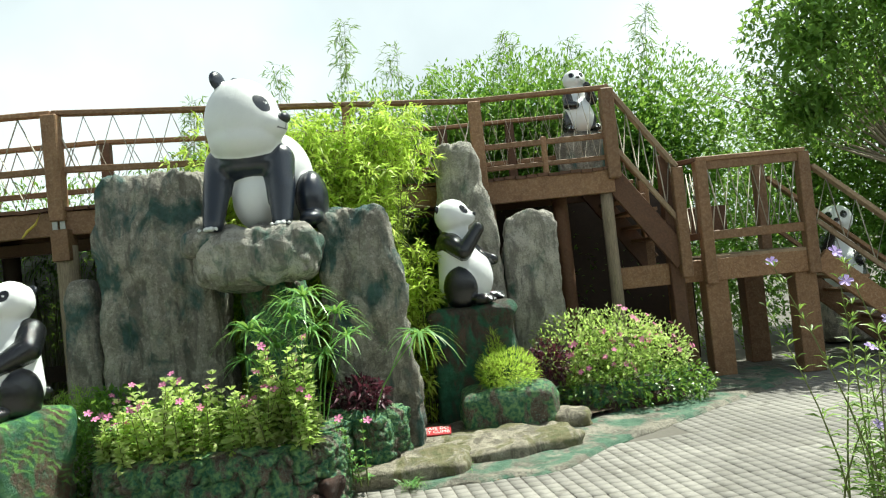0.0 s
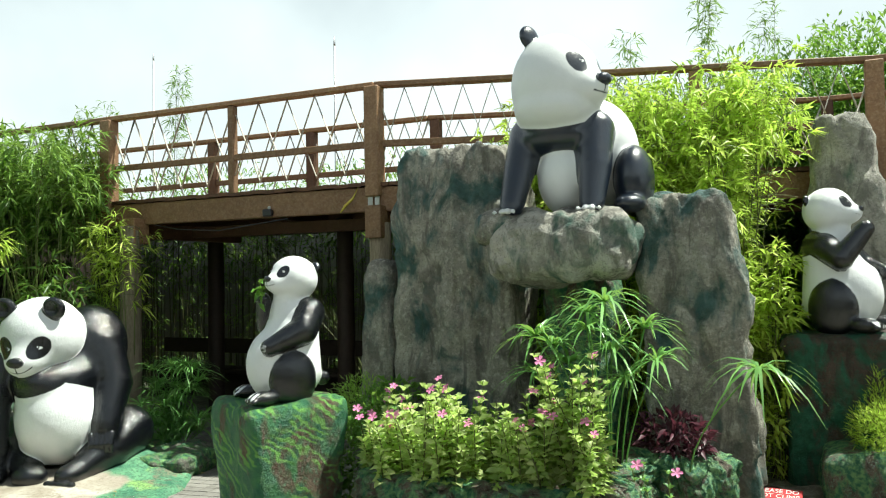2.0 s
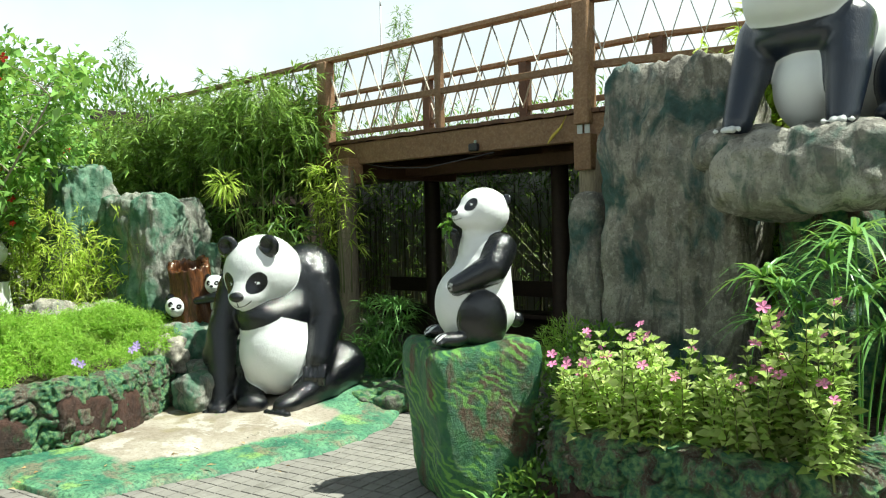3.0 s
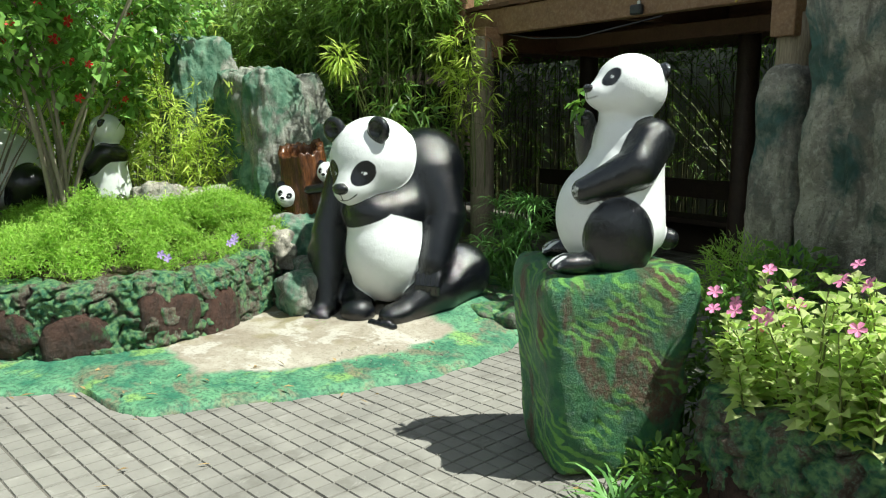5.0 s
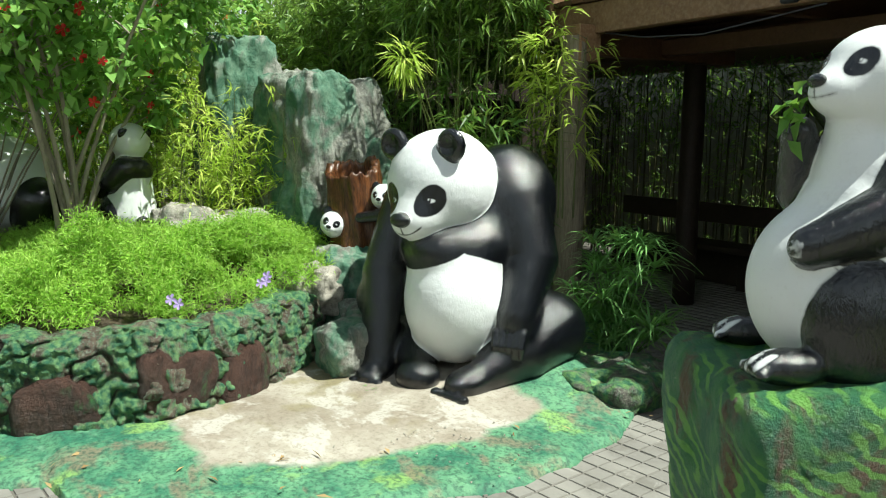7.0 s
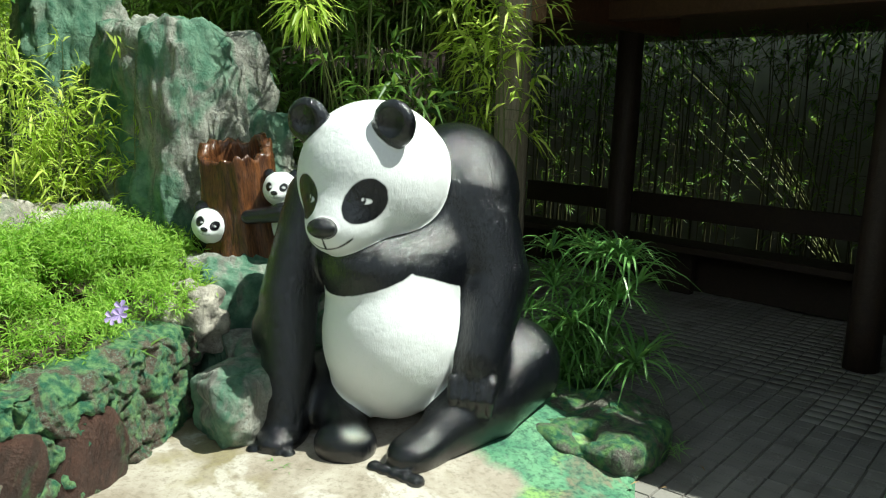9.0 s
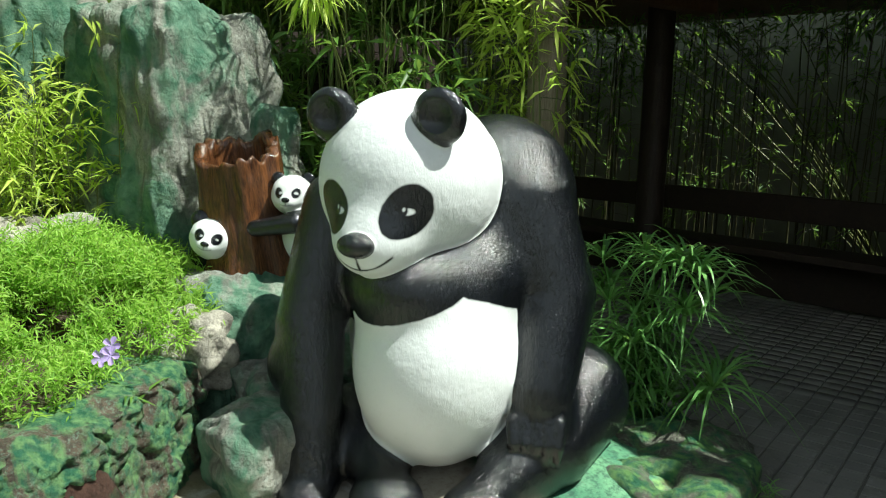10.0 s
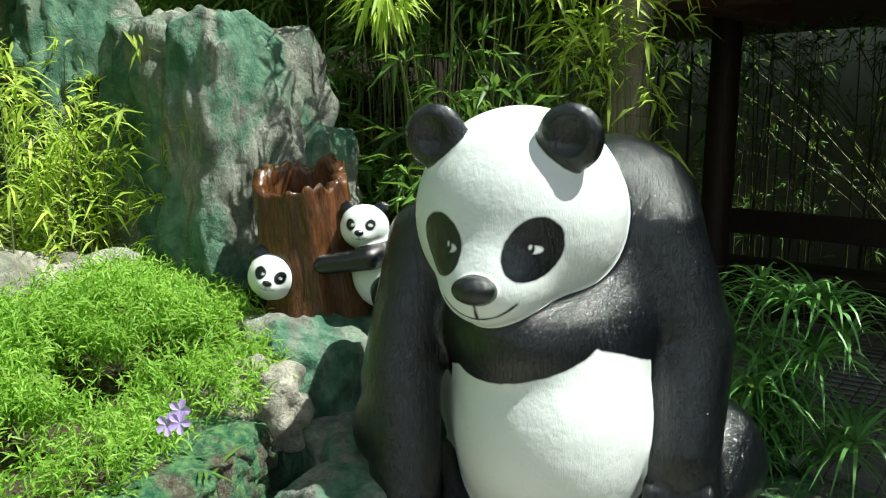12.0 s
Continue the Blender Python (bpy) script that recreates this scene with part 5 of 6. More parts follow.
def bamboo(name, label, box, culms, height, leaf_mat, culm_mat, leaf_len=0.13, leaf_w=0.02, sprays=22, per=7, lean=0.25, leaf_from=0.3, radius=0.008, toward=(0, -1), spread=0.2, cut=None):
    """A clump of bamboo: arching culms with fans of narrow leaves along their twigs."""
    top = thing(name, (0, 0, 0), label, "bamboo")
    n = culms
    base = np.c_[RNG.uniform(box[0], box[1], n), RNG.uniform(box[2], box[3], n), np.full(n, box[4])]
    h = RNG.uniform(height[0], height[1], n)
    a = RNG.uniform(0, 2 * np.pi, n)
    off = np.c_[np.cos(a), np.sin(a)] * (RNG.uniform(0.2, 1, n) * lean)[:, None] + np.array(toward) * (lean * 0.5)
    t = np.linspace(0, 1, 10)
    paths = np.zeros((n, 10, 3))
    paths[..., :2] = base[:, None, :2] + off[:, None] * (h[:, None] * t[None] ** 2.2)[..., None]
    paths[..., 2] = base[:, None, 2] + h[:, None] * (t - 0.12 * t**4)[None]
    for one, thick in zip(paths, RNG.uniform(0.7, 1.3, n)):
        tube_set("culm", one[None], radius * thick * (1.05 - 0.8 * t)[None], culm_mat, top, 5)
    tt = leaf_from + (1 - leaf_from) * RNG.uniform(0, 1, (n, sprays)) ** 0.8
    k = np.clip((tt * 9).astype(int), 0, 8)
    fr = (tt * 9 - k)[..., None]
    ii = np.arange(n)[:, None]
    at = paths[ii, k] * (1 - fr) + paths[ii, k + 1] * fr
    a = RNG.uniform(0, 2 * np.pi, (n, sprays))
    out = np.stack([np.cos(a), np.sin(a), RNG.uniform(-0.2, 0.5, (n, sprays))], -1)
    reach = RNG.uniform(0.3, 1.0, (n, sprays))[..., None] * spread
    hub = at + out * reach
    tube_set("twigwork", np.stack([at, at + out * reach * 0.5 + [0, 0, 0.01], hub], 2).reshape(-1, 3, 3), np.array([[0.003, 0.002, 0.0012]]), culm_mat, top, 3)["kind"] = "stuff"
    hub = np.repeat(hub.reshape(-1, 1, 3), per, 1)
    outd = np.repeat(unit(out).reshape(-1, 1, 3), per, 1)
    fan = unit(outd * 0.8 + RNG.normal(size=hub.shape) * 0.65 + [0, 0, -0.12])
    m = hub.shape[0] * per
    hub = (hub + RNG.normal(size=hub.shape) * 0.015).reshape(m, 3)
    keep = np.ones(m, bool) if cut is None else cut(hub)
    v, f = leaf_arrays(hub[keep], fan.reshape(m, 3)[keep], RNG.uniform(0.6, 1.2, keep.sum()) * leaf_len, RNG.uniform(0.7, 1.2, keep.sum()) * leaf_w, 0.25)
    fast_mesh("foliage", v, f, leaf_mat, top)
    return top


def blob_points(blobs, n):
    """Points near the skin of several ellipsoids (centre, radii), denser outside."""
    vol = np.array([b[1][0] * b[1][1] + b[1][1] * b[1][2] for b in blobs])
    pick = RNG.choice(len(blobs), n, p=vol / vol.sum())
    d = unit(RNG.normal(size=(n, 3)))
    r = np.where(RNG.uniform(0, 1, n) < 0.35, RNG.uniform(0.3, 0.8, n), RNG.uniform(0.78, 1.08, n))
    c = np.array([b[0] for b in blobs])[pick]
    rad = np.array([b[1] for b in blobs])[pick]
    lump = 1 + 0.22 * fbm(c + d * rad, 2.2, 3, 6.0)
    return c + d * rad * (r * lump)[:, None], d


def bush(name, label, blobs, count, leaf_len, leaf_w, mat, category="bush", stem_mat=None, stems=12, root=None, curl=0.2, up=0.35, kind="", core=0):
    top = thing(name, (0, 0, 0), label, category, "", kind)
    p, d = blob_points(blobs, count)
    ahead = unit(d + RNG.normal(size=d.shape) * 0.6 + [0, 0, up])
    v, f = leaf_arrays(p, ahead, RNG.uniform(0.6, 1.2, count) * leaf_len, RNG.uniform(0.7, 1.2, count) * leaf_w, curl)
    fast_mesh("foliage", v, f, mat, top)
    if core:
        pick = RNG.integers(0, len(blobs), core)
        c, r = np.array([b[0] for b in blobs])[pick], np.array([b[1] for b in blobs])[pick]
        p2 = c + unit(RNG.normal(size=(core, 3))) * r * RNG.uniform(0.1, 0.75, core)[:, None]
        v, f = leaf_arrays(p2, RNG.normal(size=(core, 3)), RNG.uniform(0.14, 0.24, core), RNG.uniform(0.06, 0.1, core), 0.2)
        fast_mesh("inner_foliage", v, f, mat, top)
    if stem_mat:
        q = p[RNG.choice(count, stems)]
        r0 = np.array(root, float) + RNG.normal(size=(stems, 3)) * [0.04, 0.04, 0]
        t = np.linspace(0, 1, 6)[None, :, None]
        paths = r0[:, None] * (1 - t) + q[:, None] * t
        paths[..., 2] += (0.12 * np.sin(np.pi * t) * np.linalg.norm(q - r0, axis=1)[:, None, None])[..., 0]
        tube_set("stemwork", paths, np.linspace(1, 0.3, 6)[None] * 0.008, stem_mat, top, 5)["kind"] = "stuff"
    return top


FLOWER_CACHE = {}


def flower(parent, at, size, mat, ahead=(0, -0.4, 1)):
    """A five-petalled blossom; alike ones share one mesh."""
    key = mat.name
    if key not in FLOWER_CACHE:
        verts, faces = [(0, 0, -0.1)], []
        for k in range(5):
            a = 2 * math.pi * k / 5
            for da, r, z in ((-0.55, 0.62, 0.12), (-0.3, 1.0, 0.1), (0.0, 1.04, 0.02), (0.3, 1.0, 0.1), (0.55, 0.62, 0.12)):
                verts.append((r * math.cos(a + da), r * math.sin(a + da), z))
            b = 1 + 5 * k
            faces += [(0, b, b + 1), (0, b + 1, b + 2), (0, b + 2, b + 3), (0, b + 3, b + 4)]
        me = bpy.data.meshes.new("flower")
        me.from_pydata(verts, [], faces)
        me.materials.append(mat)
        FLOWER_CACHE[key] = me
    ob = new("flower", FLOWER_CACHE[key])
    q = Vector(ahead).to_track_quat("Z", "Y").to_matrix().to_4x4()
    ob.matrix_world = Matrix.Translation(at) @ q @ Matrix.Diagonal((size, size, size, 1))
    ob.parent = parent
    return ob


def leafy_stems(name, label, spots, height, mat, leaf_len, leaf_w, pairs, flowers, flower_mat, flower_size, seed, category="flowering plant", lean=0.25):
    """A clump of upright leafy stems with leaves in pairs and blossoms at the tips."""
    rnd = np.random.default_rng(seed)
    top = thing(name, (0, 0, 0), label, category, "flowering plants")
    spots = np.array(spots, float)
    n = len(spots)
    h = rnd.uniform(height[0], height[1], n)
    a = rnd.uniform(0, 2 * np.pi, n)
    off = np.c_[np.cos(a), np.sin(a)] * (rnd.uniform(0, lean, n) * h)[:, None] + [0, -0.08]
    t = np.linspace(0, 1, 5)
    paths = np.zeros((n, 5, 3))
    paths[..., :2] = spots[:, None, :2] + off[:, None] * (t**1.5)[None, :, None]
    paths[..., 2] = spots[:, None, 2] + h[:, None] * t[None]
    for one in paths:
        tube_set("stem", one[None], 0.006 * (1.1 - 0.7 * t)[None], M_CULM, top, 5)
    tt = np.linspace(0.15, 1.0, pairs)[None] + rnd.uniform(-0.03, 0.03, (n, pairs))
    base = paths[:, 0][:, None] + np.stack([off[:, None, 0] * np.clip(tt, 0, 1) ** 1.5, off[:, None, 1] * np.clip(tt, 0, 1) ** 1.5, h[:, None] * tt], -1)
    allb, alld, alll = [], [], []
    for s in range(4):
        ang = a[:, None] + np.arange(pairs)[None] * 1.57 + s * np.pi / 2 + rnd.uniform(-0.4, 0.4, (n, pairs))
        allb.append(base.reshape(-1, 3))
        alld.append(np.stack([np.cos(ang), np.sin(ang), 0.25 + 0.8 * tt**2 + rnd.uniform(-0.2, 0.2, (n, pairs))], -1).reshape(-1, 3))
        alll.append((leaf_len * (1.1 - 0.5 * tt) * rnd.uniform(0.75, 1.15, (n, pairs))).ravel())
    b, d, l = np.concatenate(allb), np.concatenate(alld), np.concatenate(alll)
    v, f = leaf_arrays(b, d, l, l / leaf_len * leaf_w, 0.2, 0.2, 0.5)
    fast_mesh("foliage", v, f, mat, top)
    for k in rnd.choice(n, min(n, flowers), replace=False):
        p = paths[k, -1] + rnd.normal(size=3) * [0.03, 0.03, 0.01] + [0, -0.02, 0.03]
        flower(top, p, flower_size * rnd.uniform(0.8, 1.15), flower_mat, (rnd.normal() * 0.4, -0.7 + rnd.normal() * 0.3, 0.8))
    return top


def sedge(name, label, spots, blades=22, length=0.34, width=0.014, mat=None, droop=0.75, root=None, rise=(0.15, 0.75)):
    """Umbrella sedge: each stem ends in a wheel of arching blades, which is a part of its own."""
    top = thing(name, (0, 0, 0), label, "sedge")
    for x, y, z, s in spots:
        r = root or (x, y, 0)
        bx, by = r[0] + (x - r[0]) * 0.3, r[1] + (y - r[1]) * 0.3
        t = np.linspace(0, 1, 6)
        path = np.stack([bx + (x - bx) * t**1.6, by + (y - by) * t**1.6, r[2] + (z - r[2]) * t], 1)
        tubes("stem", [(path, 0.005)], M_SEDGE, top, "", 4)
        a = np.linspace(0, 2 * np.pi, blades, endpoint=False) + RNG.uniform(-0.15, 0.15, blades)
        d = np.c_[np.cos(a), np.sin(a), RNG.uniform(*rise, blades)]
        v, f = blade_arrays(np.tile([[x, y, z]], (blades, 1)), d, RNG.uniform(0.7, 1.1, blades) * length * s, width * s ** 0.5, RNG.uniform(0.6, 1.1, blades) * droop)
        fast_mesh("leaf_wheel", v, f, mat or M_SEDGE, top)
    return top


def tuft(name, label, at, count, length, width, mat, spread=1.0, droop=0.7, category="grass tuft"):
    top = thing(name, (0, 0, 0), label, category)
    a = RNG.uniform(0, 2 * np.pi, count)
    d = np.c_[np.cos(a) * spread, np.sin(a) * spread, RNG.uniform(0.5, 1.6, count)]
    b = np.array(at) + RNG.normal(size=(count, 3)) * [0.03, 0.03, 0]
    v, f = blade_arrays(b, d, RNG.uniform(0.6, 1.1, count) * length, width, droop * RNG.uniform(0.5, 1.2, count))
    fast_mesh("blade_cluster", v, f, mat, top)
    return top


def feather_cover(name, label, mounds, count, length, mat, seed=1, keep=None):
    """Feathery ground cover: short stems, each with a plume of fine leaflets."""
    rnd = np.random.default_rng(seed)
    area = np.array([m[2] * m[3] for m in mounds])
    pick = rnd.choice(len(mounds), count, p=area / area.sum())
    m = np.array(mounds)[pick]
    r, a = np.sqrt(rnd.uniform(0, 1, count)), rnd.uniform(0, 2 * np.pi, count)
    x, y = m[:, 0] + m[:, 2] * r * np.cos(a), m[:, 1] + m[:, 3] * r * np.sin(a)
    lump = fbm(np.c_[x, y, 0 * x], 3.5, 3, seed)
    z = m[:, 4] + m[:, 5] * np.sqrt(np.clip(1 - r**2, 0, 1)) * (1 + 1.1 * lump)
    b = np.c_[x, y, z]
    d = np.c_[m[:, 2] * 0 + np.cos(a) * r * 0.7, np.sin(a) * r * 0.7, 1 + 0 * r] + rnd.normal(size=(count, 3)) * 0.45
    if keep is None:
        keep = lambda q: fbm(np.c_[q[:, :2], 0 * q[:, :1]], 3.2, 3, seed + 8) > -0.2
    ok = keep(b)
    b, d = b[ok], d[ok]
    d = unit(d)
    n = len(b)
    per = 7
    t = np.linspace(0.1, 1, per)
    along = b[:, None] + d[:, None] * (t * length)[None, :, None]
    along = b[:, None] + (along - b[:, None]) * rnd.uniform(0.6, 1.5, n)[:, None, None]
    out = unit(rnd.normal(size=(n, per, 3)) + d[:, None] * 0.5)
    v, f = leaf_arrays(along.reshape(-1, 3), out.reshape(-1, 3), rnd.uniform(0.5, 1.0, n * per) * length * 0.6, 0.007, 0.1, flat=True)
    return tagged(fast_mesh(name, v, f, mat), label, "ground cover", "", "stuff")


# raised bed
feather_cover("feathery_ground_cover", "bright green feathery ground cover in the raised bed",
              [(-5.97, 3.78, 0.46, 0.55, 0.46, 0.32), (-6.4, 4.25, 0.55, 0.5, 0.5, 0.28), (-5.95, 4.3, 0.36, 0.36, 0.46, 0.2), (-6.3, 3.2, 0.6, 0.6, 0.5, 0.16), (-6.6, 4.85, 0.6, 0.5, 0.56, 0.22),
               (-7.3, 4.0, 0.9, 0.9, 0.55, 0.16), (-7.2, 2.6, 0.9, 0.7, 0.5, 0.12), (-5.66, 3.7, 0.16, 0.34, 0.46, 0.1), (-6.15, 4.85, 0.35, 0.3, 0.52, 0.2)],
              26000, 0.085, M_FERN, 1)
tuft("lily_clump", "small lilac-flowered plant on the planter edge", (-5.64, 4.58, 0.46), 34, 0.2, 0.018, M_DARKLEAF, 1.0, 0.6, "flowering plant")
for at in ((-5.66, 4.58, 0.66), (-5.62, 4.56, 0.64), (-5.68, 4.55, 0.62)):
    flower(bpy.data.objects["lily_clump"], at, 0.032, M_LILAC, (0.6, -0.7, 0.4))
tuft("lily_clump", "small lilac-flowered plant on the planter edge", (-5.38, 3.98, 0.46), 30, 0.2, 0.018, M_DARKLEAF, 1.0, 0.6, "flowering plant")
for at in ((-5.32, 4.0, 0.62), (-5.36, 3.97, 0.64)):
    flower(bpy.data.objects["lily_clump.001"], at, 0.03, M_LILAC, (0.6, -0.7, 0.4))
for x, y in ((-6.6, 2.9), (-7.0, 3.6), (-7.1, 5.0), (-6.6, 5.1), (-7.6, 3.2)):
    tuft("strap_leaf_plant", "green strap-leaved plant in the raised bed", (x, y, 0.6), 40, 0.34, 0.022, M_BAMBOO, 0.9, 0.6)


def hibiscus(at, seed):
    """A hibiscus shrub: slender grey limbs, dark leaves in tufts, red blossoms."""
    rnd = np.random.default_rng(seed)
    top = thing("hibiscus_shrub", (0, 0, 0), "tall hibiscus shrub with glossy dark leaves and red flowers", "shrub")
    at = np.array(at)
    limbs, rad, tips = [], [], []
    for k in range(11):
        a = rnd.uniform(0, 2 * np.pi)
        reach = rnd.uniform(0.5, 1.35)
        h = rnd.uniform(1.3, 2.5)
        end = at + [math.cos(a) * reach, math.sin(a) * reach, h]
        t = np.linspace(0, 1, 8)[:, None]
        p = at + rnd.normal(size=3) * [0.08, 0.08, 0] + (end - at) * np.c_[t**1.4, t**1.4, t]
        p += 0.05 * np.c_[np.sin(5 * t + k), np.cos(4 * t + k), 0 * t]
        limbs.append(p)
        rad.append(np.linspace(0.021, 0.007, 8))
        for j in range(13):
            i = rnd.integers(4, 8)
            a2 = rnd.uniform(0, 2 * np.pi)
            q = p[i] + np.array([math.cos(a2), math.sin(a2), rnd.uniform(-0.1, 0.7)]) * rnd.uniform(0.18, 0.5)
            tt = np.linspace(0, 1, 8)[:, None]
            limbs.append(p[i] + (q - p[i]) * tt + [0, 0, 0.04] * np.sin(np.pi * tt))
            rad.append(np.linspace(0.006, 0.003, 8))
            tips.append(q)
    limbs, rad = np.array(limbs), np.array(rad)
    main = rad[:, 0] > 0.02
    for p, r in zip(limbs[main], rad[main]):
        tube_set("limb", p[None], r[None], M_BARK, top, 7)
    tube_set("branchwork", limbs[~main], rad[~main], M_BARK, top, 5)["kind"] = "stuff"
    tips = np.array(tips)
    per = 34
    b = np.repeat(tips, per, 0) + rnd.normal(size=(len(tips) * per, 3)) * 0.085
    d = unit(rnd.normal(size=b.shape) + [0.2, -0.3, 0.35])
    v, f = leaf_arrays(b, d, rnd.uniform(0.08, 0.16, len(b)), rnd.uniform(0.05, 0.08, len(b)), 0.2, 0.15, 0.45)
    fast_mesh("foliage", v, f, M_HIBISCUS, top)
    for q in tips[rnd.choice(len(tips), 46, replace=False)]:
        d = unit(np.array([0.75, -0.45, 0.25]) + rnd.normal(size=3) * 0.3)
        flower(top, q + d * 0.12, rnd.uniform(0.03, 0.048), M_RED, tuple(d))
    return top


hibiscus((-7.6, 3.75, 0.6), 4)
bush("hibiscus_shrub", "hibiscus foliage with small red blooms over the bed", [((-8.3, 2.6, 2.1), (0.9, 1.1, 0.8)), ((-7.9, 4.3, 2.75), (0.8, 0.8, 0.7))], 5200, 0.11, 0.055, M_HIBISCUS, "shrub", M_BARK, 16, (-8.2, 3.2, 0.6))
leafy_stems("pink_flower_plant", "low leafy plant with pink flowers in the raised bed", [(-6.3 + 0.12 * (k % 4), 2.65 + 0.13 * (k // 4), 0.5) for k in range(14)], (0.2, 0.35), M_SEDGE, 0.07, 0.035, 7, 7, M_PINK, 0.02, 3)
bamboo("young_bamboo", "slender young bamboo with pale green leaves in the bed", (-7.9, -6.9, 4.45, 5.2, 0.55), 34, (0.7, 1.5), M_LIME, M_CULM, 0.13, 0.016, 12, 5, 0.2, 0.2, 0.005, (0.2, -0.3), 0.12)

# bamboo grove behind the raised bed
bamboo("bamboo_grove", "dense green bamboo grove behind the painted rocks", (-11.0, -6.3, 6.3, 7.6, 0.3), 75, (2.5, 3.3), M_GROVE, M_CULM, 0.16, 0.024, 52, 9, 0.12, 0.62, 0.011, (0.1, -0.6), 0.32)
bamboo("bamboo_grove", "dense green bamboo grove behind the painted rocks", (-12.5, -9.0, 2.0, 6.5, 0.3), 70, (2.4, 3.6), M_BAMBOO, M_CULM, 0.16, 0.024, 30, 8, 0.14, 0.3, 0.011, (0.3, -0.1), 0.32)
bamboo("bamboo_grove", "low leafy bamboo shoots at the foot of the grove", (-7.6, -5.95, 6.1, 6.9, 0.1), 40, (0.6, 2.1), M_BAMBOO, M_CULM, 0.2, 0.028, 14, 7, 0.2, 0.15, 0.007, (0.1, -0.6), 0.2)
# sunlight on these mid-green sprays is put into the lime leaf colour
bamboo("bamboo_grove", "yellow-green bamboo sprays hanging beside the log post", (-6.3, -5.6, 6.75, 6.95, 0.9), 9, (1.0, 1.9), M_LIME, M_CULM, 0.15, 0.02, 14, 6, 0.12, 0.3, 0.006, (0.6, -0.4), 0.2)
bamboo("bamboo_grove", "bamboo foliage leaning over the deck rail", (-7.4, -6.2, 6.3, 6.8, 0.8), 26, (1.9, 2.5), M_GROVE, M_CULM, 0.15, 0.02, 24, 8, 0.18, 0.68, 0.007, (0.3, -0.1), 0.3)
bamboo("young_bamboo", "sunlit yellow-green bamboo behind the hibiscus", (-9.6, -8.3, 3.6, 5.4, 0.4), 44, (1.3, 2.7), M_LIME, M_CULM, 0.15, 0.02, 26, 6, 0.15, 0.15, 0.006, (0.2, -0.2), 0.2)
bush("bamboo_spray", "bright yellow-green spray of bamboo leaves hanging from the grove", [((-6.15, 5.76, 2.0), (0.1, 0.1, 0.1))], 110, 0.17, 0.022, M_LIME, "bamboo", M_CULM, 3, (-6.7, 6.6, 0.3), up=-0.5)
# large pale bamboo behind the ledge
bamboo("golden_bamboo", "lime yellow bamboo thicket behind the statues", (-1.7, 0.2, 7.1, 7.9, 0.1), 125, (2.3, 3.6), M_LIME, M_CULM, 0.13, 0.022, 46, 9, 0.13, 0.12, 0.008, (0.15, -0.3), 0.24,
       cut=lambda p: ~((p[:, 0] > 0.1) & (p[:, 1] < 7.72) & (p[:, 2] < 2.5)) & ~((p[:, 1] < 6.75) & (p[:, 2] > 2.0)))
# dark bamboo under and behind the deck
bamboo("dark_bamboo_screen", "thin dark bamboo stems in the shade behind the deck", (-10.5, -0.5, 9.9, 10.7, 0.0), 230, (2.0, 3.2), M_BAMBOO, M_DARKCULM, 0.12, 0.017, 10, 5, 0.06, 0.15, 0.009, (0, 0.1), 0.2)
bush("rear_foliage", "loose green foliage behind the deck railing", [((-8, 10.4, 2.6), (2.2, 0.7, 0.75)), ((-4.4, 10.4, 2.6), (2.2, 0.7, 0.7)), ((-1.5, 10.8, 2.7), (2.0, 0.8, 0.8))], 7000, 0.15, 0.03, M_HEDGE, "bush", M_CULM, 30, (-5, 10.6, 0))
bush("clipped_hedge", "high dense green hedge behind the walkway", [((0.2, 11.0, 2.9), (2.6, 0.9, 1.25)), ((3.4, 11.2, 3.0), (2.3, 0.9, 1.45)), ((1.8, 11.0, 3.25), (1.6, 0.9, 1.2)), ((-2.2, 11.4, 2.6), (1.5, 0.8, 1.1)), ((1.5, 11.0, 1.2), (5, 0.8, 1.5))], 70000, 0.11, 0.032, M_HEDGE, "hedge", M_BARK, 20, (1, 11.3, 0), core=16000)
for k, (x, y, h) in enumerate(((-1.6, 11.2, 5.4), (0.1, 11.5, 5.6), (0.8, 11.4, 5.2), (2.9, 11.3, 5.3), (-9.2, 9.5, 5.0), (-8.4, 10.2, 5.3), (-2.9, 11.2, 4.9), (-0.6, 11.3, 5.7), (1.9, 11.5, 5.4), (3.9, 11.2, 5.5), (-12.0, 7.6, 5.2))):
    bamboo("bamboo_shoot", "tall wispy bamboo shoot against the sky", (x - 0.1, x + 0.1, y - 0.1, y + 0.1, 1.0), 2, (h - 1.3, h - 0.8), M_BAMBOO, M_CULM, 0.15, 0.018, 60, 4, 0.05, 0.4, 0.008, (0, 0), 0.14)


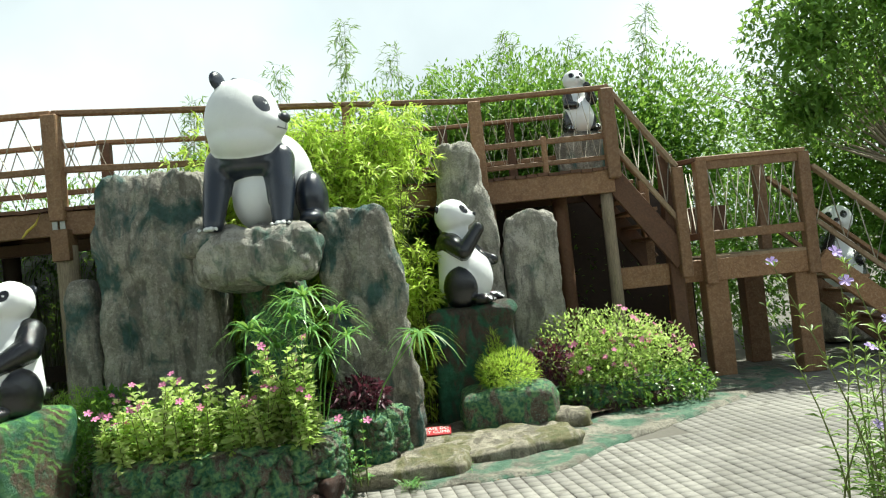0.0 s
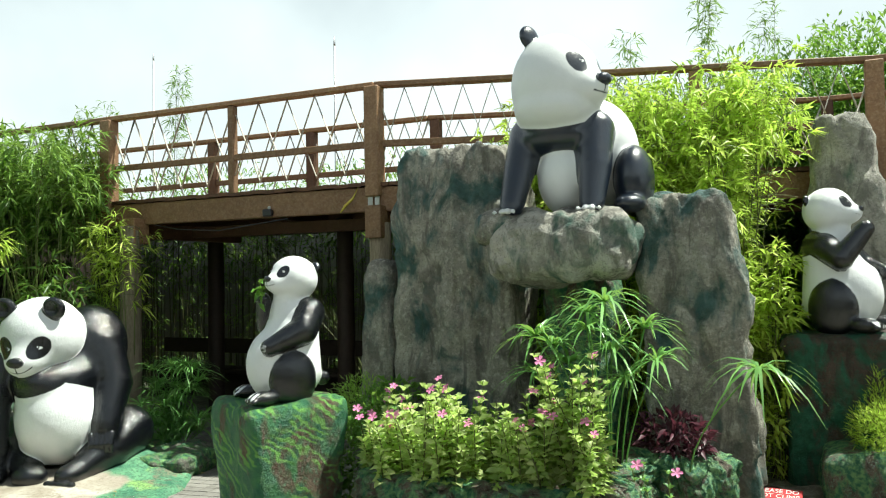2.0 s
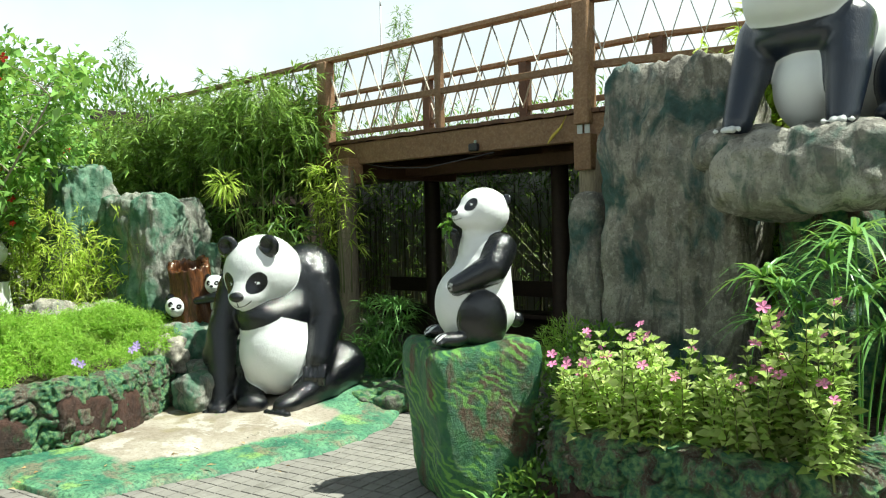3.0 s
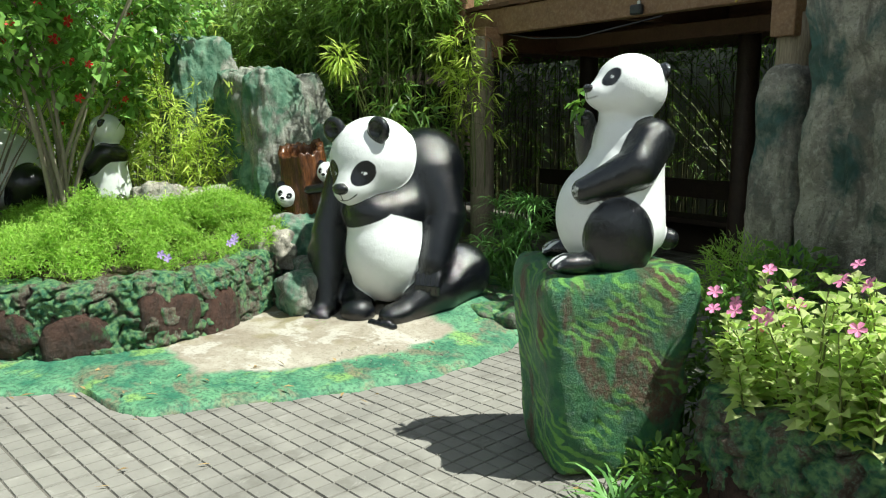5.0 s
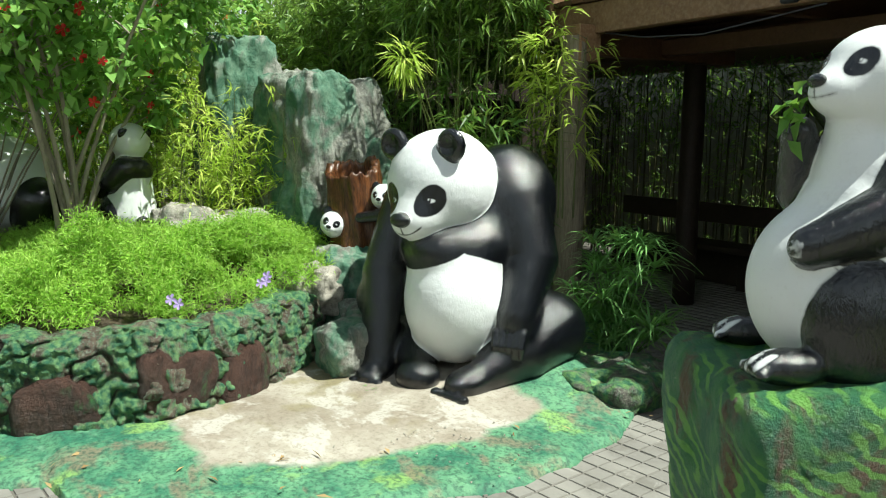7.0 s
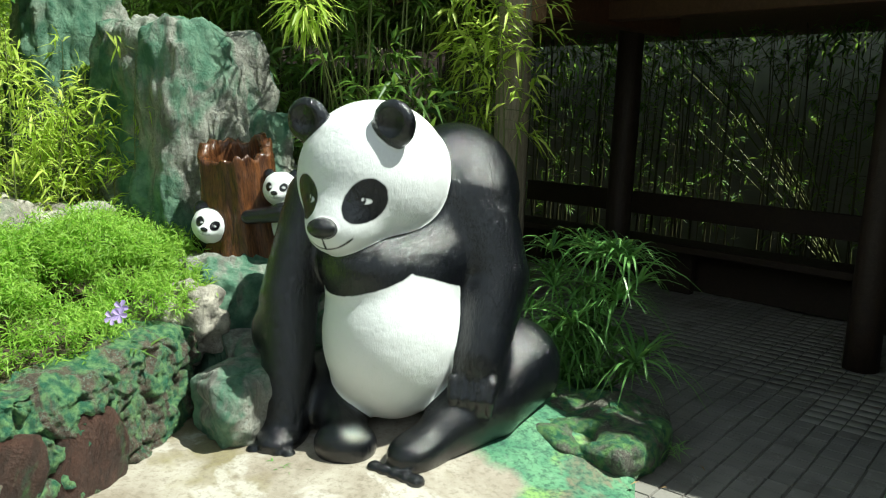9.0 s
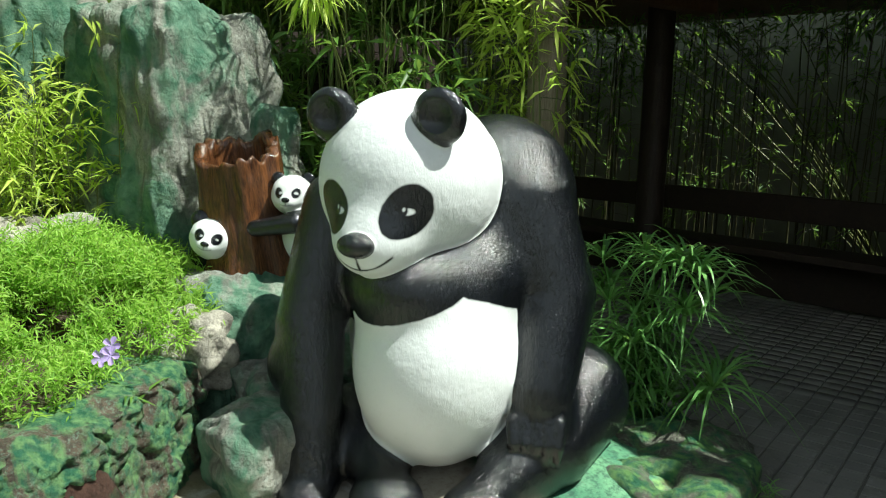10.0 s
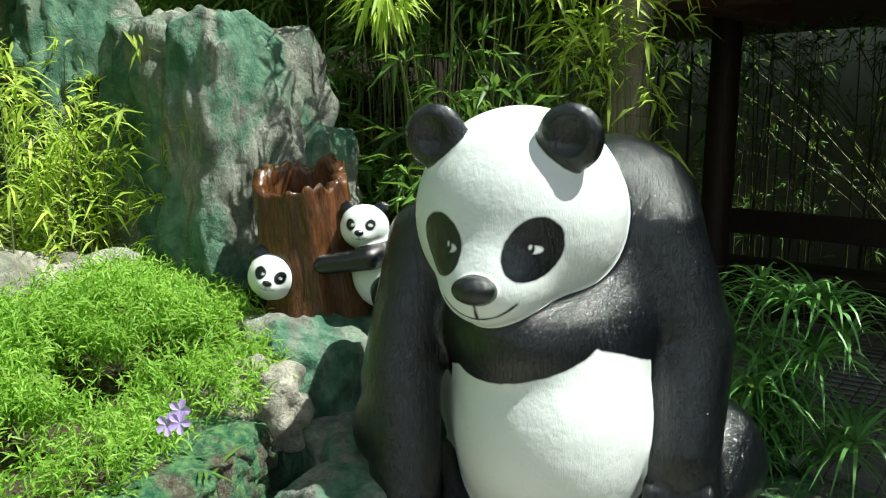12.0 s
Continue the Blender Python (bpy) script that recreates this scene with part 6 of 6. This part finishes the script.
def tree(at, height, blobs, count, leaf_len, seed):
    """A tree: tapered trunk, limbs to each clump, many small leaves with gaps."""
    rnd = np.random.default_rng(seed)
    top = thing("tree", (0, 0, 0), "broad-leaved tree with fine green leaves", "tree")
    at = np.array(at, float)
    fork = at + [0.1, -0.1, height * 0.42]
    t = np.linspace(0, 1, 8)[:, None]
    trunk = at + (fork - at) * t + 0.05 * np.c_[np.sin(4 * t), np.cos(3 * t), 0 * t]
    tubes("trunk", [(trunk, np.linspace(0.13, 0.08, 8))], M_BARK, top, "", 9)
    limbs, rad = [], []
    for c, r in blobs:
        for _ in range(7):
            end = np.array(c) + rnd.normal(size=3) * np.array(r) * 0.55
            mid = (fork + end) / 2 + rnd.normal(size=3) * 0.15
            tt = np.linspace(0, 1, 8)[:, None]
            limbs.append((1 - tt) ** 2 * fork + 2 * tt * (1 - tt) * mid + tt**2 * end)
            rad.append(np.linspace(0.024, 0.004, 8))
    for one, thick in zip(limbs, rad):
        tube_set("limb", one[None], thick[None], M_BARK, top, 6)
    p, d = blob_points(blobs, count)
    ahead = unit(rnd.normal(size=d.shape) + [0, 0, 0.2])
    v, f = leaf_arrays(p, ahead, rnd.uniform(0.6, 1.2, count) * leaf_len, rnd.uniform(0.7, 1.2, count) * leaf_len * 0.42, 0.15)
    fast_mesh("crown", v, f, M_TREE, top)
    n2 = 900
    pick = rnd.integers(0, len(blobs), n2)
    c, r = np.array([b[0] for b in blobs])[pick], np.array([b[1] for b in blobs])[pick]
    v, f = leaf_arrays(c + unit(rnd.normal(size=(n2, 3))) * r * rnd.uniform(0.1, 0.6, n2)[:, None], rnd.normal(size=(n2, 3)), 0.28, 0.12, 0.2)
    fast_mesh("inner_crown", v, f, M_TREE, top)
    return top


tree((7.2, 10.8, 0), 5.5, [((5.6, 9.8, 4.1), (0.9, 0.8, 0.8)), ((6.6, 9.6, 4.6), (1.0, 0.9, 0.9)), ((7.2, 9.8, 3.6), (1.1, 0.9, 0.8)), ((5.7, 10.2, 3.2), (0.8, 0.7, 0.6)), ((8.2, 10.0, 4.6), (1.1, 1.0, 1.1)), ((6.2, 10.2, 5.4), (1.0, 0.9, 0.8))], 13000, 0.12, 3)
tree((9.0, 12.5, 0), 6, [((8.0, 12, 3.4), (1.8, 1.2, 1.5)), ((10, 12, 4.2), (1.8, 1.4, 1.8)), ((6.5, 12.8, 2.4), (1.5, 1.0, 1.4)), ((8.4, 12.3, 1.6), (2.2, 1, 1.2))], 22000, 0.15, 5)
bush("rear_shrubbery", "dense green shrubs beyond the stairs", [((5.2, 12.2, 1.2), (2.0, 0.8, 1.3)), ((8.0, 11.8, 1.2), (2.0, 0.9, 1.4)), ((10.5, 10.5, 1.8), (1.4, 1.6, 2.0))], 11000, 0.1, 0.04, M_HEDGE, "bush", M_BARK, 14, (7, 12, 0), core=2500)

# flower bed in front of the rocks
for x, y, wide, count, low, high, seed in ((-1.72, 5.2, 0.13, 18, 0.22, 0.45, 11), (-1.38, 5.14, 0.14, 26, 0.28, 0.6, 13), (-1.02, 5.16, 0.12, 20, 0.25, 0.52, 14), (-0.74, 5.2, 0.13, 30, 0.35, 0.76, 16)):
    spots = [(x + dx * wide, y + dy * 0.1, 0.42) for dx, dy in RNG.normal(size=(count, 2)).clip(-1.7, 1.7)]
    leafy_stems("periwinkle_plant", "clump of pale yellow-green leafy stems with pink flowers", spots, (low, high), M_PALE, 0.095, 0.05, 12, count // 3, M_PINK, 0.028, seed, lean=0.4)
leafy_stems("periwinkle_plant", "leafy plants with pink flowers at the bed corner", [(x, y, 0.42) for x, y in zip(RNG.uniform(-2.05, -1.75, 14), RNG.uniform(5.2, 5.7, 14))], (0.25, 0.45), M_SEDGE, 0.08, 0.036, 9, 9, M_PINK, 0.028, 12)
bush("dark_leaf_plant", "dark green leafy filler plant in the bed", [((-2.2, 6.0, 0.6), (0.25, 0.35, 0.3)), ((-1.4, 5.7, 0.55), (0.7, 0.22, 0.25))], 1800, 0.08, 0.03, M_HEDGE, "plant")
bush("feathery_fern", "bright green feathery fern beside the tall rock", [((-2.45, 6.0, 0.72), (0.2, 0.2, 0.18))], 900, 0.09, 0.008, M_FERN, "fern")
sedge("umbrella_sedge", "umbrella sedge with wheels of arching green blades", [(-0.95, 5.45, 1.27, 1.0), (-0.55, 5.5, 1.47, 1.1), (-0.5, 5.42, 1.2, 1.0), (-0.75, 5.42, 1.12, 0.95), (-0.33, 5.5, 1.32, 0.95), (-0.68, 5.6, 1.4, 0.9), (-1.0, 5.55, 1.05, 0.8), (-0.82, 5.38, 1.22, 0.95), (-0.42, 5.38, 1.05, 0.9), (-0.62, 5.36, 1.32, 0.9), (-0.25, 5.42, 1.15, 0.85)], 30, 0.36, 0.021, M_SEDGE, 0.8, (-0.6, 5.75, 0.42), (0.1, 1.3))
sedge("umbrella_sedge", "single arching sedge stem beside the rock", [(0.26, 5.39, 1.13, 1.0)], 24, 0.38, 0.022, M_SEDGE, 1.1, (-0.3, 5.8, 0.5))
tuft("liriope_clump", "dark strap-leaved clump below the ledge", (-1.3, 5.65, 0.45), 90, 0.62, 0.014, M_SEDGE, 0.9, 0.8)
tuft("liriope_clump", "dark strap-leaved clump below the ledge", (-1.05, 5.7, 0.45), 60, 0.55, 0.014, M_DARKLEAF, 0.9, 0.8)
bush("purple_leaf_plant", "dark purple-leaved plant by the bed edge", [((-0.25, 5.95, 0.62), (0.22, 0.15, 0.14))], 420, 0.09, 0.03, M_PURPLE, "plant")
leafy_stems("periwinkle_plant", "small periwinkle with a pink flower", [(-0.42 + 0.05 * k, 5.55, 0.05) for k in range(5)], (0.35, 0.55), M_SEDGE, 0.07, 0.03, 7, 2, M_PINK, 0.03, 15)
# round the pedestals and the stairs
bamboo("golden_bamboo", "low leafy lime bamboo shoots between rock and pedestal", (-0.35, 0.3, 7.05, 7.5, 0.1), 34, (1.0, 2.0), M_LIME, M_CULM, 0.14, 0.026, 22, 7, 0.08, 0.05, 0.006, (0.0, -0.2), 0.16)
bush("cypress_shrub", "small golden feathery conifer in a rock planter", [((0.98, 6.92, 0.58), (0.27, 0.24, 0.2)), ((0.9, 6.98, 0.74), (0.06, 0.06, 0.2))], 4200, 0.06, 0.007, M_LIME, "conifer", None, up=0.8)
shrub_blobs = [((1.75, 7.55, 0.62), (0.4, 0.32, 0.36)), ((2.2, 7.6, 0.66), (0.42, 0.34, 0.34)), ((2.6, 7.7, 0.5), (0.3, 0.28, 0.28)), ((2.0, 7.4, 0.42), (0.45, 0.25, 0.24))]
shrub = bush("flowering_shrub", "bushy pale-leaved shrub with pink flowers", shrub_blobs, 5200, 0.062, 0.026, M_PALE, "flowering shrub", M_CULM, 26, (2.1, 7.65, 0.1), up=0.7)
tips, ways = blob_points(shrub_blobs, 700)
for q, d in [(q, d) for q, d in zip(tips, ways) if d[1] < 0.3 and d[2] > -0.1][:60]:
    flower(shrub, q + d * 0.07, RNG.uniform(0.022, 0.036), M_PINK, tuple(d + [0, -0.2, 0.3]))
bush("purple_leaf_plant", "dark purple-leaved shrub beside the pink flowers", [((1.42, 7.3, 0.55), (0.18, 0.15, 0.2))], 420, 0.08, 0.03, M_PURPLE, "plant")
bush("bed_ivy", "dark green low plants at the shrub bed edge", [((2.1, 7.25, 0.25), (0.7, 0.2, 0.2)), ((2.8, 7.6, 0.2), (0.3, 0.3, 0.2))], 1500, 0.06, 0.03, M_DARKLEAF, "plant")
tuft("grass_tuft", "dry green grass tuft between the stones", (0.45, 5.75, 0.03), 70, 0.16, 0.006, M_SEDGE)
tuft("grass_tuft", "dry green grass tuft between the stones", (1.35, 6.55, 0.03), 50, 0.14, 0.006, M_SEDGE)
tuft("grass_tuft", "dry green grass tuft between the stones", (0.1, 5.5, 0.03), 70, 0.16, 0.006, M_SEDGE)
tuft("spider_plant", "arching spider plant at the foot of the pedestal", (-2.05, 4.72, 0.02), 46, 0.42, 0.016, M_SEDGE, 1.0, 0.7, "plant")
tuft("spider_plant", "arching spider plant at the foot of the pedestal", (-1.92, 4.95, 0.02), 40, 0.36, 0.016, M_SEDGE, 1.0, 0.7, "plant")
bush("dark_leaf_plant", "dark leafy plants between pedestal and bed", [((-1.98, 4.95, 0.12), (0.16, 0.18, 0.16)), ((-2.25, 5.55, 0.4), (0.15, 0.25, 0.35))], 900, 0.08, 0.03, M_DARKLEAF, "plant")
# sedge beside the large statue
spots = []
for k in range(40):
    a, r = RNG.uniform(0, 6.28), RNG.uniform(0.02, 0.4)
    spots.append((-4.83 + r * math.cos(a), 6.58 + 0.5 * r * math.sin(a), RNG.uniform(0.25, 0.9) - 0.3 * r, RNG.uniform(0.8, 1.15)))
sedge("umbrella_sedge", "broad clump of umbrella sedge beside the large statue", spots, 28, 0.36, 0.016, M_SEDGE, 0.8, (-4.83, 6.58, 0.05), (0.35, 1.8))
spots = [(-6.15 + RNG.uniform(-0.3, 0.3), 6.5 + RNG.uniform(-0.2, 0.2), RNG.uniform(0.5, 0.9), 0.9) for _ in range(9)]
sedge("umbrella_sedge", "umbrella sedge in the shade behind the statue", spots, 20, 0.3, 0.014, M_SEDGE, 0.6, (-6.1, 6.5, 0.1))
for x, y in ((-5.05, 5.0), (-5.5, 5.2), (-4.2, 6.4)):
    tuft("grass_tuft", "small weeds at the foot of the statue", (x, y, 0.06), 26, 0.12, 0.008, M_SEDGE)
bush("weed_shrub", "pale weeds in front of the shaded stems", [((-3.3, 7.3, 0.5), (0.3, 0.2, 0.25))], 250, 0.07, 0.02, M_PALE, "plant", M_CULM, 8, (-3.3, 7.3, 0.1))
# shrub beside the way
spots = [(x, y, 0.02) for x, y in zip(RNG.uniform(2.45, 3.3, 44), RNG.uniform(3.5, 4.2, 44))]
leafy_stems("ruellia_shrub", "tall narrow-leaved shrub with lilac flowers beside the paving", spots, (0.5, 1.4), M_GROVE, 0.12, 0.018, 14, 15, M_LILAC, 0.035, 31, lean=0.35)
leafy_stems("pink_flower_plant", "low leafy plant with pink flowers beside the paving", [(2.0 + 0.09 * k, 3.35 + 0.05 * (k % 3), 0.02) for k in range(10)], (0.15, 0.3), M_SEDGE, 0.07, 0.03, 7, 5, M_PINK, 0.022, 32)
# leaves held by the seated statue
top = thing("leaf_sprig", (0, 0, 0), "sprig of green leaves held at the statue's mouth", "leaves")
b = np.tile([[-2.6, 5.0, 1.54]], (20, 1)) + RNG.normal(size=(20, 3)) * [0.018, 0.018, 0.035]
v, f = leaf_arrays(b, RNG.normal(size=(20, 3)) + [-0.3, -0.3, -0.3], 0.062, 0.034, 0.2)
fast_mesh("foliage", v, f, M_HEDGE, top)

# ---- shaded yard under the deck ----
tagged(mesh_ob("wall_north", *(lambda b: ([tuple(v.co) for v in b.verts], [tuple(w.index for w in q.verts) for q in b.faces]))(
    (lambda bm: (bm.verts.ensure_lookup_table(), bm.verts.index_update(), bm)[-1])(bm_box((13.0, 0.15, 2.9), pose(-4.6, 11.55, 1.42), 0.01))), M_BACKWALL),
    "plain grey plastered wall behind the bamboo", "wall", "", "structure")
# roof added to keep sun and sky out of the yard
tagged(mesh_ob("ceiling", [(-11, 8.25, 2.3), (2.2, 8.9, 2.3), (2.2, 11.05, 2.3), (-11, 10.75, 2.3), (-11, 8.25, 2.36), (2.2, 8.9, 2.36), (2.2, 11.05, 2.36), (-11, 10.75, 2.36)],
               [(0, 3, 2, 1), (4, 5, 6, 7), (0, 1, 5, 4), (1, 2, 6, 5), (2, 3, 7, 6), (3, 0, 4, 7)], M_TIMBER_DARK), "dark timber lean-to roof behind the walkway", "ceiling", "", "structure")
# walls added as dark backing; the yard's shade is in their colour
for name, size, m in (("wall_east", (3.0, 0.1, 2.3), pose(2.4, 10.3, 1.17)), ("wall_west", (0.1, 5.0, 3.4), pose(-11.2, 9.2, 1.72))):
    tagged(part(name, bm_box(size, m, 0.004), M_TIMBER_SHADE, None), "plain dark timber wall that closes the shaded yard", "wall", "", "structure")
# unseen walls behind the camera, added to cut the sky's fill light
for name, size, m in (("wall_south", (26.0, 0.15, 4.6), pose(-1.0, -5.2, 2.29)), ("wall_southeast", (0.15, 9.0, 4.6), pose(11.9, -0.6, 2.29))):
    tagged(part(name, bm_box(size, m, 0.01), M_BACKWALL, None), "plain plastered wall that closes the garden", "wall", "", "structure")
bush("boundary_hedge", "dense tall green hedge around the garden", [((-13.5, 4.5, 2.0), (0.9, 3.0, 2.4)), ((-13.0, 0.5, 1.8), (0.9, 3.0, 2.2)), ((-12.5, 8.0, 2.0), (1.2, 1.6, 2.2)), ((-9.0, -2.5, 1.6), (3.5, 0.9, 1.9))], 30000, 0.22, 0.06, M_HEDGE, "hedge", M_BARK, 20, (-13, 3, 0), core=3000)
# bench timber is coloured near black for the shade it stands in
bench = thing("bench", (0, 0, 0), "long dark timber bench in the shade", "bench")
beam("seat", (-8.0, 9.45, 0.42), (-2.6, 9.6, 0.42), 0.4, 0.06, M_TIMBER_SHADE, bench)
beam("backrest", (-8.0, 9.68, 0.72), (-2.6, 9.83, 0.72), 0.05, 0.2, M_TIMBER_SHADE, bench)
# added panel; hides the sunlit strip of floor behind the bench
beam("front_panel", (-8.0, 9.62, 0.21), (-2.6, 9.77, 0.21), 0.03, 0.4, M_TIMBER_SHADE, bench)
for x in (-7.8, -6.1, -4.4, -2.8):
    beam("leg", (x, 9.5 + 0.027 * (x + 8), 0), (x, 9.5 + 0.027 * (x + 8), 0.39), 0.3, 0.08, M_TIMBER_SHADE, bench, up=(0, 1, 0))

# ---- small things ----
for x, y, h in ((-6.72, 12.3, 5.6), (-10.85, 12.3, 5.9)):
    mast = thing("slender_mast", (x, y, 0), "thin pale pole behind the deck railing", "pole")
    tubes("pole", [([(0, 0, 0.0), (0, 0, 2.0), (0.01, 0, h)], [0.026, 0.023, 0.016])], M_METAL, mast)
    tubes("finial", [([(0.01, 0, h), (0.01, 0, h + 0.05), (0.012, 0, h + 0.16)], [0.016, 0.02, 0.004])], M_METAL, mast)
n = 420
px, py = RNG.uniform(-5.2, 1.4, n), RNG.uniform(2.4, 6.6, n)
near = (np.abs(px - np.interp(py, [2.4, 3.5, 4.5, 6.6], [-4.9, -4.4, -4.2, -4.5])) < RNG.exponential(0.5, n)) | (RNG.uniform(0, 1, n) < 0.12)
px, py = px[near], py[near]
lift = np.where((px < -3.85) & (py > 2.9), 0.062, 0.012)
a = RNG.uniform(0, 6.28, len(px))
v, f = leaf_arrays(np.c_[px, py, lift], np.c_[np.cos(a), np.sin(a), RNG.uniform(0, 0.2, len(px))], RNG.uniform(0.03, 0.09, len(px)), RNG.uniform(0.008, 0.02, len(px)), 0.0)
tagged(fast_mesh("fallen_leaves", v, f, M_DRY), "scattered dry fallen leaves on the paving", "leaf litter", "", "stuff")
n = 900
gx, gy = RNG.normal(-5.0, 0.42, n), RNG.normal(5.02, 0.2, n)
grain = np.array([(1, 0, 0), (-0.5, 0.87, 0), (-0.5, -0.87, 0), (0, 0, 1), (0, 0, -1)]) * [1, 0.8, 0.7]
size = RNG.uniform(0.003, 0.009, n)
spin = RNG.uniform(0, 6.28, n)
rot = np.stack([np.stack([np.cos(spin), -np.sin(spin)], -1), np.stack([np.sin(spin), np.cos(spin)], -1)], 1)
v = np.repeat(grain[None], n, 0) * size[:, None, None]
v[..., :2] = np.einsum("nij,nkj->nki", rot, v[..., :2])
v += np.c_[gx, gy, 0.068 + 0 * gx][:, None]
f = (np.array([(0, 1, 3), (1, 2, 3), (2, 0, 3), (1, 0, 4), (2, 1, 4), (0, 2, 4)])[None] + 5 * np.arange(n)[:, None, None]).reshape(-1, 3)
tagged(mesh_ob("gravel", v.reshape(-1, 3), f, M_ROCK_GREY), "loose pale gravel at the foot of the large statue", "gravel", "", "stuff")
sign = thing("sign_plate", (0.25, 6.62, 0.16), "small red sign plate with white lettering lying on the rock", "sign", rz=-4)
part("plate", bm_box((0.36, 0.12, 0.012), pose(0, 0, 0.01, 24), 0.003), M_SIGN_RED, sign)
for row, width in ((0.028, 0.24), (-0.022, 0.26)):
    cu = bpy.data.curves.new("lettering", "FONT")
    cu.body = "PLEASE DO" if row > 0 else "NOT CLIMB"
    cu.size, cu.align_x, cu.align_y, cu.extrude = 0.052, "CENTER", "CENTER", 0.0006
    cu.materials.append(M_WHITE)
    ob = new("lettering", cu)
    ob.matrix_world = sign.matrix_world @ pose(0.03, 0, 0.01, 24) @ pose(0, row, 0.0075)
    ob.parent = sign
    ob.matrix_parent_inverse = sign.matrix_world.inverted()
lamp = thing("spot_lamp", (-4.1, 7.06, 2.26), "small dark floodlight under the deck edge", "lamp")
part("housing", bm_box((0.1, 0.05, 0.07), pose(0, -0.02, 0), 0.01), M_BLACK, lamp)
part("bracket", bm_box((0.03, 0.05, 0.05), pose(0, 0.02, 0.04), 0.004), M_METAL, lamp)
strap = thing("strap", (0, 0, 0), "yellow strap hanging from the deck beam", "strap")
tubes("webbing", [([(-3.12, 7.06, 2.44), (-3.16, 7.04, 2.34), (-3.24, 7.04, 2.28), (-3.3, 7.05, 2.22)], [0.008, 0.012, 0.014, 0.006])], M_YELLOW, strap)
cable = thing("cable", (0, 0, 0), "thin dark cable strung under the deck", "cable")
tubes("wire", [([(-5.7, 7.06, 2.24), (-5.2, 7.05, 2.15), (-4.7, 7.06, 2.12), (-3.9, 7.08, 2.2)], 0.006)], M_BLACK, cable)
for dx in (-0.035, 0.035):
    bolt_plate = part("joint_plate", bm_box((0.05, 0.006, 0.16), pose(-2.97 + dx, 7.083, DECK_Z - 0.12), 0.002), M_METAL, deck)


# ---- paving ----
def paver_mesh(seed):
    """A 0.4 m paving slab with a four by four grid of raised cells."""
    rnd = random.Random(seed)
    v, f = [], []
    for i in range(4):
        for j in range(4):
            x0, y0 = -0.2 + 0.1 * i, -0.2 + 0.1 * j
            g = 0.0027
            h = rnd.uniform(-0.0008, 0.0008)
            b = len(v)
            v += [(x0 + g, y0 + g, -0.008), (x0 + 0.1 - g, y0 + g, -0.008), (x0 + 0.1 - g, y0 + 0.1 - g, -0.008), (x0 + g, y0 + 0.1 - g, -0.008)]
            e = g + 0.003
            v += [(x0 + e, y0 + e, h), (x0 + 0.1 - e, y0 + e, h), (x0 + 0.1 - e, y0 + 0.1 - e, h), (x0 + e, y0 + 0.1 - e, h)]
            f += [(b + 4, b + 5, b + 6, b + 7)] + [(b + k, b + (k + 1) % 4, b + 4 + (k + 1) % 4, b + 4 + k) for k in range(4)]
    return np.array(v), f


kinds = [paver_mesh(k) for k in range(3)]
kind_meshes = []
for v, f in kinds:
    me = bpy.data.meshes.new("paver")
    me.from_pydata(v.tolist(), [], f)
    me.materials.append(M_PAVER)
    kind_meshes.append(me)
pavement = tagged(new("pavement"), "grey concrete paving slabs cast in small squares", "pavement", "", "structure")
turn = pose(0, 0, 0, 0, 0, 8.4)
rest_v, rest_f, placed = [], [], 0
rnd = random.Random(5)
for i in range(-26, 24):
    for j in range(-16, 27):
        at = turn @ Vector((0.404 * i + (0.2 if j % 2 else 0) + 0.07, 0.404 * j + 0.03, 0))
        x, y = at.x, at.y
        if x < -8 or x > 8 or y < -4 or y > 9.9 or (x < -5.4 and y < 7.2 and y > 1.5) or (-2.4 < x < 2.2 and 6.2 < y):
            continue
        m = pose(x, y, rnd.uniform(-0.003, 0.0015), rnd.uniform(-0.4, 0.4), rnd.uniform(-0.4, 0.4), 8.4 + 90 * rnd.randrange(4))
        if placed < 300 and -5.2 < x < -0.4 and 1.9 < y < 7.6:
            ob = new("paver", kind_meshes[placed % 3])
            ob.matrix_world = m
            ob.parent = pavement
            placed += 1
        else:
            v, f = kinds[(i * 7 + j) % 3]
            w = np.array(m)
            rest_f.append(np.array(f) + len(rest_v) * len(v))
            rest_v.append(v @ w[:3, :3].T + w[:3, 3])
far_pavers = fast_mesh("pavers", np.concatenate(rest_v), np.concatenate(rest_f), M_PAVER, pavement)
far_pavers["kind"] = "stuff"
